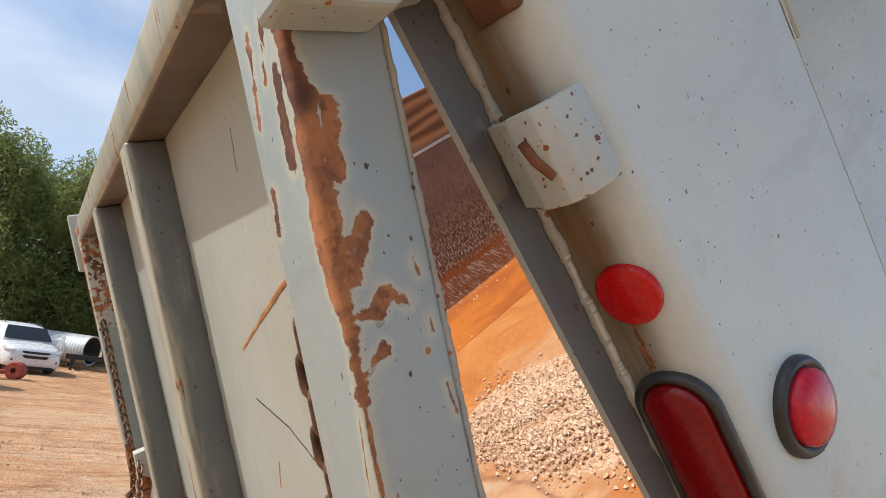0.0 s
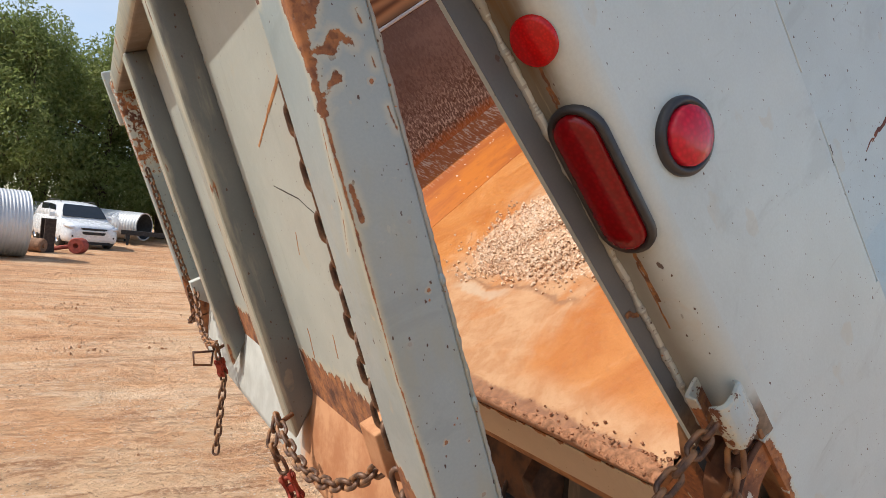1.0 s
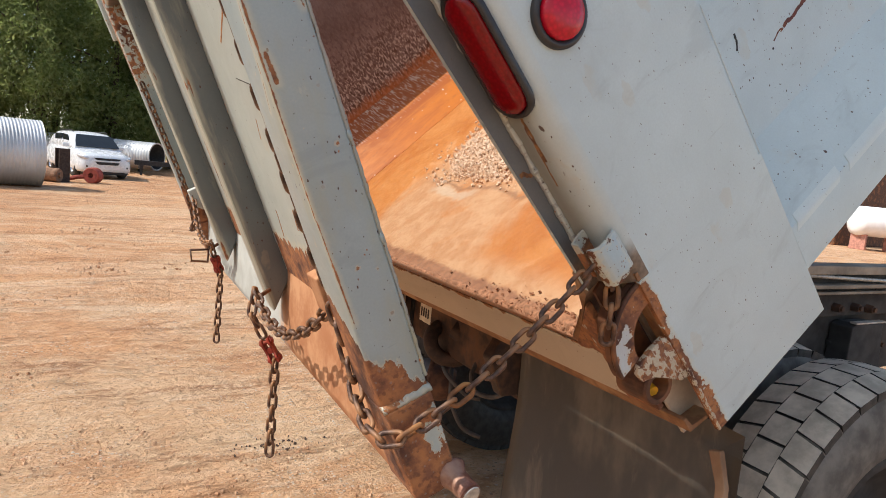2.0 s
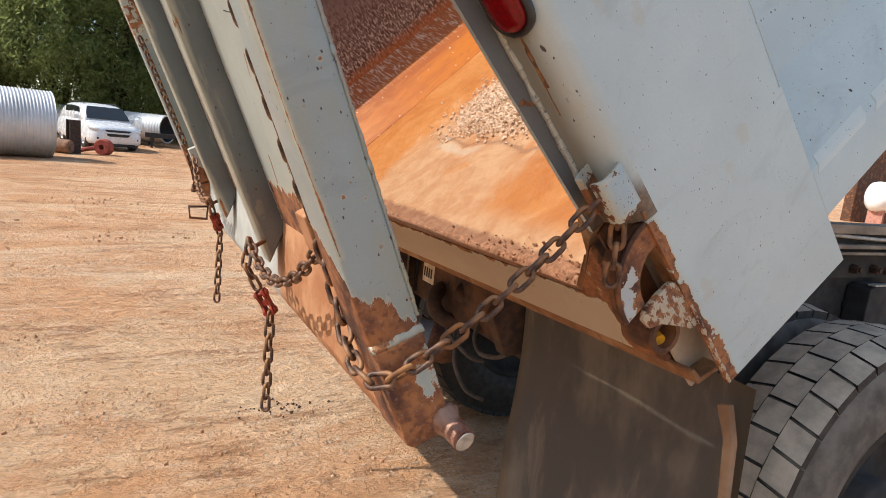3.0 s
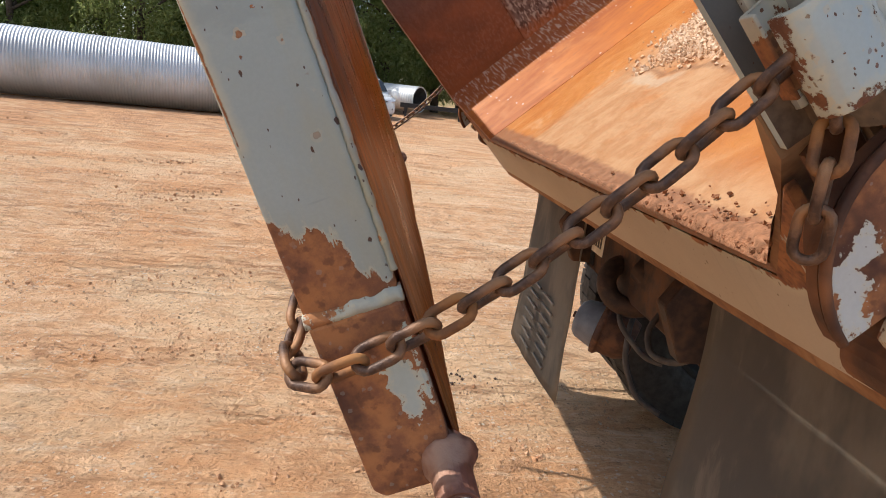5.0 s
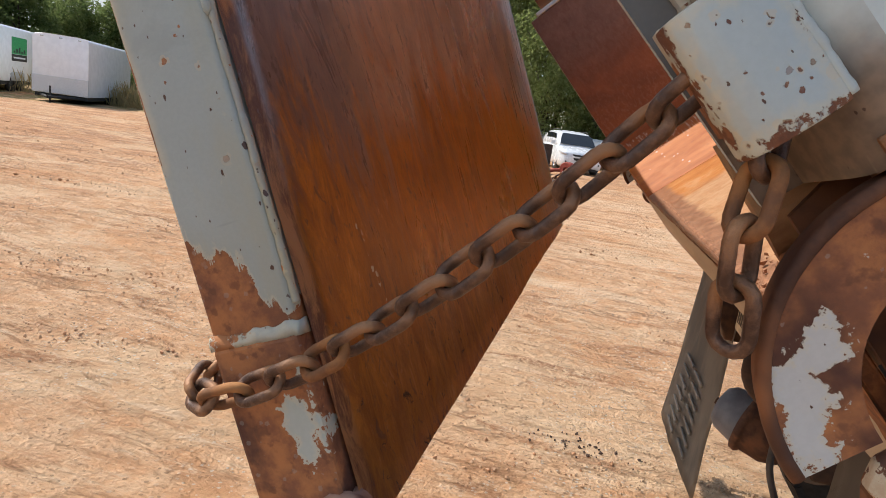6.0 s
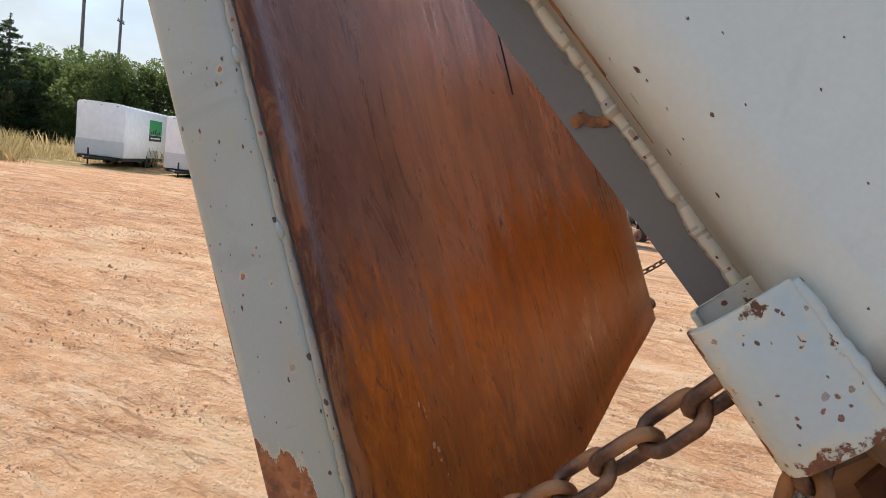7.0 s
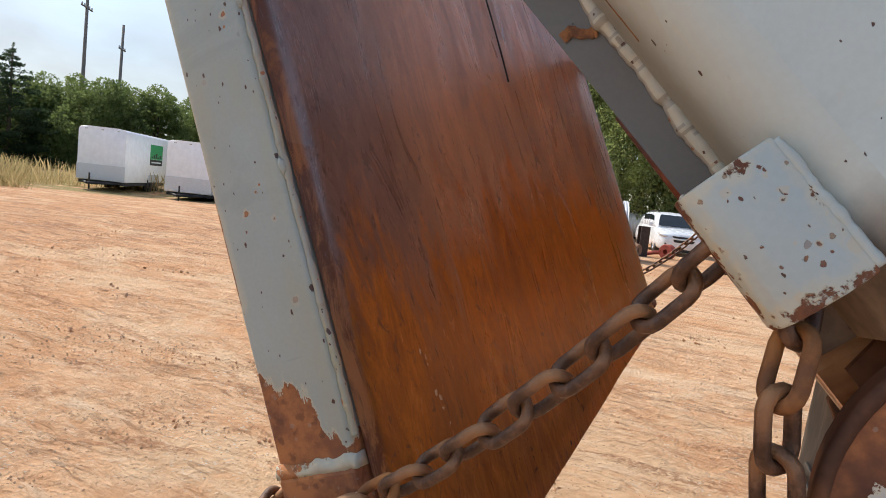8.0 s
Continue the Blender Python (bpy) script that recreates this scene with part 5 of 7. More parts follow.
# ---- tailgate ----
GATE = pose(0, 0, 0, 0, -23.6, 0)
gate = thing("tailgate", "heavy grey steel tailgate hanging open, rusty inside", "tailgate", GATE)
Y0, Y1 = 0.281, 2.63


def build_gate():
    bm = bmesh.new()
    box(bm, 1.1775, 1.1815, Y0 + 0.02, Y1 - 0.02, 0.62, 1.78)
    part("outer_sheet", bm, M_SHEET, gate, "pale grey outer sheet scratched and rusty below")
    # inner sheet, gently buckled
    bm = bmesh.new()
    n, m = 48, 32
    rows = []
    for i in range(n + 1):
        y = 0.292 + (Y1 - 0.296) * i / n
        row = []
        for j in range(m + 1):
            foot = 0.562 - 0.020 * (y - 0.3)
            w = foot + (1.80 - foot) * j / m
            inner = min(1, (y - 0.292) / 0.12) * min(1, (Y1 - 0.004 - y) / 0.15)
            b = 0.010 * noise.noise(Vector((y * 1.6, w * 2.1, 1))) + 0.004 * noise.noise(Vector((y * 5, w * 3, 4)))
            row.append(bm.verts.new((1.1925 - 0.001 * i / n - 0.002 * math.sin(math.pi * i / n) + b * inner * 0.5, y, w)))
        rows.append(row)
    for i in range(n):
        for j in range(m):
            bm.faces.new((rows[i][j], rows[i + 1][j], rows[i + 1][j + 1], rows[i][j + 1]))
    bmesh.ops.solidify(bm, geom=bm.faces[:], thickness=0.004)
    part("inner_sheet", bm, M_INNER, gate, "inner sheet worn to orange and purple-brown rust", smooth=True)
    bm = bmesh.new()
    tube(bm, [(1.1945, 1.155 + 0.012 * math.sin(i * 0.5), 1.272 + 0.048 * i) for i in range(11)], 0.0022, 6)
    part("split", bm, M_BLACK, gate, "dark split running down the sheet")
    for ya, yb, nm in ((Y0, Y0 + 0.10, "near"), (Y1 - 0.10, Y1, "far")):
        bm = bmesh.new()
        box(bm, 1.106, 1.1885, ya, yb, 0.748, 1.79, 0.006, 3)
        post = smooth_by_angle(part("end_post", bm, M_POST, gate, "grey end post with a long strip of flaked rust"))
        # foot below the post
        bm = bmesh.new()
        prism(bm, [(1.108, 0.747), (1.108, 0.582), (1.117, 0.572), (1.1885, 0.570), (1.1885, 0.747)], ya - 0.006, yb - 0.004, "y", 0.004)
        part("foot", bm, M_FOOT, post, "rust-red foot with flakes of grey paint")
        sgn = -1 if nm == "near" else 1
        ye = ya if nm == "near" else yb
        bm = bmesh.new()
        cyl(bm, (1.180, ye + 0.02 * -sgn, 0.590), (1.182, ye + sgn * 0.055, 0.574), 0.0195, 0.0185, 24)
        bmesh.ops.bevel(bm, geom=[e for e in bm.edges if len([f for f in e.link_faces if len(f.verts) > 4]) == 1], offset=0.002, segments=2, affect="EDGES")
        part("latch_pin", bm, M_PIN, post, "steel latch pin with a bright worn end")
        bm = bmesh.new()
        lathe(bm, [(0.018, 0.0), (0.0290, 0.0), (0.0255, 0.004), (0.0222, 0.010), (0.0200, 0.018), (0.018, 0.024)], (1.180, ye - sgn * 0.002, 0.587), (1.182, ye + sgn * 0.055, 0.574), 20)
        for q in bm.verts:
            q.co += Vector((1, 0, 1)) * 0.0022 * noise.noise(q.co * 90)
        part("pin_weld", bm, M_PIN, post, smooth=True)
        bm = bmesh.new()
        n = 26
        ring = []
        for i in range(n + 1):
            p = 1.1060 + 0.0850 * i / n
            up = 0.7535 + 0.0030 * noise.noise(Vector((p * 130, ye, 1))) + 0.0015 * noise.noise(Vector((p * 420, ye, 2)))
            out = ye + sgn * (0.0050 + 0.0012 * noise.noise(Vector((p * 160, 3, ye))))
            ring.append([bm.verts.new(q) for q in ((p, ye - sgn * 0.012, up + 0.0035), (p, ye + sgn * 0.0015, up + 0.0030), (p, out, up - 0.0030), (p, out, 0.7455), (p, ye - sgn * 0.012, 0.7435))])
        for A, B in zip(ring, ring[1:]):
            for j in range(5):
                bm.faces.new((A[j], A[(j + 1) % 5], B[(j + 1) % 5], B[j]))
        bm.faces.new(ring[0])
        bm.faces.new(ring[-1])
        part("foot_weld", bm, M_FOOTWELD, post, "lumpy cream weld above the foot", True)
        bm = bmesh.new()
        cyl(bm, (1.182, ye + sgn * 0.055, 0.574), (1.18205, ye + sgn * 0.0564, 0.5736), 0.0165, 0.0155, 24)
        part("worn_end", bm, M_WORN, post, "bright worn end of the pin")
        weld("edge_weld", (1.1905, ye + 0.004 * -sgn, 0.77), (1.1905, ye + 0.004 * -sgn, 1.74), 0.0036, post, M_WELD, 0.006, 6)
    for wd in (1.156, 1.004):
        bm = bmesh.new()
        bmesh.ops.create_icosphere(bm, subdivisions=2, radius=0.006)
        for v in bm.verts:
            k = 1 + 0.25 * noise.noise(v.co * 300 + Vector((wd, 0, 0)))
            v.co = Vector((1.189 + v.co.x * 0.6 * k, Y0 + 0.001 + v.co.y * 0.6 * k, wd + v.co.z * 1.3 * k))
        part("weld_dot", bm, M_POST, gate, smooth=True)
    for ya, yb in ((1.052, 1.122), (1.785, 1.855)):
        bm = bmesh.new()
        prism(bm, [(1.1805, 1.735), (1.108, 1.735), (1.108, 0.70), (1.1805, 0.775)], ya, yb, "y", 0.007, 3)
        rib = smooth_by_angle(part("rib", bm, M_RIB, gate, "grey box rib with sides coloured in shade and a pale rust-streaked rear face"))
        # rear faces get the paler paint, as lit by the sun
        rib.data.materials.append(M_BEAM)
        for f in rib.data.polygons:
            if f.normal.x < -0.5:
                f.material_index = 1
        weld("rib_weld", (1.180, ya - 0.001, 0.80), (1.180, ya - 0.001, 1.73), 0.004, rib, M_WELD, 0.008, 11)
    # scratches and a rust run on the outer sheet
    runs = (("rust_run", 0.573, 1.450, 0.710, 1.402, 0.0042, M_RUSTRUN), ("rust_run", 0.710, 1.402, 0.838, 1.355, 0.0030, M_RUSTRUN), ("scratch", 0.666, 1.652, 0.678, 1.595, 0.0014, M_STAIN),
            ("scratch", 0.820, 1.280, 0.691, 1.255, 0.0014, M_BLACK), ("scratch", 0.691, 1.255, 0.577, 1.209, 0.0013, M_BLACK), ("scratch", 0.549, 1.417, 0.560, 1.395, 0.0016, M_BLACK),
            ("rust_run", 0.772, 1.193, 0.794, 1.150, 0.0022, M_RUSTRUN), ("rust_run", 0.91, 0.98, 0.93, 0.91, 0.0030, M_RUSTRUN), ("rust_run", 0.74, 1.00, 0.755, 0.95, 0.0024, M_RUSTRUN))
    for nm, ya, wa, yb, wb, r, mat in runs:
        a, b = (1.1775, ya, wa), (1.1775, yb, wb)
        a, b = Vector(a), Vector(b)
        bm = bmesh.new()
        pts = [a.lerp(b, i / 14) + Vector((0, 0.004 * noise.noise(Vector((i * 0.4, r * 900, 1))), 0)) for i in range(15)]
        tube(bm, pts, r, 6)
        for v in bm.verts:
            v.co.x = 1.1775 + (v.co.x - 1.1775) * 0.3
        part(nm, bm, mat, gate)
    bm = bmesh.new()
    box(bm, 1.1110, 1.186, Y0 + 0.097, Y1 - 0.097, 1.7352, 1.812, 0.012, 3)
    beam = smooth_by_angle(part("top_beam", bm, M_BEAM, gate, "pale top beam of the tailgate, dark brown beneath"))
    # downward faces are dark brown
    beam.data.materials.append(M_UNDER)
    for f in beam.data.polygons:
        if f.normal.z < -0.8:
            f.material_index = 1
    # sloped bottom rail
    bm = bmesh.new()
    prism(bm, [(1.1803, 0.800), (1.110, 0.612), (1.110, 0.586), (1.120, 0.574), (1.186, 0.574), (1.186, 0.800)], Y0 + 0.0965, Y1 - 0.0965, "y", 0.004)
    smooth_by_angle(part("bottom_rail", bm, M_RAIL, gate, "sloped bottom rail stained with orange clay"), 25)
    # hinge arms over the end posts
    for ya, yb in ((0.227, 0.2795), (Y1 + 0.0015, Y1 + 0.055)):
        bm = bmesh.new()
        prism(bm, [(1.090, 1.618), (1.172, 1.617), (1.180, 1.624), (1.186, 1.636), (1.222, 1.640), (1.232, 1.66), (1.232, 1.84), (1.090, 1.84)], ya, yb, "y", 0.006)
        part("hinge_arm", bm, M_HINGE, gate, "grey hinge block")
    # chain guide block and tab
    for ya in (0.47, 2.38):
        bm = bmesh.new()
        prism(bm, [(1.180, 0.93), (1.118, 0.925), (1.118, 0.855), (1.180, 0.80)], ya, ya + 0.06, "y", 0.003)
        part("guide_block", bm, M_RAIL, gate)
    for ya in (1.052, 1.855):
        bm = bmesh.new()
        pts = [(1.118, ya - 0.002, 0.765), (1.085, ya - 0.012, 0.762), (1.075, ya - 0.02, 0.785)]
        tube(bm, pts, 0.006, 8)
        part("chain_hook", bm, M_RUST, gate, smooth=True)
    # faded maker's mark on the sunlit rail, as bars
    bars = [(0.0, 0.05, 0.016), (0.022, 0.036, 0.006), (0.032, 0.05, 0.004)]
    for i, (dw, ln, th) in enumerate(bars):
        bm = bmesh.new()
        p0 = Vector((1.1803, 1.30, 0.800)).lerp(Vector((1.110, 1.30, 0.612)), 0.45 + dw * 5)
        for k in range(5 if i == 0 else 1):
            dy = k * 0.011
            a = Vector((p0.x - 0.0012, 1.20 + dy, p0.z + 0.0005))
            box(bm, a.x - 0.0006, a.x, a.y, a.y + (0.006 if i == 0 else ln), a.z - th / 2, a.z + th / 2)
        part("print_bar", bm, M_BLACK, gate)


def footmask(k):
    """Rust all over but for one flaking patch of paint."""
    s, w = k.math("SUBTRACT", k.axis(0), 1.113), k.axis(2)
    n = k.noise(34.0, 7, 0.66)
    left = k.math("ADD", blots(k, s, w, ((0.056, 0.685, 0.056, 0.645, 0.009), (0.072, 0.725, 0.072, 0.65, 0.001))), k.math("MULTIPLY", k.math("SUBTRACT", n, 0.5), 0.075))
    return k.math("SUBTRACT", 0.5, k.math("MULTIPLY", left, 22.0))


def weld_rust(k):
    """More rust towards the rear end of the weld."""
    n = k.noise(48.0, 6, 0.66)
    return k.math("ADD", k.ramp(k.axis(0), 1.182, 1.120, 0.06, 0.20), k.math("MULTIPLY", n, 0.6))


M_FOOTWELD = paint("cream_weld_paint", base=(0.42, 0.42, 0.38), chips=1.2, dust=0.3, rusty=0.5, olive=0.6, extra=weld_rust)
M_WORN = plain("worn_bright_steel", (0.46, 0.43, 0.38), 0.45, 0.4, 0.25, 60, 0.3)
M_FOOT = paint("foot_rust_paint", chips=0.5, dust=0.3, extra=footmask)


def make_rail():
    k = Mat("clay_coated_rail", 0.9, 0, 0.2)
    n = k.noise(12.0, 6, 0.65)
    clay = k.mix(k.ramp(n, 0.35, 0.65), (0.46, 0.24, 0.125), (0.34, 0.15, 0.072))
    white = k.mix(k.ramp(n, 0.3, 0.7), (0.43, 0.44, 0.41), (0.35, 0.35, 0.32))
    side = k.ramp(k.math("ADD", k.axis(1), k.math("MULTIPLY", k.math("SUBTRACT", n, 0.5), 0.25)), 1.15, 1.05)
    return k.put(k.mix(side, white, clay), None, n, 0.35, 0.005)


M_RAIL = make_rail()
M_RUSTRUN = rust("rust_run", (0.30, 0.13, 0.05), (0.42, 0.19, 0.07), (0.50, 0.26, 0.11), 60.0, 0.8, 0.0)
M_PIN = rust("pin_steel", (0.19, 0.082, 0.055), (0.29, 0.130, 0.090), (0.40, 0.25, 0.18), 55.0, 0.6, 0.4)
build_gate()

# ---- chains ----
PITCH = 0.0325
L_MAIN = link_mesh("link", PITCH, 0.0083, 0.0285, M_CHAIN)
L_ORANGE = link_mesh("link_orange", PITCH, 0.0083, 0.0285, M_CHAIN_O)


def connector_mesh():
    """A forged double clevis, two links long: waisted cheeks with a cross pin at each end."""
    bm = bmesh.new()
    for s in (-1, 1):
        prism(bm, [(-0.0130, -0.012), (0.0130, -0.012), (0.0150, 0.004), (0.0085, 0.016), (0.0085, 0.030), (0.0150, 0.042), (0.0130, 0.058), (-0.0130, 0.058), (-0.0150, 0.042), (-0.0085, 0.030), (-0.0085, 0.016), (-0.0150, 0.004)], s * 0.0065, s * 0.0125, "y", 0.0012)
    for z in (-0.001, 0.047):
        cyl(bm, (0, -0.0185, z), (0, 0.0185, z), 0.0058, seg=12)
        cyl(bm, (0, 0.0128, z), (0, 0.0165, z), 0.0092, seg=8)
    box(bm, -0.0075, 0.0075, -0.0066, 0.0066, 0.015, 0.031, 0.001)
    me = bpy.data.meshes.new("link_connector")
    bm.to_mesh(me)
    bm.free()
    me.materials.append(M_CHAIN_R)
    return me


L_RED = connector_mesh()


def gp(p, y, w):
    return GATE @ Vector((p, y, w))


def bp(u, y, v):
    return BED @ Vector((u, y, v))


def chain_thing(label, pts, start=0, seed=3, special=None, meshes=None, twist=0.0):
    loc = Vector(pts[-1])
    t = thing("chain", label, "chain", Matrix.Translation(loc), group="tailgate chains")
    chain(t, pts, PITCH, meshes or (L_MAIN, L_ORANGE, L_RED, None), start, seed, twist, special)
    return t


def mirror_y(pts):
    return [Vector((p.x, Y0 + Y1 - p.y, p.z)) for p in pts]


spread = sag(bp(1.7015, 0.2095, 0.3025), gp(1.196, 0.250, 0.724), 0.014)
wrap = [gp(1.150, 0.252, 0.716), gp(1.108, 0.252, 0.713), gp(1.088, 0.262, 0.715), gp(1.082, 0.30, 0.725), gp(1.090, 0.355, 0.742), gp(1.105, 0.385, 0.775), gp(1.112, 0.402, 0.83), gp(1.118, 0.416, 0.905)]
back = [gp(1.122, 0.4215 - 0.0018 * i, 0.927 + 0.05 * i) for i in range(11)]
chain_thing("rusty steel chain tying the tailgate to the bed", spread + wrap, 0, 3, {9: 1, 12: 1})
chain_thing("rusty chain lying against the back of the end post", back, 1, 5)
m_spread = mirror_y(spread + wrap)
chain_thing("rusty steel chain on the far side of the bed", m_spread, 1, 6)
chain_thing("rusty chain behind the far end post", mirror_y(back), 1, 6)
# slack loop from the rib's hook to the guide block, and the loose end that hangs down
hook1 = gp(1.082, 1.035, 0.785)
loop1 = sag(hook1, gp(1.135, 0.50, 0.86), 0.085)
chain_thing("slack rusty chain looped along the bottom rail", loop1, 0, 8)
hang1 = [hook1, hook1 + Vector((-0.01, -0.02, -0.06)), Vector((0.728, 0.99, 0.98)), Vector((0.728, 0.988, 0.70))]
chain_thing("loose chain end hanging from a red shackle", hang1, 0, 9, {4: 2, 5: 3})
hook2 = gp(1.082, 1.84, 0.785)
loop2 = sag(hook2, gp(1.135, 2.40, 0.90), 0.07)
chain_thing("slack rusty chain looped along the bottom rail", loop2, 0, 10)
ring = thing("steel_ring", "bent square steel ring hooked into the far slack chain", "ring", Matrix.Translation(hook2 + Vector((-0.031, 0.012, -0.050))))
bm = bmesh.new()
tube(bm, [(-0.034, -0.010, 0.018), (-0.030, -0.026, -0.020), (0.028, -0.006, -0.026), (0.034, 0.020, 0.016)], 0.0048, 8, closed=True)
part("ring_bar", bm, M_RUST, ring, smooth=True)
hang2 = [hook2, Vector((0.73, 1.895, 1.02)), Vector((0.728, 1.90, 0.745))]
chain_thing("loose chain end hanging from a red shackle", hang2, 1, 11, {2: 2, 3: 3})
# short chain dangling at the bracket
drop = [Vector((1.074, 0.216, 1.368)), Vector((1.072, 0.206, 1.340)), Vector((1.067, 0.196, 1.303)), Vector((1.077, 0.207, 1.236))]
chain_thing("short doubled chain dangling below the bracket", drop, 0, 12, {1: 1})

# ---- chassis under the bed ----
chassis = thing("truck_chassis", "black dusty truck chassis on dual rear wheels", "truck", Matrix.Translation((2.33, 1.43, 0.0)))
CH_INV = Matrix.Translation((-2.33, -1.43, 0.0))


def cpart(name, bm, material, parent=None, label="", smooth=False):
    """A part given in world metres."""
    ob = part(name, bm, material, parent or chassis, label, smooth)
    if parent is None:
        ob.matrix_parent_inverse = CH_INV
    return ob


AX, AZ, TR = 2.295, 0.525, 0.53


def tyre(y0, y1, blocks):
    a, b = Vector((AX, y0, AZ)), Vector((AX, y1, AZ))
    w = y1 - y0
    bm = bmesh.new()
    prof = [(0.29, 0.03), (0.31, 0.012), (0.36, 0.0), (0.43, 0.004), (0.475, 0.016), (TR - 0.028, 0.030), (TR - 0.017, 0.040), (TR - 0.014, w * 0.5), (TR - 0.017, w - 0.040), (TR - 0.028, w - 0.030), (0.475, w - 0.016), (0.43, w - 0.004), (0.36, w), (0.31, w - 0.012), (0.29, w - 0.03)]
    lathe(bm, prof, a, b, 64)
    # far tyres and tread go near-black to hold the shade under the bed
    wheel = cpart("wheel", bm, M_TYREDARK if y0 < 1.0 else M_RUBBER, None, "dusty lugged truck tyre on a steel wheel", True)
    # tread blocks in three rows, stepped like stairs
    verts, faces = [], []
    cuts = (0.022, 0.096, 0.174, w - 0.022)
    for r in range(3):
        ya, yb = y0 + cuts[r] + 0.0008, y0 + cuts[r + 1] - 0.0008
        for i in range(blocks):
            t0 = 2 * math.pi * (i - 0.36 * r) / blocks
            t1 = t0 + 2 * math.pi / blocks * 0.945
            o = len(verts)
            for rad, ins in ((TR - 0.030, 0.0), (TR - 0.004, 0.0022)):
                for tt, yy, e in ((t0, ya, 1), (t1, ya, -1), (t1, yb, -1), (t0, yb, 1)):
                    outer = (r == 0 and yy == ya) or (r == 2 and yy == yb)
                    q = tt + e * ins / TR + (0.014 / TR if outer else 0.0)
                    rr = rad - (0.012 if outer else 0.0)
                    verts.append((AX + rr * math.cos(q), yy, AZ + rr * math.sin(q)))
            faces += [(o + 4, o + 5, o + 6, o + 7)] + [(o + k, o + (k + 1) % 4, o + 4 + (k + 1) % 4, o + 4 + k) for k in range(4)]
    me = bpy.data.meshes.new("tread")
    me.from_pydata(verts, [], faces)
    me.materials.append(M_TYRE if y0 < 1.0 else M_RUBBER)
    me.materials.append(M_RUBBER)
    for f in me.polygons:
        f.material_index = 0 if f.index % 5 == 0 else 1
    tread = new("tread", me)
    tread.parent = wheel
    bm = bmesh.new()
    lathe(bm, [(0.29, 0.03), (0.27, 0.02), (0.26, 0.06), (0.20, 0.10), (0.10, 0.10), (0.10, 0.05), (0.0, 0.05)], a, b, 36)
    rim = part("rim", bm, M_FRAME, wheel, smooth=True)


for y0, y1 in ((0.25, 0.52), (0.57, 0.84), (2.02, 2.29), (2.34, 2.61)):
    tyre(y0, y1, 38)

bm = bmesh.new()
cyl(bm, (AX, 0.84, AZ), (AX, 2.02, AZ), 0.075, seg=20)
axle = cpart("axle", bm, M_BLACK)
bm = bmesh.new()
lathe(bm, [(0.0, 0.0), (0.12, 0.02), (0.20, 0.09), (0.21, 0.16), (0.16, 0.26), (0.10, 0.30), (0.0, 0.30)], (AX - 0.16, 1.43, AZ), (AX + 0.2, 1.43, AZ), 28)
part("differential", bm, M_BLACK, axle, smooth=True)
for yy in (0.98, 1.80):
    bm = bmesh.new()
    prism(bm, [(1.52, 1.02), (1.52, 0.80), (1.60, 0.76), (7.5, 0.76), (7.5, 1.02)], yy, yy + 0.08, "y", 0.004)
    cpart("frame_rail", bm, M_FRAME)
bm = bmesh.new()
box(bm, 1.53, 1.60, 0.98, 1.88, 0.78, 0.98, 0.006)
cpart("rear_crossmember", bm, M_RUST_SHADED)
bm = bmesh.new()
box(bm, 1.6, 4.6, 0.66, 0.70, 0.90, 1.13, 0.006)
cpart("sub_frame", bm, M_DUSTBLACK, None, "black sub frame web filmed with dust")
for nm, y0, y1, z0, z1, mat in (("dusty_top_rail", 0.60, 0.68, 1.283, 1.312, M_DUSTRAIL), ("rail_web", 0.625, 0.66, 1.132, 1.2828, M_DUSTBLACK), ("rail_flange", 0.592, 0.6248, 1.236, 1.249, M_DUSTRAIL), ("rail_flange", 0.600, 0.6248, 1.214, 1.224, M_DUSTRAIL)):
    bm = bmesh.new()
    box(bm, 1.98, 4.6, y0, y1, z0, z1, 0.002)
    cpart(nm, bm, mat)
bm = bmesh.new()
tube(bm, [(2.32, 0.612, 1.279), (2.55, 0.606, 1.270), (2.85, 0.604, 1.259), (3.4, 0.604, 1.256), (4.4, 0.604, 1.256)], 0.0068, 8)
cpart("pale_pipe", bm, M_WORN, None, "pale steel pipe along the frame", True)
bm = bmesh.new()
prism(bm, [(2.60, 0.92), (2.60, 1.10), (2.63, 1.112), (2.80, 1.108), (2.83, 0.92)], 0.58, 0.655, "y", 0.004)
step = cpart("hanger_bracket", bm, M_FRAME, None, "black spring hanger with a worn bright top edge")
bm = bmesh.new()
box(bm, 2.615, 2.81, 0.575, 0.60, 1.112, 1.118, 0.001)
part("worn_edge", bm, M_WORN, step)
for x, z in ((2.545, 1.165), (2.665, 1.163), (2.76, 1.155), (2.62, 1.03), (2.86, 1.02)):
    bm = bmesh.new()
    cyl(bm, (x, 0.628, z), (x, 0.600, z), 0.017, 0.015, 6)
    cyl(bm, (x, 0.600, z), (x, 0.592, z), 0.009, seg=8)
    cpart("bolt_head", bm, M_RUST_SHADED)
for i in range(9):
    bm = bmesh.new()
    x = 1.95 + 0.22 * i
    cyl(bm, (x, 0.66, 0.98 + 0.05 * (i % 2)), (x, 0.64, 0.98 + 0.05 * (i % 2)), 0.014, seg=6)
    cpart("bolt_head", bm, M_FRAME)
# hoist ram
bm = bmesh.new()
cyl(bm, (2.9, 1.43, 0.95), (4.6, 1.43, 2.9), 0.09, 0.07, 20)
cpart("hoist_ram", bm, M_FRAME, smooth=True)
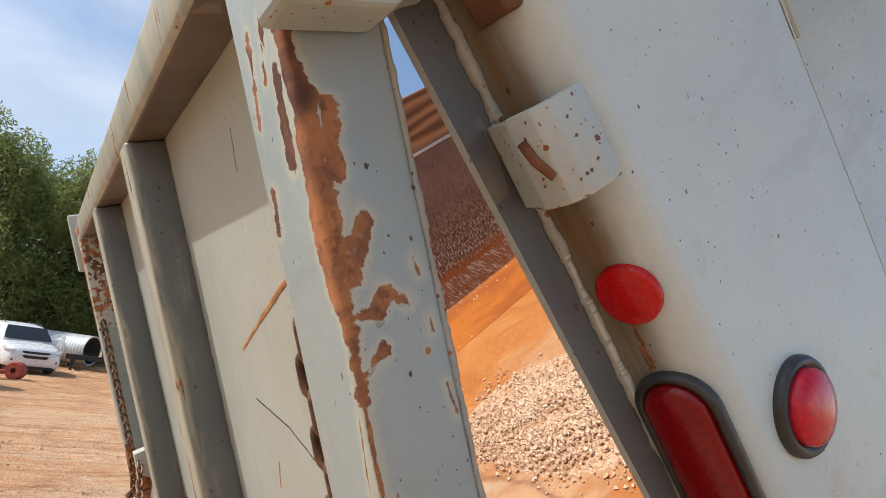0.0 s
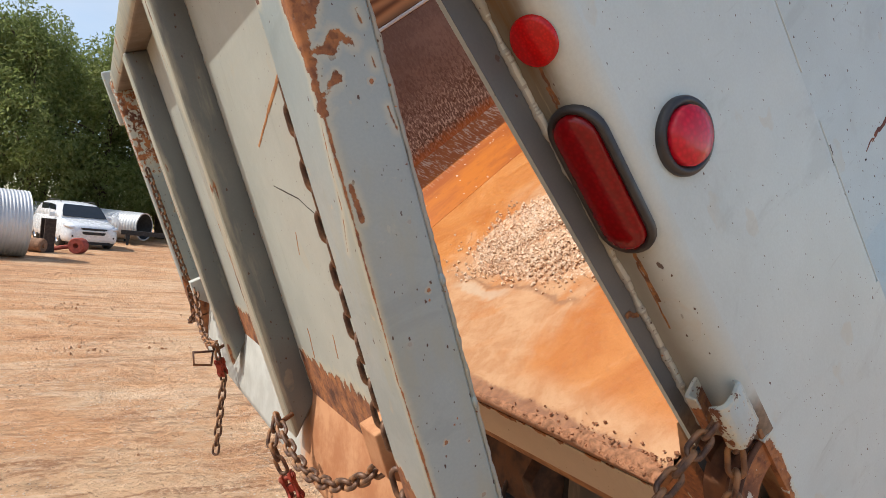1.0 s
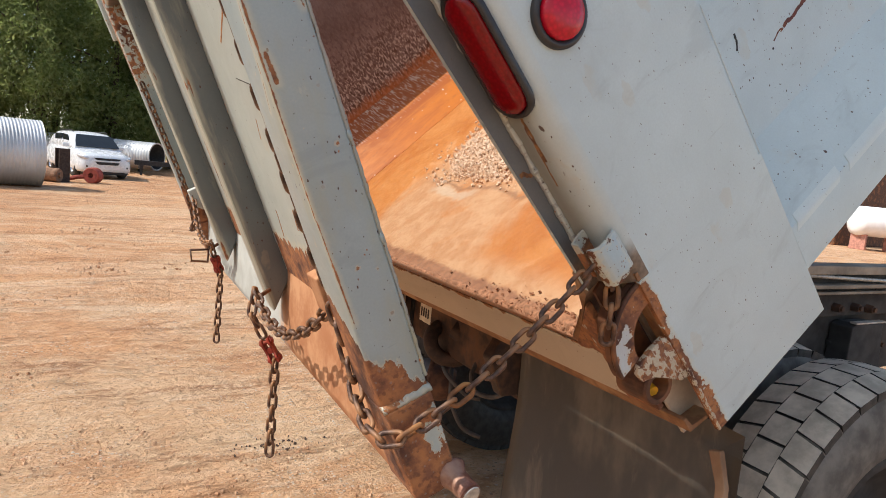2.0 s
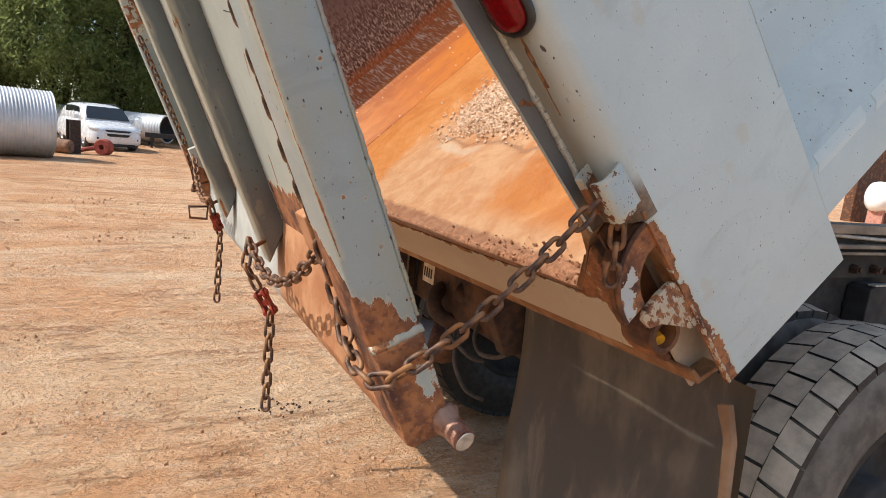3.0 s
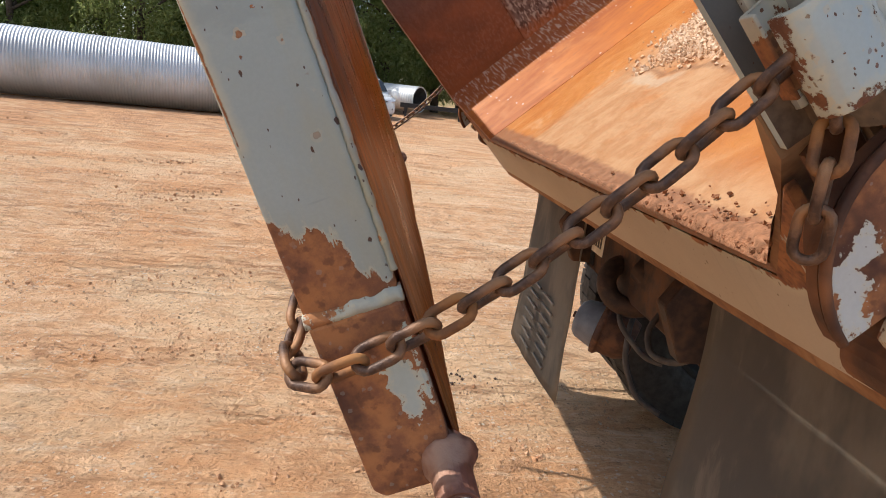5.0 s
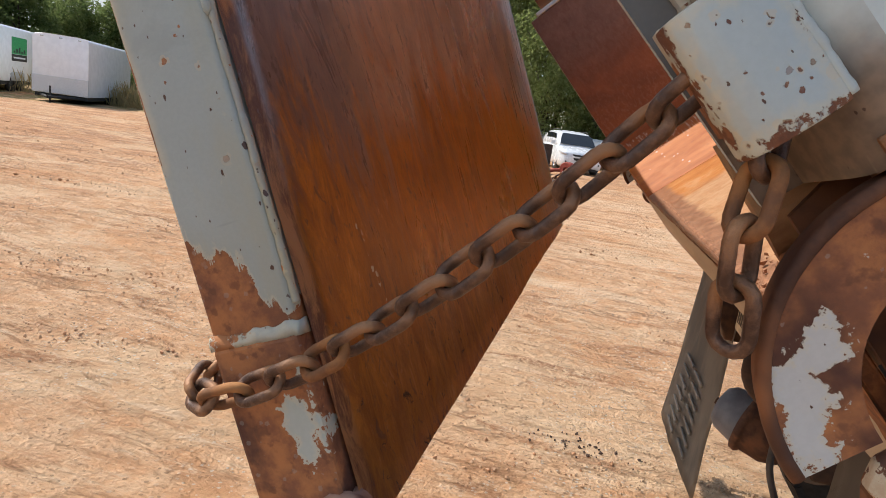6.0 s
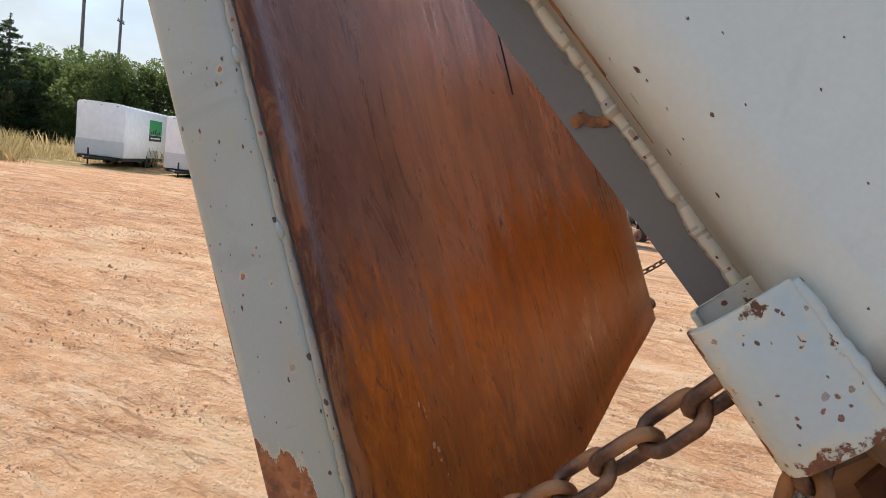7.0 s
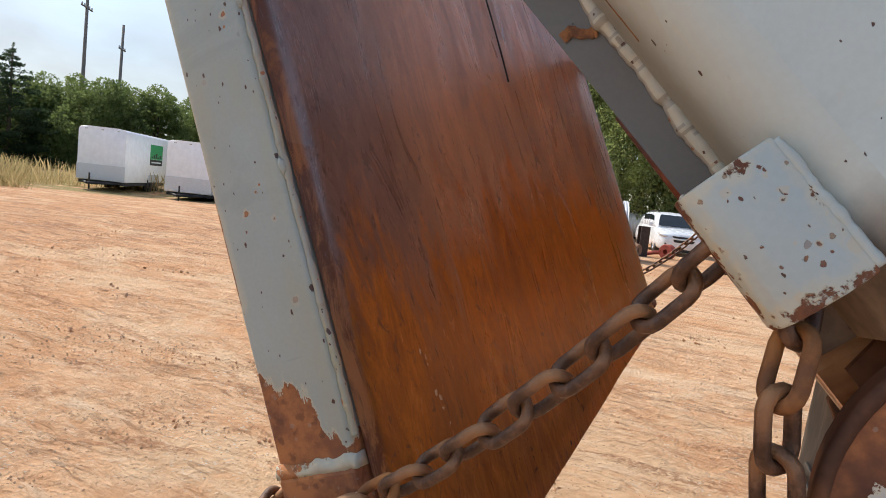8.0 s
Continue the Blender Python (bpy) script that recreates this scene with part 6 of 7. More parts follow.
# bed hinge arms
for yy in (1.00, 1.82):
    bm = bmesh.new()
    prism(bm, [(1.40, 0.93), (1.46, 0.80), (1.62, 0.80), (1.66, 0.98), (1.50, 1.10)], yy, yy + 0.05, "y", 0.006)
    cpart("hinge_bracket", bm, M_RUST_SHADED)


# mud flaps
def flap_x(x, y, z, ya, yb, z0, z1, seed):
    s = (z1 - z) / (z1 - z0)
    return x + 0.018 * math.sin(3.1 * (y - ya) / (yb - ya) + seed) * s + 0.010 * noise.noise(Vector((y * 6, z * 4, seed))) - 0.015 * s * s


def flap(x, ya, yb, z0, z1, corner, seed, label):
    bm = bmesh.new()
    n, m = 14, 16
    g = []
    for i in range(n + 1):
        row = []
        for j in range(m + 1):
            y, z = ya + (yb - ya) * i / n, z1 + (z0 - z1) * j / m
            s = j / m
            flare = corner * s * (1 - s) * 0.25
            row.append(bm.verts.new((flap_x(x, y, z, ya, yb, z0, z1, seed), y + flare * (1 - i / n), z)))
        g.append(row)
    for i in range(n):
        for j in range(m):
            bm.faces.new((g[i][j], g[i + 1][j], g[i + 1][j + 1], g[i][j + 1]))
    bmesh.ops.solidify(bm, geom=bm.faces[:], thickness=0.009)
    return cpart("mud_flap", bm, M_FLAP, None, label, True)


def make_flap():
    k = Mat("mud_flap_rubber", 0.55, 0, 0.4)
    big = k.noise(4.0, 5, 0.6, k.coord((1, 1, 0.5)))
    col = k.mix(k.ramp(big, 0.42, 0.62), (0.150, 0.136, 0.120), (0.31, 0.265, 0.210))
    col = k.mix(k.math("MULTIPLY", k.ramp(k.noise(9.0, 6, 0.65, k.coord((1, 1, 0.3), rot=(0.4, 0, 0)), 0.6), 0.54, 0.68), 0.5), col, (0.38, 0.32, 0.25))
    return k.put(col, k.ramp(big, 0.3, 0.7, 0.42, 0.8), big, 0.25, 0.01)


M_FLAP = make_flap()
flap(1.450, 0.175, 0.905, 0.24, 1.040, -0.1, 1.0, "dusty black rubber mud flap, scuffed")
flap(1.478, 1.80, 2.48, 0.25, 0.985, 0.0, 2.2, "dusty black rubber mud flap, scuffed")
# separate strip for the near flap's own bent, clay-dusted edge
bm = bmesh.new()
prism(bm, [(0.205, 1.00), (0.232, 0.99), (0.200, 0.93), (0.190, 0.80), (0.186, 0.60), (0.172, 0.60), (0.174, 0.80), (0.182, 0.93)], 1.424, 1.440, "x", 0.003)
cpart("flap_stay", bm, M_RUSTDUST := rust("clay_edge_dust", (0.22, 0.125, 0.07), (0.30, 0.18, 0.105), (0.36, 0.24, 0.15), 12.0, 0.9, 0.05), None, "clay-dusted bent edge of the mud flap")
# embossed bars on the far flap, worn past reading
for i in range(2):
    for j in range(7):
        bm = bmesh.new()
        z = 0.58 - 0.045 * j
        yc = 1.96 + 0.19 * i
        fx = flap_x(1.478, yc + 0.07, z, 1.80, 2.48, 0.25, 0.985, 2.2)
        box(bm, fx - 0.0120, fx - 0.004, yc, yc + 0.15, z, z + 0.010, 0.002)
        cpart("worn_bar", bm, M_FLAP)

# brake chamber with hoses
bm = bmesh.new()
A, B = (1.450, 1.66, 0.660), (1.700, 1.505, 0.600)
lathe(bm, [(0.0, 0.0), (0.030, 0.0), (0.052, 0.006), (0.066, 0.022), (0.078, 0.075), (0.080, 0.082)], A, B, 30)
chamber = cpart("brake_chamber", bm, plain("chamber_cap", (0.12, 0.13, 0.15), 0.5, 0, 0.25, 14, 0.15), None, "blue-black brake chamber with a rusty base", True)
bm = bmesh.new()
lathe(bm, [(0.080, 0.080), (0.091, 0.083), (0.093, 0.096), (0.088, 0.102), (0.082, 0.106), (0.080, 0.16), (0.060, 0.20), (0.0, 0.20)], A, B, 30)
part("chamber_base", bm, M_RUST, chamber, smooth=True).matrix_parent_inverse = Matrix()
bm = bmesh.new()
lathe(bm, [(0.0, 0.0), (0.011, 0.0), (0.011, 0.014), (0.0, 0.014)], (1.442, 1.665, 0.662), (1.467, 1.65, 0.656), 10)
part("vent_plug", bm, M_RUST, chamber)
for k, pts in enumerate(([(1.60, 1.55, 0.74), (1.55, 1.47, 0.70), (1.54, 1.44, 0.60), (1.58, 1.40, 0.50), (1.66, 1.35, 0.47)],
                         [(1.60, 1.58, 0.76), (1.52, 1.50, 0.74), (1.50, 1.42, 0.72), (1.55, 1.34, 0.66), (1.60, 1.30, 0.66)],
                         [(1.58, 1.30, 0.86), (1.50, 1.26, 0.78), (1.48, 1.18, 0.74), (1.50, 1.08, 0.76), (1.56, 1.02, 0.84)])):
    bm = bmesh.new()
    fine = []
    for a, b in zip(pts, pts[1:]):
        fine += [Vector(a).lerp(Vector(b), i / 5) for i in range(5)]
    for _ in range(3):
        fine = [fine[0]] + [(p + q * 2 + r) / 4 for p, q, r in zip(fine, fine[1:], fine[2:])] + [fine[-1]]
    tube(bm, fine, 0.0085, 8)
    cpart("air_hose", bm, plain("hose_%d" % k, (0.07, 0.055, 0.045), 0.8, 0, 0.25), None, smooth=True)
# pintle hook and cast arm
bm = bmesh.new()
arc = [(1.535 + 0.058 * math.cos(radians(a)), 1.60 - 0.0006 * (a - 60), 0.815 + 0.052 * math.sin(radians(a))) for a in range(60, 330, 15)]
tube(bm, arc, 0.030, 12)
cpart("tow_hook", bm, M_RUST_SHADED, None, "rusty tow hook", True)
bm = bmesh.new()
tube(bm, [(1.55, 1.46, 0.90), (1.62, 1.35, 0.84), (1.72, 1.22, 0.80), (1.80, 1.10, 0.80)], 0.05, 12)
cpart("spring_hanger", bm, M_RUST_SHADED, None, smooth=True)
# plate with worn figures, shown as bars
bm = bmesh.new()
prism(bm, [(1.400, 0.925), (1.400, 1.005), (1.402, 1.008), (1.404, 1.005), (1.404, 0.925)], 1.415, 1.50, "y", 0.001)
plate = cpart("tag_plate", bm, plain("cream_plate", (0.62, 0.55, 0.42), 0.6), None, "bent cream tag plate")
for i in range(4):
    bm = bmesh.new()
    box(bm, 1.3985, 1.3995, 1.425 + 0.018 * i, 1.435 + 0.018 * i, 0.945, 0.98)
    part("figure_bar", bm, M_BLACK, plate)
bm = bmesh.new()
cyl(bm, (1.42, 1.455, 1.0), (1.46, 1.455, 1.03), 0.006)
part("plate_stay", bm, M_RUST, plate)

# ---- gravel, pebbles ----
rng = random.Random(21)
pl = []


def heap_h(u, y):
    front = 1 / (1 + math.exp(-(u - 2.14 - 0.05 * noise.noise(Vector((y * 6, 1, 1)))) * 40))
    return 0.050 * front * math.exp(-(((u - 2.38) / 0.26) ** 2 + ((y - 1.38) / 0.27) ** 2))


for _ in range(10500):
    u, y = rng.gauss(2.34, 0.15), rng.gauss(1.38, 0.17)
    if noise.noise(Vector((u * 7, y * 7, 4))) < rng.uniform(-0.5, 0.1) or u < 2.08 + 0.05 * noise.noise(Vector((y * 9, 2, 3))):
        continue
    pl.append(((u, y, FLOOR_V + heap_h(u, y) + 0.001), rng.choice((0.0015, 0.002, 0.002, 0.002, 0.0025, 0.0025, 0.003, 0.003, 0.004, 0.005, 0.007, 0.009))))
crumbs = []
for _ in range(260):
    y = abs(rng.gauss(0, 0.20)) + 0.40
    u = 1.692 + abs(rng.gauss(0, 0.025))
    crumbs.append(((u, y, FLOOR_V + max(0, 0.433 - y) * 1.15 + 0.005), rng.choice((0.002, 0.003, 0.004, 0.006))))
def make_heap():
    """Peach-coloured stone dust, thinning into the floor's clay."""
    k = Mat("stone_dust", 0.9, 0, 0.2)
    n1, n2 = k.noise(70.0, 5, 0.7), k.noise(9.0, 5, 0.65)
    col = k.mix(k.ramp(n1, 0.38, 0.62), (0.38, 0.205, 0.105), (0.58, 0.40, 0.27))
    col = k.mix(k.math("MULTIPLY", k.ramp(n2, 0.5, 0.66), 0.5), col, (0.40, 0.19, 0.085))
    col = k.mix(specks(k, 110.0, 0.4, 0.34), col, (0.66, 0.52, 0.40))
    return k.put(col, None, n1, 0.6, 0.006)


M_HEAP = make_heap()
bm = bmesh.new()
n = 40
g = [[bm.verts.new((1.9 + 1.5 * i / n, 0.7 + 1.4 * j / n, FLOOR_V - 0.006 + heap_h(1.9 + 1.5 * i / n, 0.7 + 1.4 * j / n) * (0.9 + 0.25 * noise.noise(Vector((i * 0.5, j * 0.5, 2)))))) for j in range(n + 1)] for i in range(n + 1)]
for i in range(n):
    for j in range(n):
        bm.faces.new((g[i][j], g[i + 1][j], g[i + 1][j + 1], g[i][j + 1]))
heap = part("gravel_heap", bm, M_HEAP, None, smooth=True)
heap.matrix_world = BED
tagged(heap, "low heap of clay and crushed stone on the bed floor", "gravel heap", kind="stuff")
rock_stuff("gravel", "crushed limestone lying on the raised bed floor", pl, M_GRAVEL, 4, BED)
rock_stuff("dirt_crumbs", "red-brown crumbs of dirt on the bed lip", crumbs, M_DIRT, 14, BED)

pl = []
rng = random.Random(22)
for _ in range(30000):
    d = 0.7 + 11.0 * rng.random() ** 1.6
    a = radians(rng.uniform(60, 185))
    x, y = 0.9 + d * math.cos(a), 0.4 + d * math.sin(a)
    if noise.noise(Vector((x * 0.9, y * 0.9, 7))) < -0.1 + 0.25 * rng.random():
        continue
    pl.append(((x, y, ground_z(x, y) + 0.002), rng.choice((0.0016, 0.002, 0.0025, 0.003, 0.0035, 0.0045, 0.007)) * (1.4 if d > 4 else 1)))
rock_stuff("pebbles", "small stones scattered on the clay yard", pl, M_PEBBLE, 5)
M_CLOD = plain("dark_clods", (0.075, 0.045, 0.03), 0.95, 0, 0.3, 60, 0.5)
pl = [((1.14 + rng.gauss(0, 0.12), 2.46 + rng.gauss(0, 0.05), 0.006), rng.choice((0.005, 0.007, 0.010))) for _ in range(44)]
rock_stuff("dark_clods", "dark clods of earth on the yard", pl, M_CLOD, 6)

# crumbled ridges of clay between the wheel tracks
M_CLUMP = stone_mat("clay_crumbs", (0.62, 0.40, 0.25), (0.46, 0.235, 0.125), (0.40, 0.20, 0.10))
rng = random.Random(23)
pl = []
for _ in range(24000):
    d = 1.2 + 15.0 * rng.random() ** 1.4
    a = radians(rng.uniform(60, 190))
    x, y = 0.9 + d * math.cos(a), 0.4 + d * math.sin(a)
    q = Vector((x * 0.35 + y * 0.13, y * 1.5 - x * 0.6, 0.0))
    if noise.noise(q * 1.3) < 0.16 + 0.2 * rng.random():
        continue
    pl.append(((x, y, ground_z(x, y) + 0.003), rng.choice((0.003, 0.004, 0.005, 0.007, 0.010, 0.014)) * (1.6 if d > 5 else 0.9)))
rock_stuff("clay_crumbs", "crumbled clay pushed up between wheel tracks", pl, M_CLUMP, 8)

# ---- background ----
M_WHITE = plain("white_paint", (0.84, 0.85, 0.86), 0.35, 0, 0.05, 4, 0.02)
M_VANWHITE = plain("silver_white_car_paint", (0.66, 0.68, 0.70), 0.25, 0.1, 0.04, 4, 0.01)
M_GLASS = plain("dark_car_glass", (0.02, 0.025, 0.03), 0.06, 0, 0.1, 3, 0.0)
M_LAMP = plain("clear_lamp_plastic", (0.62, 0.64, 0.66), 0.12, 0.2, 0.08, 8, 0.0)
M_CHROME = plain("chrome", (0.6, 0.6, 0.62), 0.2, 0.9, 0.05, 8, 0.0)
M_DIAMOND = plain("aluminium_plate", (0.55, 0.57, 0.60), 0.4, 0.5, 0.1, 30, 0.03)


def corrugated_pipe(name, label, a, b, r, ridges, depth, material, seg=48, wall=0.06, closed=False):
    """A ribbed steel culvert, open at the near end and, unless closed, at the far one; closed adds an unseen cap
    against light.
    """
    a, b = Vector(a), Vector(b)
    L = (b - a).length
    prof = []
    n = ridges * 6
    for i in range(n + 1):
        prof.append((r - depth / 2 + depth / 2 * math.cos(2 * math.pi * i / 6), L * i / n))
    if closed:
        prof += [(0.0, L), (0.0, L - 0.05), (r - wall, L - 0.05)]
    else:
        prof.append((r - wall, L))
    prof += [(r - wall, 0.0), (r, 0.0)]
    bm = bmesh.new()
    lathe(bm, prof, a, b, seg)
    ob = part(name, bm, material, None)
    axis = (b - a).normalized()
    if closed:
        ob.data.materials.append(M_PIPE_SHADE)
    for p in ob.data.polygons:
        p.use_smooth = True
        q = p.center - a
        if closed and (q - axis * q.dot(axis)).length < r - wall * 0.8:
            p.material_index = 1
    return tagged(ob, label, "pipe")


# Near-black for the inside faces, painting the darkness deep in the pipe
M_PIPE_SHADE = plain("pipe_inside_shade", (0.018, 0.017, 0.016), 0.8, 0, 0.3, 8, 0.2)


def make_galv():
    k = Mat("culvert_steel", 0.5, 0.3, 0.5)
    n = k.noise(1.3, 5, 0.6, k.coord((1, 1, 1)))
    f = k.noise(18.0, 4, 0.6)
    col = k.mix(k.ramp(n, 0.35, 0.65), (0.56, 0.58, 0.60), (0.44, 0.455, 0.46))
    low = k.ramp(k.math("ADD", k.axis(2), k.math("MULTIPLY", n, 0.5)), 0.80, 0.35)
    col = k.mix(k.math("MULTIPLY", low, 0.6), col, (0.36, 0.28, 0.21))
    return k.put(col, k.ramp(f, 0.3, 0.7, 0.4, 0.6), f, 0.05, 0.01)


M_CULVERT = make_galv()
corrugated_pipe("culvert_pipe", "large ribbed galvanised culvert pipe lying on the yard", (-1.22, 18.82, 0.865), (-12.15, 16.0, 0.865), 0.86, 150, 0.016, M_CULVERT)
corrugated_pipe("culvert_pipe", "ribbed galvanised culvert pipe with a dark open end", (2.28, 29.75, 0.78), (-4.2, 34.6, 0.78), 0.62, 60, 0.02, M_CULVERT, 36, closed=True)
bm = bmesh.new()
box(bm, 1.35, 4.6, 28.75, 28.9, 0.40, 0.60, 0.01)
box(bm, 1.55, 1.70, 28.76, 31.3, 0.22, 0.399, 0.01)
box(bm, 4.1, 4.2, 28.75, 28.85, -0.1, 0.42, 0.01)
box(bm, 1.57, 1.67, 28.78, 28.88, -0.1, 0.42, 0.01)
box(bm, 1.57, 1.67, 31.1, 31.2, -0.1, 0.23, 0.01)
tagged(part("trailer_frame", bm, M_FRAME), "black steel trailer frame under the far pipe", "trailer frame")
bm = bmesh.new()
box(bm, 4.5, 5.0, 29.5, 30.0, -0.1, 0.35, 0.02)
tagged(part("white_bin", bm, M_WHITE), "small white bin standing by the trailer frame", "bin")

# parked car
VAN = pose(0.35, 24.1, -0.025, 0, 0, 18) @ Matrix.Diagonal((0.94, 0.94, 0.94, 1))


def build_van():
    t = thing("parked_car", "white sport utility car parked facing the yard", "car", VAN)
    # local: y back from the front bumper, x across, z up
    def shell(stations, nm, mat, tumble=1.0):
        """Lofted rounded sections (y, half width at the sill, z low, z high, half width at the shoulder)."""
        bm = bmesh.new()
        rings = []
        for y, hw, z0, z1, top in stations:
            h = z1 - z0
            half = [(hw * 0.90, z0), (hw * 0.97, z0 + 0.10 * h), (hw, z0 + 0.35 * h), (hw + (top - hw) * 0.35 * tumble, z0 + 0.68 * h), (top, z1 - 0.11 * h), (top * 0.94, z1 - 0.035 * h), (top * 0.80, z1), (top * 0.45, z1 + 0.018), (0.0, z1 + 0.026)]
            ring = [(-x, z) for x, z in half] + [(x, z) for x, z in half[-2::-1]]
            rings.append([bm.verts.new((x, y, z)) for x, z in ring])
        for A, B in zip(rings, rings[1:]):
            for i in range(len(A)):
                j = (i + 1) % len(A)
                bm.faces.new((A[i], A[j], B[j], B[i]))
        bm.faces.new(rings[0])
        bm.faces.new(rings[-1])
        return smooth_by_angle(part(nm, bm, mat, t), 60)
    shell([(-0.02, 0.58, 0.36, 0.70, 0.50), (0.02, 0.72, 0.28, 0.80, 0.64), (0.10, 0.82, 0.24, 0.87, 0.74), (0.26, 0.90, 0.23, 0.925, 0.83), (0.55, 0.93, 0.23, 0.975, 0.87), (0.95, 0.94, 0.24, 1.03, 0.89), (1.25, 0.94, 0.25, 1.07, 0.90), (3.4, 0.95, 0.25, 1.09, 0.91), (4.3, 0.93, 0.27, 1.08, 0.88), (4.62, 0.88, 0.34, 1.02, 0.82), (4.72, 0.78, 0.42, 0.94, 0.72)], "body", M_VANWHITE)
    shell([(1.08, 0.86, 1.00, 1.05, 0.80), (1.40, 0.85, 1.00, 1.33, 0.74), (1.72, 0.84, 1.00, 1.58, 0.68), (1.95, 0.84, 1.00, 1.645, 0.67), (2.5, 0.84, 1.00, 1.68, 0.67), (3.6, 0.84, 1.00, 1.66, 0.66), (4.15, 0.82, 1.00, 1.60, 0.64), (4.45, 0.80, 1.00, 1.34, 0.66), (4.62, 0.78, 1.00, 1.08, 0.68)], "cabin", M_VANWHITE)
    bm = bmesh.new()
    prism(bm, [(-0.76, 0), (0.76, 0), (0.72, 0.30), (0.62, 0.66), (0.58, 0.69), (-0.58, 0.69), (-0.62, 0.66), (-0.72, 0.30)], 0.0, 0.012, "z")
    ws = part("windscreen", bm, M_GLASS, t, "dark windscreen", False)
    ws.matrix_basis = pose(0, 1.085, 1.130, 40.0, 0, 0)
    for s in (-1, 1):
        bm = bmesh.new()
        prism(bm, [(1.62, 1.12), (1.92, 1.52), (2.55, 1.56), (2.55, 1.12)], s * 0.795, s * 0.815, "y")
        for v in bm.verts:
            v.co = Vector((v.co.y, v.co.x, v.co.z))
        w = part("side_window", bm, M_GLASS, t)
        bm = bmesh.new()
        prism(bm, [(2.62, 1.12), (2.62, 1.56), (3.5, 1.55), (3.62, 1.12)], s * 0.795, s * 0.815, "y")
        for v in bm.verts:
            v.co = Vector((v.co.y, v.co.x, v.co.z))
        part("side_window", bm, M_GLASS, t)
        bm = bmesh.new()
        box(bm, s * 0.98 - 0.10, s * 0.98 + 0.10, 1.50, 1.62, 1.06, 1.22, 0.03)
        part("wing_mirror", bm, M_VANWHITE, t)
        bm = bmesh.new()
        tube(bm, [(s * 0.60, 2.0, 1.665), (s * 0.60, 2.2, 1.72), (s * 0.60, 3.5, 1.71), (s * 0.60, 3.7, 1.66)], 0.018, 6)
        part("roof_rail", bm, M_FRAME, t)
        bm = bmesh.new()
        tube(bm, [(s * 0.60, 0.075, 0.735), (s * 0.74, 0.085, 0.765), (s * 0.84, 0.20, 0.80), (s * 0.885, 0.36, 0.835)], 0.062, 10)
        part("headlight", bm, M_LAMP, t, "clear headlight", True)
        bm = bmesh.new()
        box(bm, s * 0.64 - 0.08, s * 0.64 + 0.08, 0.005, 0.06, 0.42, 0.49, 0.01)
        part("fog_light", bm, M_GLASS, t)
        for yy in (0.95, 3.75):
            bm = bmesh.new()
            lathe(bm, [(0.20, 0.0), (0.33, 0.0), (0.36, 0.03), (0.36, 0.19), (0.33, 0.22), (0.2, 0.22)], (s * 0.70, yy, 0.36), (s * 0.95, yy, 0.36), 28)
            wh = part("wheel", bm, M_RUBBER, t, smooth=True)
            bm = bmesh.new()
            lathe(bm, [(0.0, 0.20), (0.05, 0.205), (0.20, 0.19), (0.21, 0.215), (0.23, 0.21)], (s * 0.70, yy, 0.36), (s * 0.95, yy, 0.36), 20)
            part("rim", bm, M_CHROME, wh)
    for hw, z0, z1 in ((0.46, 0.70, 0.775), (0.41, 0.535, 0.635)):
        bm = bmesh.new()
        prism(bm, [(-hw, z1), (-hw * 0.90, z0 + 0.02), (-hw * 0.75, z0), (hw * 0.75, z0), (hw * 0.90, z0 + 0.02), (hw, z1)], -0.040, 0.05, "y", 0.006)
        part("grille", bm, M_FRAME, t, "dark grille slot")
    bm = bmesh.new()
    box(bm, -0.46, 0.46, -0.046, 0.04, 0.645, 0.690, 0.010)
    part("grille_bar", bm, M_VANWHITE, t)
    bm = bmesh.new()
    prism(bm, [(-0.84, 0.30), (-0.60, 0.03), (0.60, 0.03), (0.84, 0.30)], 0.17, 0.34, "z", 0.03)
    part("lower_bumper", bm, M_FRAME, t, "dark plastic lower bumper")


build_van()

# odds and ends by the pipe
bm = bmesh.new()
for x0, x1, y0, y1 in ((-0.12, 0.12, -0.10, -0.07), (-0.12, 0.12, 0.07, 0.10), (-0.015, 0.015, -0.07, 0.07)):
    box(bm, x0 * 1.3, x1 * 1.3, y0 * 1.3, y1 * 1.3, 0, 1.02, 0.004)
ob = part("steel_post", bm, M_WOODPOST)
ob.matrix_world = pose(-0.85, 21.35, -0.03, 0, 0, 30)
tagged(ob, "dark rusty steel beam standing on end", "post")
bm = bmesh.new()
lathe(bm, [(0.0, 0.0), (0.19, 0.0), (0.21, 0.03), (0.21, 0.62), (0.19, 0.66), (0.07, 0.66), (0.07, 0.71), (0.0, 0.71)], (-1.49, 21.28, 0.19), (-0.89, 20.98, 0.19), 20)
tagged(part("log_roller", bm, plain("rusty_brown", (0.22, 0.12, 0.07), 0.85, 0, 0.3, 8, 0.4), None, smooth=False), "brown rusty roller lying on the ground", "roller")
M_REDIRON = plain("red_oxide_iron", (0.30, 0.055, 0.035), 0.7, 0.1, 0.3, 8, 0.2)
red = thing("iron_coupling", "red-brown iron coupling lying on the ground", "coupling", Matrix.Translation((-0.17, 21.6, -0.01)))
bm = bmesh.new()
lathe(bm, [(0.08, 0.0), (0.22, 0.0), (0.25, 0.04), (0.25, 0.30), (0.21, 0.37), (0.08, 0.37), (0.08, 0)], (0.06, -0.15, 0.235), (0.25, 0.25, 0.235), 22)
part("drum", bm, M_REDIRON, red)
bm = bmesh.new()
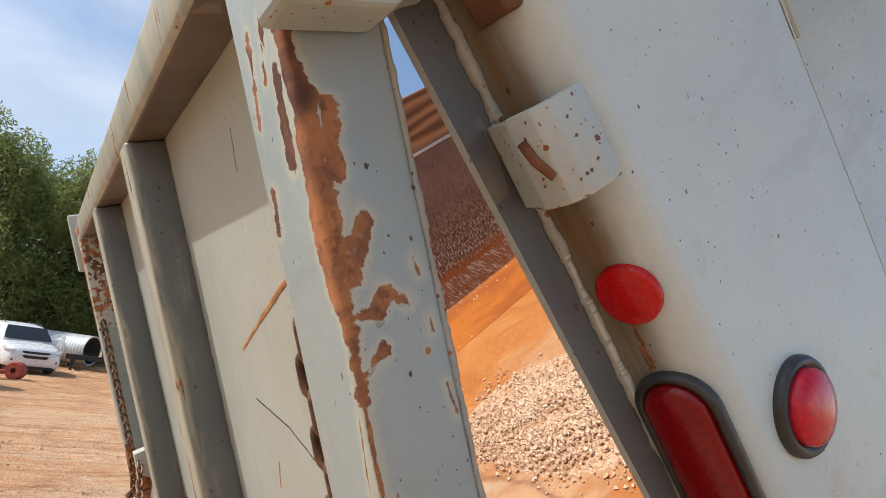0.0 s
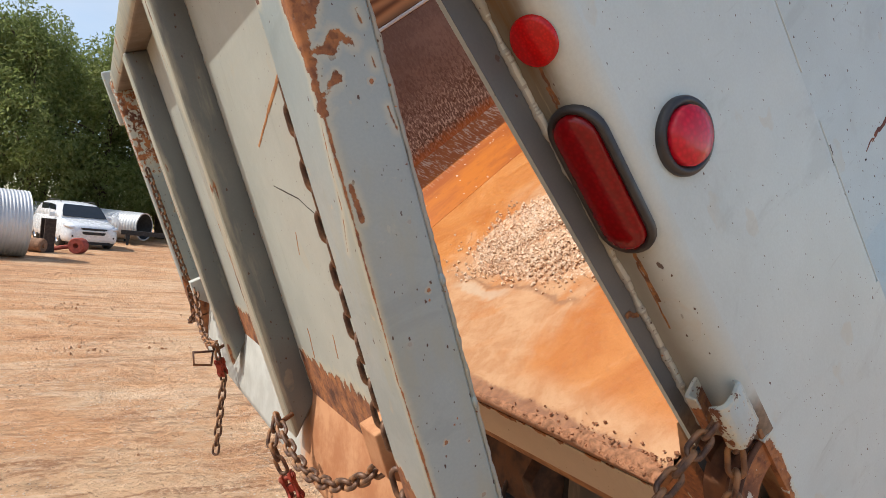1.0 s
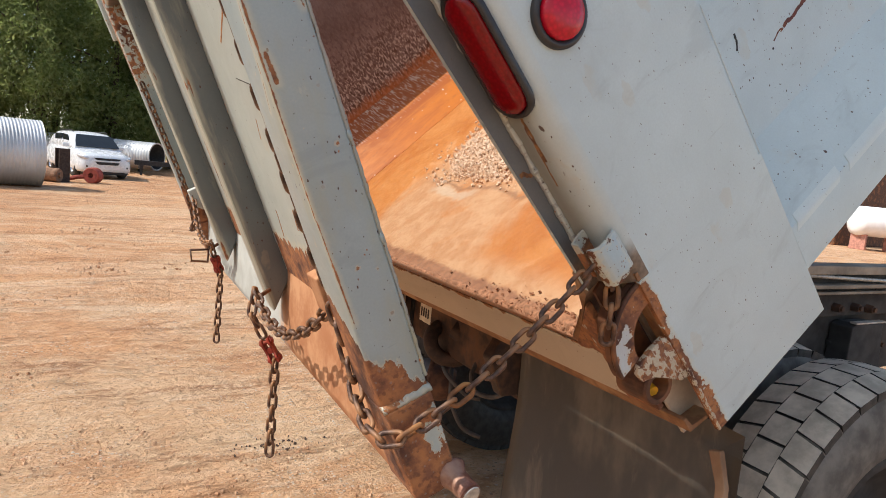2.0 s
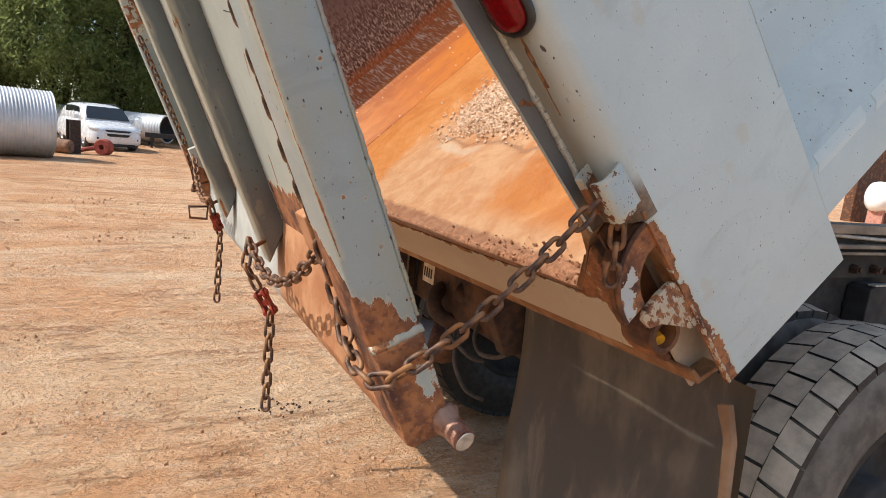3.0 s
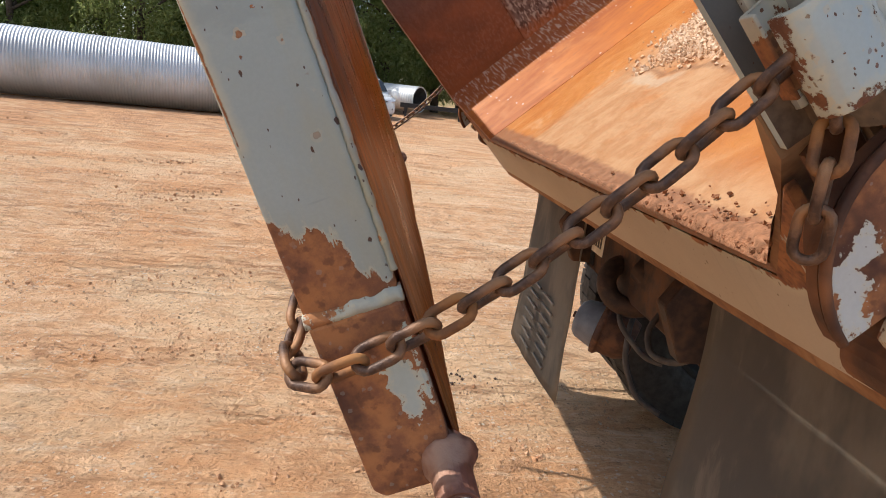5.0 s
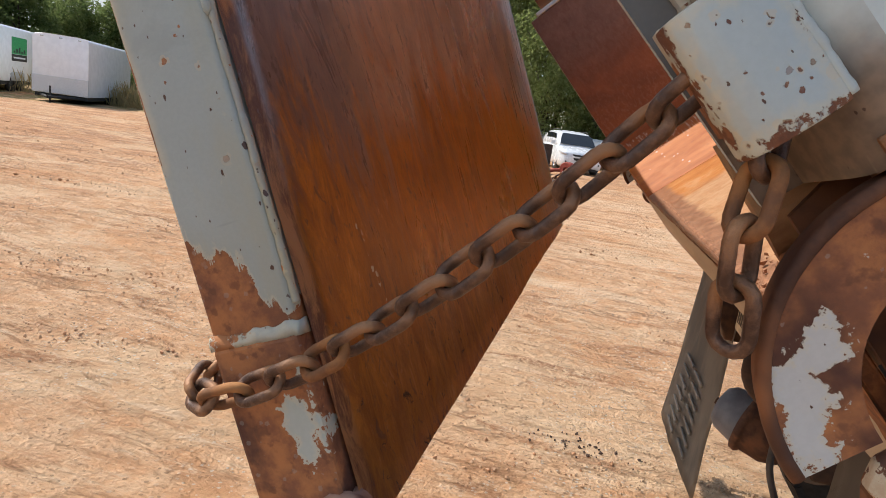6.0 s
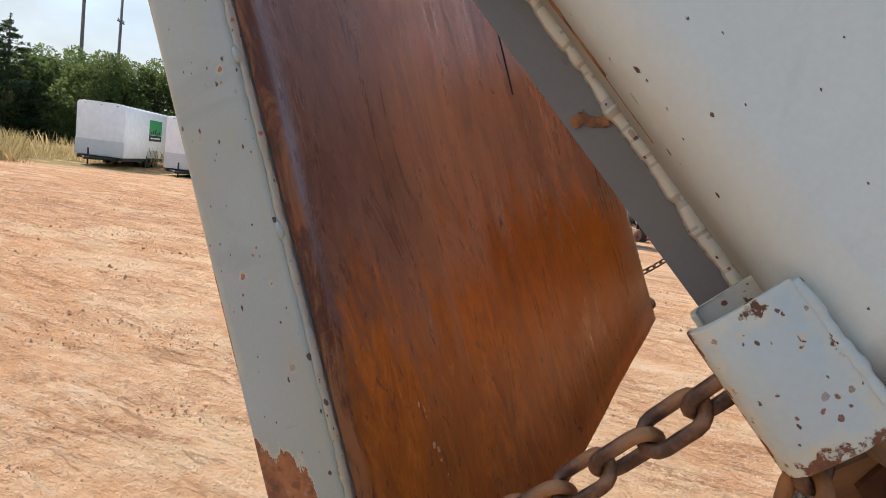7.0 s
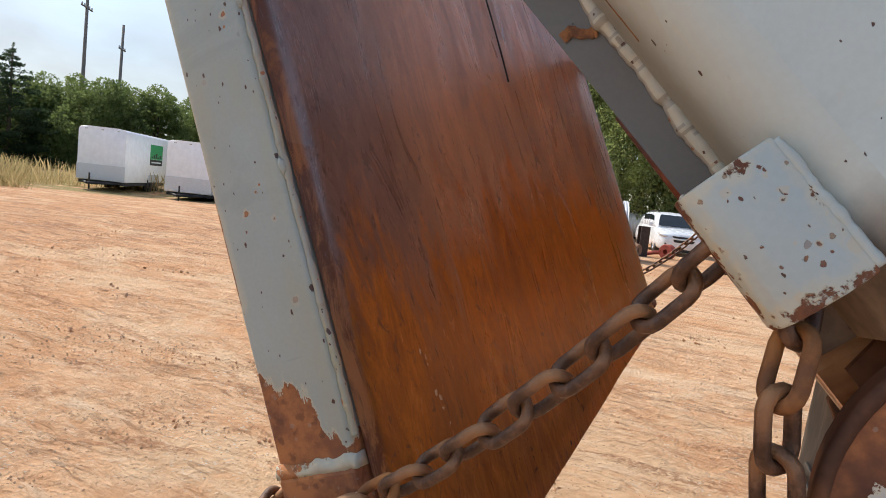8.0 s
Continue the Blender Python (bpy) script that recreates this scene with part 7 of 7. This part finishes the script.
tube(bm, [(-0.56, 0.06, 0.075), (-0.31, 0.0, 0.15), (0.0, 0.02, 0.20)], 0.065, 8)
part("arm", bm, M_REDIRON, red)

M_STAND = plain("faded_red_paint", (0.42, 0.20, 0.15), 0.8, 0, 0.3, 8, 0.2)
# distant yard seen under the bed: a white tank on red stands
tank = thing("storage_tank", "white storage tank lying on red stands", "tank", Matrix.Translation((25.68, 11.9, 0)))
bm = bmesh.new()
lathe(bm, [(0.0, 0.0), (0.36, 0.04), (0.54, 0.15), (0.58, 0.3), (0.58, 3.6), (0.54, 3.75), (0.36, 3.86), (0.0, 3.9)], (0.15, 0.75, 1.12), (4.75, -2.15, 1.12), 28)
part("shell", bm, M_WHITE, tank, smooth=True)
for k in range(3):
    bm = bmesh.new()
    box(bm, 0.36 + 1.1 * k, 0.50 + 1.1 * k, 0.22 - 0.69 * k, 0.80 - 0.69 * k, 0, 0.62, 0.02)
    part("stand", bm, M_STAND, tank, "faded red stand")
bm = bmesh.new()
box(bm, 26.5, 33.0, 13.5, 13.9, 0.0, 3.2, 0.03)
tagged(part("rusty_container", bm, M_RUST), "rusty steel container standing behind the tank", "container")


# enclosed trailers
def trailer(m, length, label, banner):
    t = thing("enclosed_trailer", label, "trailer", m, group="white trailers")
    bm = bmesh.new()
    prism(bm, [(-1.05, 0.0), (1.05, 0.0), (1.05, 1.98), (0.98, 2.06), (0.6, 2.10), (-0.6, 2.10), (-0.98, 2.06), (-1.05, 1.98)], 0.0, length, "y", 0.02)
    body = smooth_by_angle(part("body", bm, M_WHITE, t), 40)
    bm = bmesh.new()
    box(bm, -1.06, 1.06, -0.02, 0.02, 0.02, 0.62, 0.004)
    part("stone_guard", bm, M_DIAMOND, t, "bright metal stone guard")
    bm = bmesh.new()
    for s in (-1, 1):
        tube(bm, [(s * 0.85, 0.2, -0.08), (0.0, -1.25, -0.08)], 0.05, 8)
    part("drawbar", bm, M_FRAME, t)
    bm = bmesh.new()
    cyl(bm, (0.0, -1.0, 0.30), (0.0, -1.0, -0.32), 0.035)
    part("jack", bm, M_FRAME, t)
    bm = bmesh.new()
    box(bm, -1.0, 1.0, 0.1, length - 0.1, -0.14, -0.003, 0.01)
    part("underframe", bm, M_FRAME, t)
    for s in (-1.08, 0.86):
        for yy in (length * 0.50, length * 0.64):
            bm = bmesh.new()
            lathe(bm, [(0.1, 0.0), (0.33, 0.0), (0.35, 0.03), (0.35, 0.19), (0.33, 0.22), (0.1, 0.22)], (s, yy, -0.10), (s + 0.3, yy, -0.10), 24)
            part("wheel", bm, M_RUBBER, t, smooth=True)
    bm = bmesh.new()
    prism(bm, [(length * 0.46, 0.02), (length * 0.70, 0.02), (length * 0.70, 0.30), (length * 0.67, 0.36), (length * 0.49, 0.36), (length * 0.46, 0.30)], 1.05, 1.10, "y", 0.01)
    for v in bm.verts:
        v.co = Vector((v.co.y, v.co.x, v.co.z))
    part("fender", bm, M_DIAMOND, t)
    for sx in (-0.7, 0.0, 0.7):
        bm = bmesh.new()
        box(bm, sx - 0.06, sx + 0.06, -0.012, 0.01, 1.97, 2.01, 0.004)
        part("marker_lamp", bm, M_CHROME, t)
    if banner:
        for nm, y0, y1, z0, z1, mat in (("banner", 2.9, 4.6, 1.05, 1.70, plain("green_banner", (0.03, 0.30, 0.10), 0.5)), ("banner_strip", 2.9, 4.6, 0.78, 1.04, M_BLACK)):
            bm = bmesh.new()
            box(bm, 1.0505, 1.056, y0, y1, z0, z1)
            part(nm, bm, mat, t)
        for i in range(5):
            bm = bmesh.new()
            box(bm, 1.0565, 1.059, 3.1 + 0.28 * i, 3.28 + 0.28 * i, 1.10, 1.18 + 0.07 * (i % 3))
            part("print_bar", bm, M_BLACK, t)
        bm = bmesh.new()
        box(bm, 1.0565, 1.059, 3.1, 4.4, 0.88, 0.94)
        part("print_bar", bm, M_WHITE, t)
    return t


trailer(pose(-24.65, 19.38, 0.20, 0, 0, 31.5) @ Matrix.Diagonal((0.98, 1.16, 1.16, 1)), 6.0, "white enclosed trailer with a green printed sign", True)
trailer(pose(-20.85, 20.9, 0.06, 0, 0, 28) @ Matrix.Diagonal((0.98, 1.12, 1.12, 1)), 6.0, "plain white enclosed trailer beside a twin", False)


# utility poles
M_POLE = plain("weathered_pole", (0.170, 0.155, 0.140), 0.9, 0, 0.25, 9, 0.4, 0.02)


def utility_pole(x, y, z, h, arms, lean, label):
    t = thing("utility_pole", label, "utility pole", pose(x, y, z, 0, lean, 0), group="utility poles")
    bm = bmesh.new()
    cyl(bm, (0, 0, 0), (0, 0, h), 0.18, 0.11, 12)
    part("pole", bm, M_POLE, t, smooth=True)
    for hh, half in arms:
        bm = bmesh.new()
        d = Vector((-0.55, 0.83, 0)) * half
        tube(bm, [d + Vector((0, 0, hh)), -d + Vector((0, 0, hh))], 0.07, 6)
        part("cross_arm", bm, M_POLE, t)
        for s in (-0.9, -0.45, 0.45, 0.9):
            bm = bmesh.new()
            p = d * s + Vector((0, 0, hh + 0.06))
            lathe(bm, [(0.0, 0.0), (0.05, 0.0), (0.07, 0.08), (0.04, 0.2), (0.0, 0.22)], p, p + Vector((0, 0, 1)), 8)
            part("insulator", bm, M_GALV, t)
    return t


utility_pole(-47.2, 34.4, -1.0, 16.2, ((14.0, 1.1), (15.6, 0.8)), 0.6, "tall wooden utility pole with cross arms")
utility_pole(-50.2, 40.1, -1.0, 14.3, ((12.1, 0.8),), 1.0, "wooden utility pole with one cross arm")


# trees
def leaf_cloud(name, blobs, count, size, aspect, droop, material, seed):
    """A crown of many small leaves scattered through lumpy blobs."""
    rng = np.random.RandomState(seed)
    vol = np.array([b[3] * b[4] * b[5] for b in blobs]) ** 0.75
    pick = rng.choice(len(blobs), count, p=vol / vol.sum())
    B = np.array(blobs)[pick]
    d = rng.normal(size=(count, 3))
    d /= np.linalg.norm(d, axis=1)[:, None]
    rad = 0.55 + 0.5 * rng.rand(count) ** 0.6
    P = B[:, :3] + d * B[:, 3:6] * rad[:, None]
    keep = np.array([noise.noise(Vector(p) * 1.1) > -0.34 for p in P])
    P, d = P[keep], d[keep]
    n = len(P)
    ax = rng.normal(size=(n, 3)) * 0.7 + d * 0.5
    ax[:, 2] -= droop
    ax /= np.linalg.norm(ax, axis=1)[:, None]
    o = np.cross(ax, rng.normal(size=(n, 3)))
    o /= np.linalg.norm(o, axis=1)[:, None]
    s = size * (0.6 + 0.8 * rng.rand(n))[:, None]
    V = np.stack([P - ax * s * 0.5, P + o * s * aspect, P + ax * s * 0.5, P - o * s * aspect], 1).reshape(-1, 3)
    F = np.arange(n * 4).reshape(-1, 4)
    me = bpy.data.meshes.new(name)
    me.from_pydata(V.tolist(), [], F.tolist())
    me.materials.append(material)
    return me


def make_tree(name, label, h, spread, count, size, aspect, droop, material, seed, low=0.15, group="trees at the yard's edge"):
    rng = random.Random(seed)
    t = thing(name, label, "tree", Matrix(), group=group)
    bm = bmesh.new()
    tops = []
    base = [Vector((0, 0, 0)), Vector((rng.uniform(-.2, .2), rng.uniform(-.2, .2), h * 0.2)), Vector((rng.uniform(-.4, .4), rng.uniform(-.4, .4), h * 0.55)), Vector((rng.uniform(-.5, .5), rng.uniform(-.5, .5), h * 0.85))]
    for (a, b), (r0, r1) in zip(zip(base, base[1:]), ((h * 0.026, h * 0.020), (h * 0.020, h * 0.011), (h * 0.011, h * 0.004))):
        cyl(bm, a, b, r0, r1, 9, False)
    blobs = []
    for i in range(13):
        f = rng.uniform(0.15, 0.8)
        p = base[0].lerp(base[2], f / 0.6) if f < 0.6 else base[2].lerp(base[3], (f - 0.6) / 0.25 * 0.8)
        a = rng.uniform(0, 6.283)
        ln = spread * rng.uniform(0.45, 0.95) * (1.1 - 0.5 * f)
        q = p + Vector((math.cos(a) * ln, math.sin(a) * ln, h * rng.uniform(0.08, 0.24)))
        mid = p.lerp(q, 0.5) + Vector((0, 0, 0.12 * ln))
        cyl(bm, p, mid, h * 0.009, h * 0.006, 6, False)
        cyl(bm, mid, q, h * 0.006, h * 0.002, 6, False)
        rr = spread * rng.uniform(0.28, 0.46)
        blobs.append((q.x, q.y, max(q.z, h * low), rr, rr, rr * rng.uniform(0.8, 1.35)))
    for i in range(5):
        rr = spread * rng.uniform(0.26, 0.42)
        blobs.append((rng.uniform(-.35, .35) * spread, rng.uniform(-.35, .35) * spread, h * rng.uniform(0.72, 0.94), rr, rr, rr * 1.2))
    for i in range(5):
        a = rng.uniform(0, 6.283)
        rr = spread * rng.uniform(0.30, 0.42)
        blobs.append((math.cos(a) * spread * .7, math.sin(a) * spread * .7, h * (low + rng.uniform(0, .2)), rr, rr, rr * 1.1))
    part("trunk", bm, M_BARK, t, smooth=True)
    crown = new("crown", leaf_cloud("crown", blobs, count, size, aspect, droop, material, seed))
    crown.parent = t
    return t


def make_cedar(h, spread):
    """A broad pointed evergreen: one straight stem and tiers of level boughs, longest near the ground."""
    rng = random.Random(9)
    t = thing("cedar_tree", "dark pointed cedar above the hedge", "tree", Matrix(), group="far hedge of bushes")
    bm = bmesh.new()
    cyl(bm, (0, 0, 0), (0.08, 0.05, h), h * 0.022, h * 0.003, 9, False)
    blobs = []
    for i in range(46):
        f = 0.06 + 0.90 * (i / 45)
        ln = spread * (1.0 - f) ** 0.80 * rng.uniform(0.70, 1.12) + 0.10
        a = i * 2.4 + rng.uniform(-.4, .4)
        tip = Vector((math.cos(a) * ln, math.sin(a) * ln, h * f + 0.10 * ln))
        cyl(bm, (0.02, 0.01, h * f - 0.1), tip, 0.045 * (1.1 - f), 0.008, 5, False)
        for g in (0.45, 0.75, 1.0):
            q = Vector((0, 0, h * f)).lerp(tip, g)
            rr = (0.16 + 0.22 * ln * (1.25 - 0.5 * g)) * rng.uniform(0.8, 1.2)
            blobs.append((q.x, q.y, q.z, rr, rr, rr * 0.42))
    blobs.append((0.08, 0.05, h * 0.98, 0.10, 0.10, 0.42))
    part("trunk", bm, M_BARK, t, smooth=True)
    crown = new("crown", leaf_cloud("crown", blobs, 34000, 0.20, 0.14, -0.25, M_CEDAR, 9))
    crown.parent = t
    return t


willow = [make_tree("willow_tree", "tall green willow with fine leaves at the yard's edge", 10.4, 3.7, 33000, 0.20, 0.17, 0.5, M_LEAF, s, 0.16) for s in (3, 8)]
scrub = [make_tree("scrub_tree", "dark green bushy tree in the far hedge", 7.4, 3.6, 26000, 0.25, 0.26, 0.1, M_LEAF2, s, 0.10, "far hedge of bushes") for s in (5, 12)]
cedar = make_cedar(8.5, 3.6)
rng = random.Random(31)
spots = [(-18 + 3.1 * i + rng.uniform(-.6, .6), 35.5 + rng.uniform(-1.2, 1.8) + 0.02 * i) for i in range(12)]
for i, (x, y) in enumerate(spots):
    m = pose(x, y, -0.1, 0, 0, rng.uniform(0, 360)) @ Matrix.Diagonal((*([rng.uniform(0.86, 1.06)] * 3), 1))
    src = willow[i % 2]
    if i < 2:
        src.matrix_world = m
        made = src
    else:
        made = copy_thing(src, m)
        made.scale = m.to_scale()
for i in range(10):
    x, y = -16 + 3.6 * i + rng.uniform(-.8, .8), 41.5 + rng.uniform(-1, 1)
    m = pose(x, y, -0.3, 0, 0, rng.uniform(0, 360))
    made = copy_thing(willow[i % 2], m)
    k = rng.uniform(0.9, 1.1)
    made.scale = (k, k, k)
hedge = [(-62, 22), (-57, 24.5), (-53.5, 27), (-50, 30), (-47, 32.5), (-44, 35), (-41, 37), (-37.5, 39), (-34, 40), (-30.5, 40.5), (-27, 40), (-24, 38.5), (-21, 36.5), (-66, 19), (-46.5, 29.8), (-42.5, 32.0), (-55, 31), (-48, 37), (-42, 42), (-35, 44), (-28, 44)]
for i, (x, y) in enumerate(hedge):
    m = pose(x + rng.uniform(-.6, .6), y + rng.uniform(-.6, .6), -0.4, 0, 0, rng.uniform(0, 360))
    k = rng.uniform(0.80, 1.00)
    src = scrub[i % 2]
    if i < 2:
        src.matrix_world = m
        made = src
    else:
        made = copy_thing(src, m)
    made.scale = (k, k, k * rng.uniform(0.9, 1.05))
cedar.matrix_world = pose(-44.5, 27.2, -0.3, 0, 0, 40)

# dry grass along the far edge of the yard
vs, fs = [], []
rng = random.Random(41)
for _ in range(42000):
    s = rng.uniform(-32, 22)
    off = abs(rng.gauss(0, 4.0)) + rng.uniform(0, 1.2)
    x, y = -0.79 * (26.0 + off) + 0.61 * s, 0.61 * (26.0 + off) + 0.79 * s
    if x > -9:
        x, y = rng.uniform(-12, 9), 30 + abs(rng.gauss(0, 2.2))
    if math.hypot(x + 22.0, y - 19.2) < 4.6 or math.hypot(x + 18.6, y - 20.5) < 3.4 or math.hypot(x + 8, y - 18) < 5 or (-6 < x < 3.5 and 20.5 < y < 34):
        continue
    z, h, a = ground_z(x, y) - 0.03, rng.uniform(0.18, 0.55) * (1.0 if x > -20 else 1.0 + min(1.3, 0.3 * off)), rng.uniform(0, 3.14)
    w, lx, ly = rng.uniform(0.007, 0.018), rng.gauss(0, 0.12), rng.gauss(0, 0.12)
    o = len(vs)
    cx, cy = math.cos(a) * w, math.sin(a) * w
    vs += [(x - cx, y - cy, z), (x + cx, y + cy, z), (x + lx + cx * .5, y + ly + cy * .5, z + h * .7), (x + lx * 1.7, y + ly * 1.7, z + h)]
    fs.append((o, o + 1, o + 2, o + 3))
me = bpy.data.meshes.new("dry_grass")
me.from_pydata(vs, [], fs)
me.materials.append(M_GRASS)
tagged(new("dry_grass", me), "tall dry grass along the yard's far edge", "grass", kind="stuff")
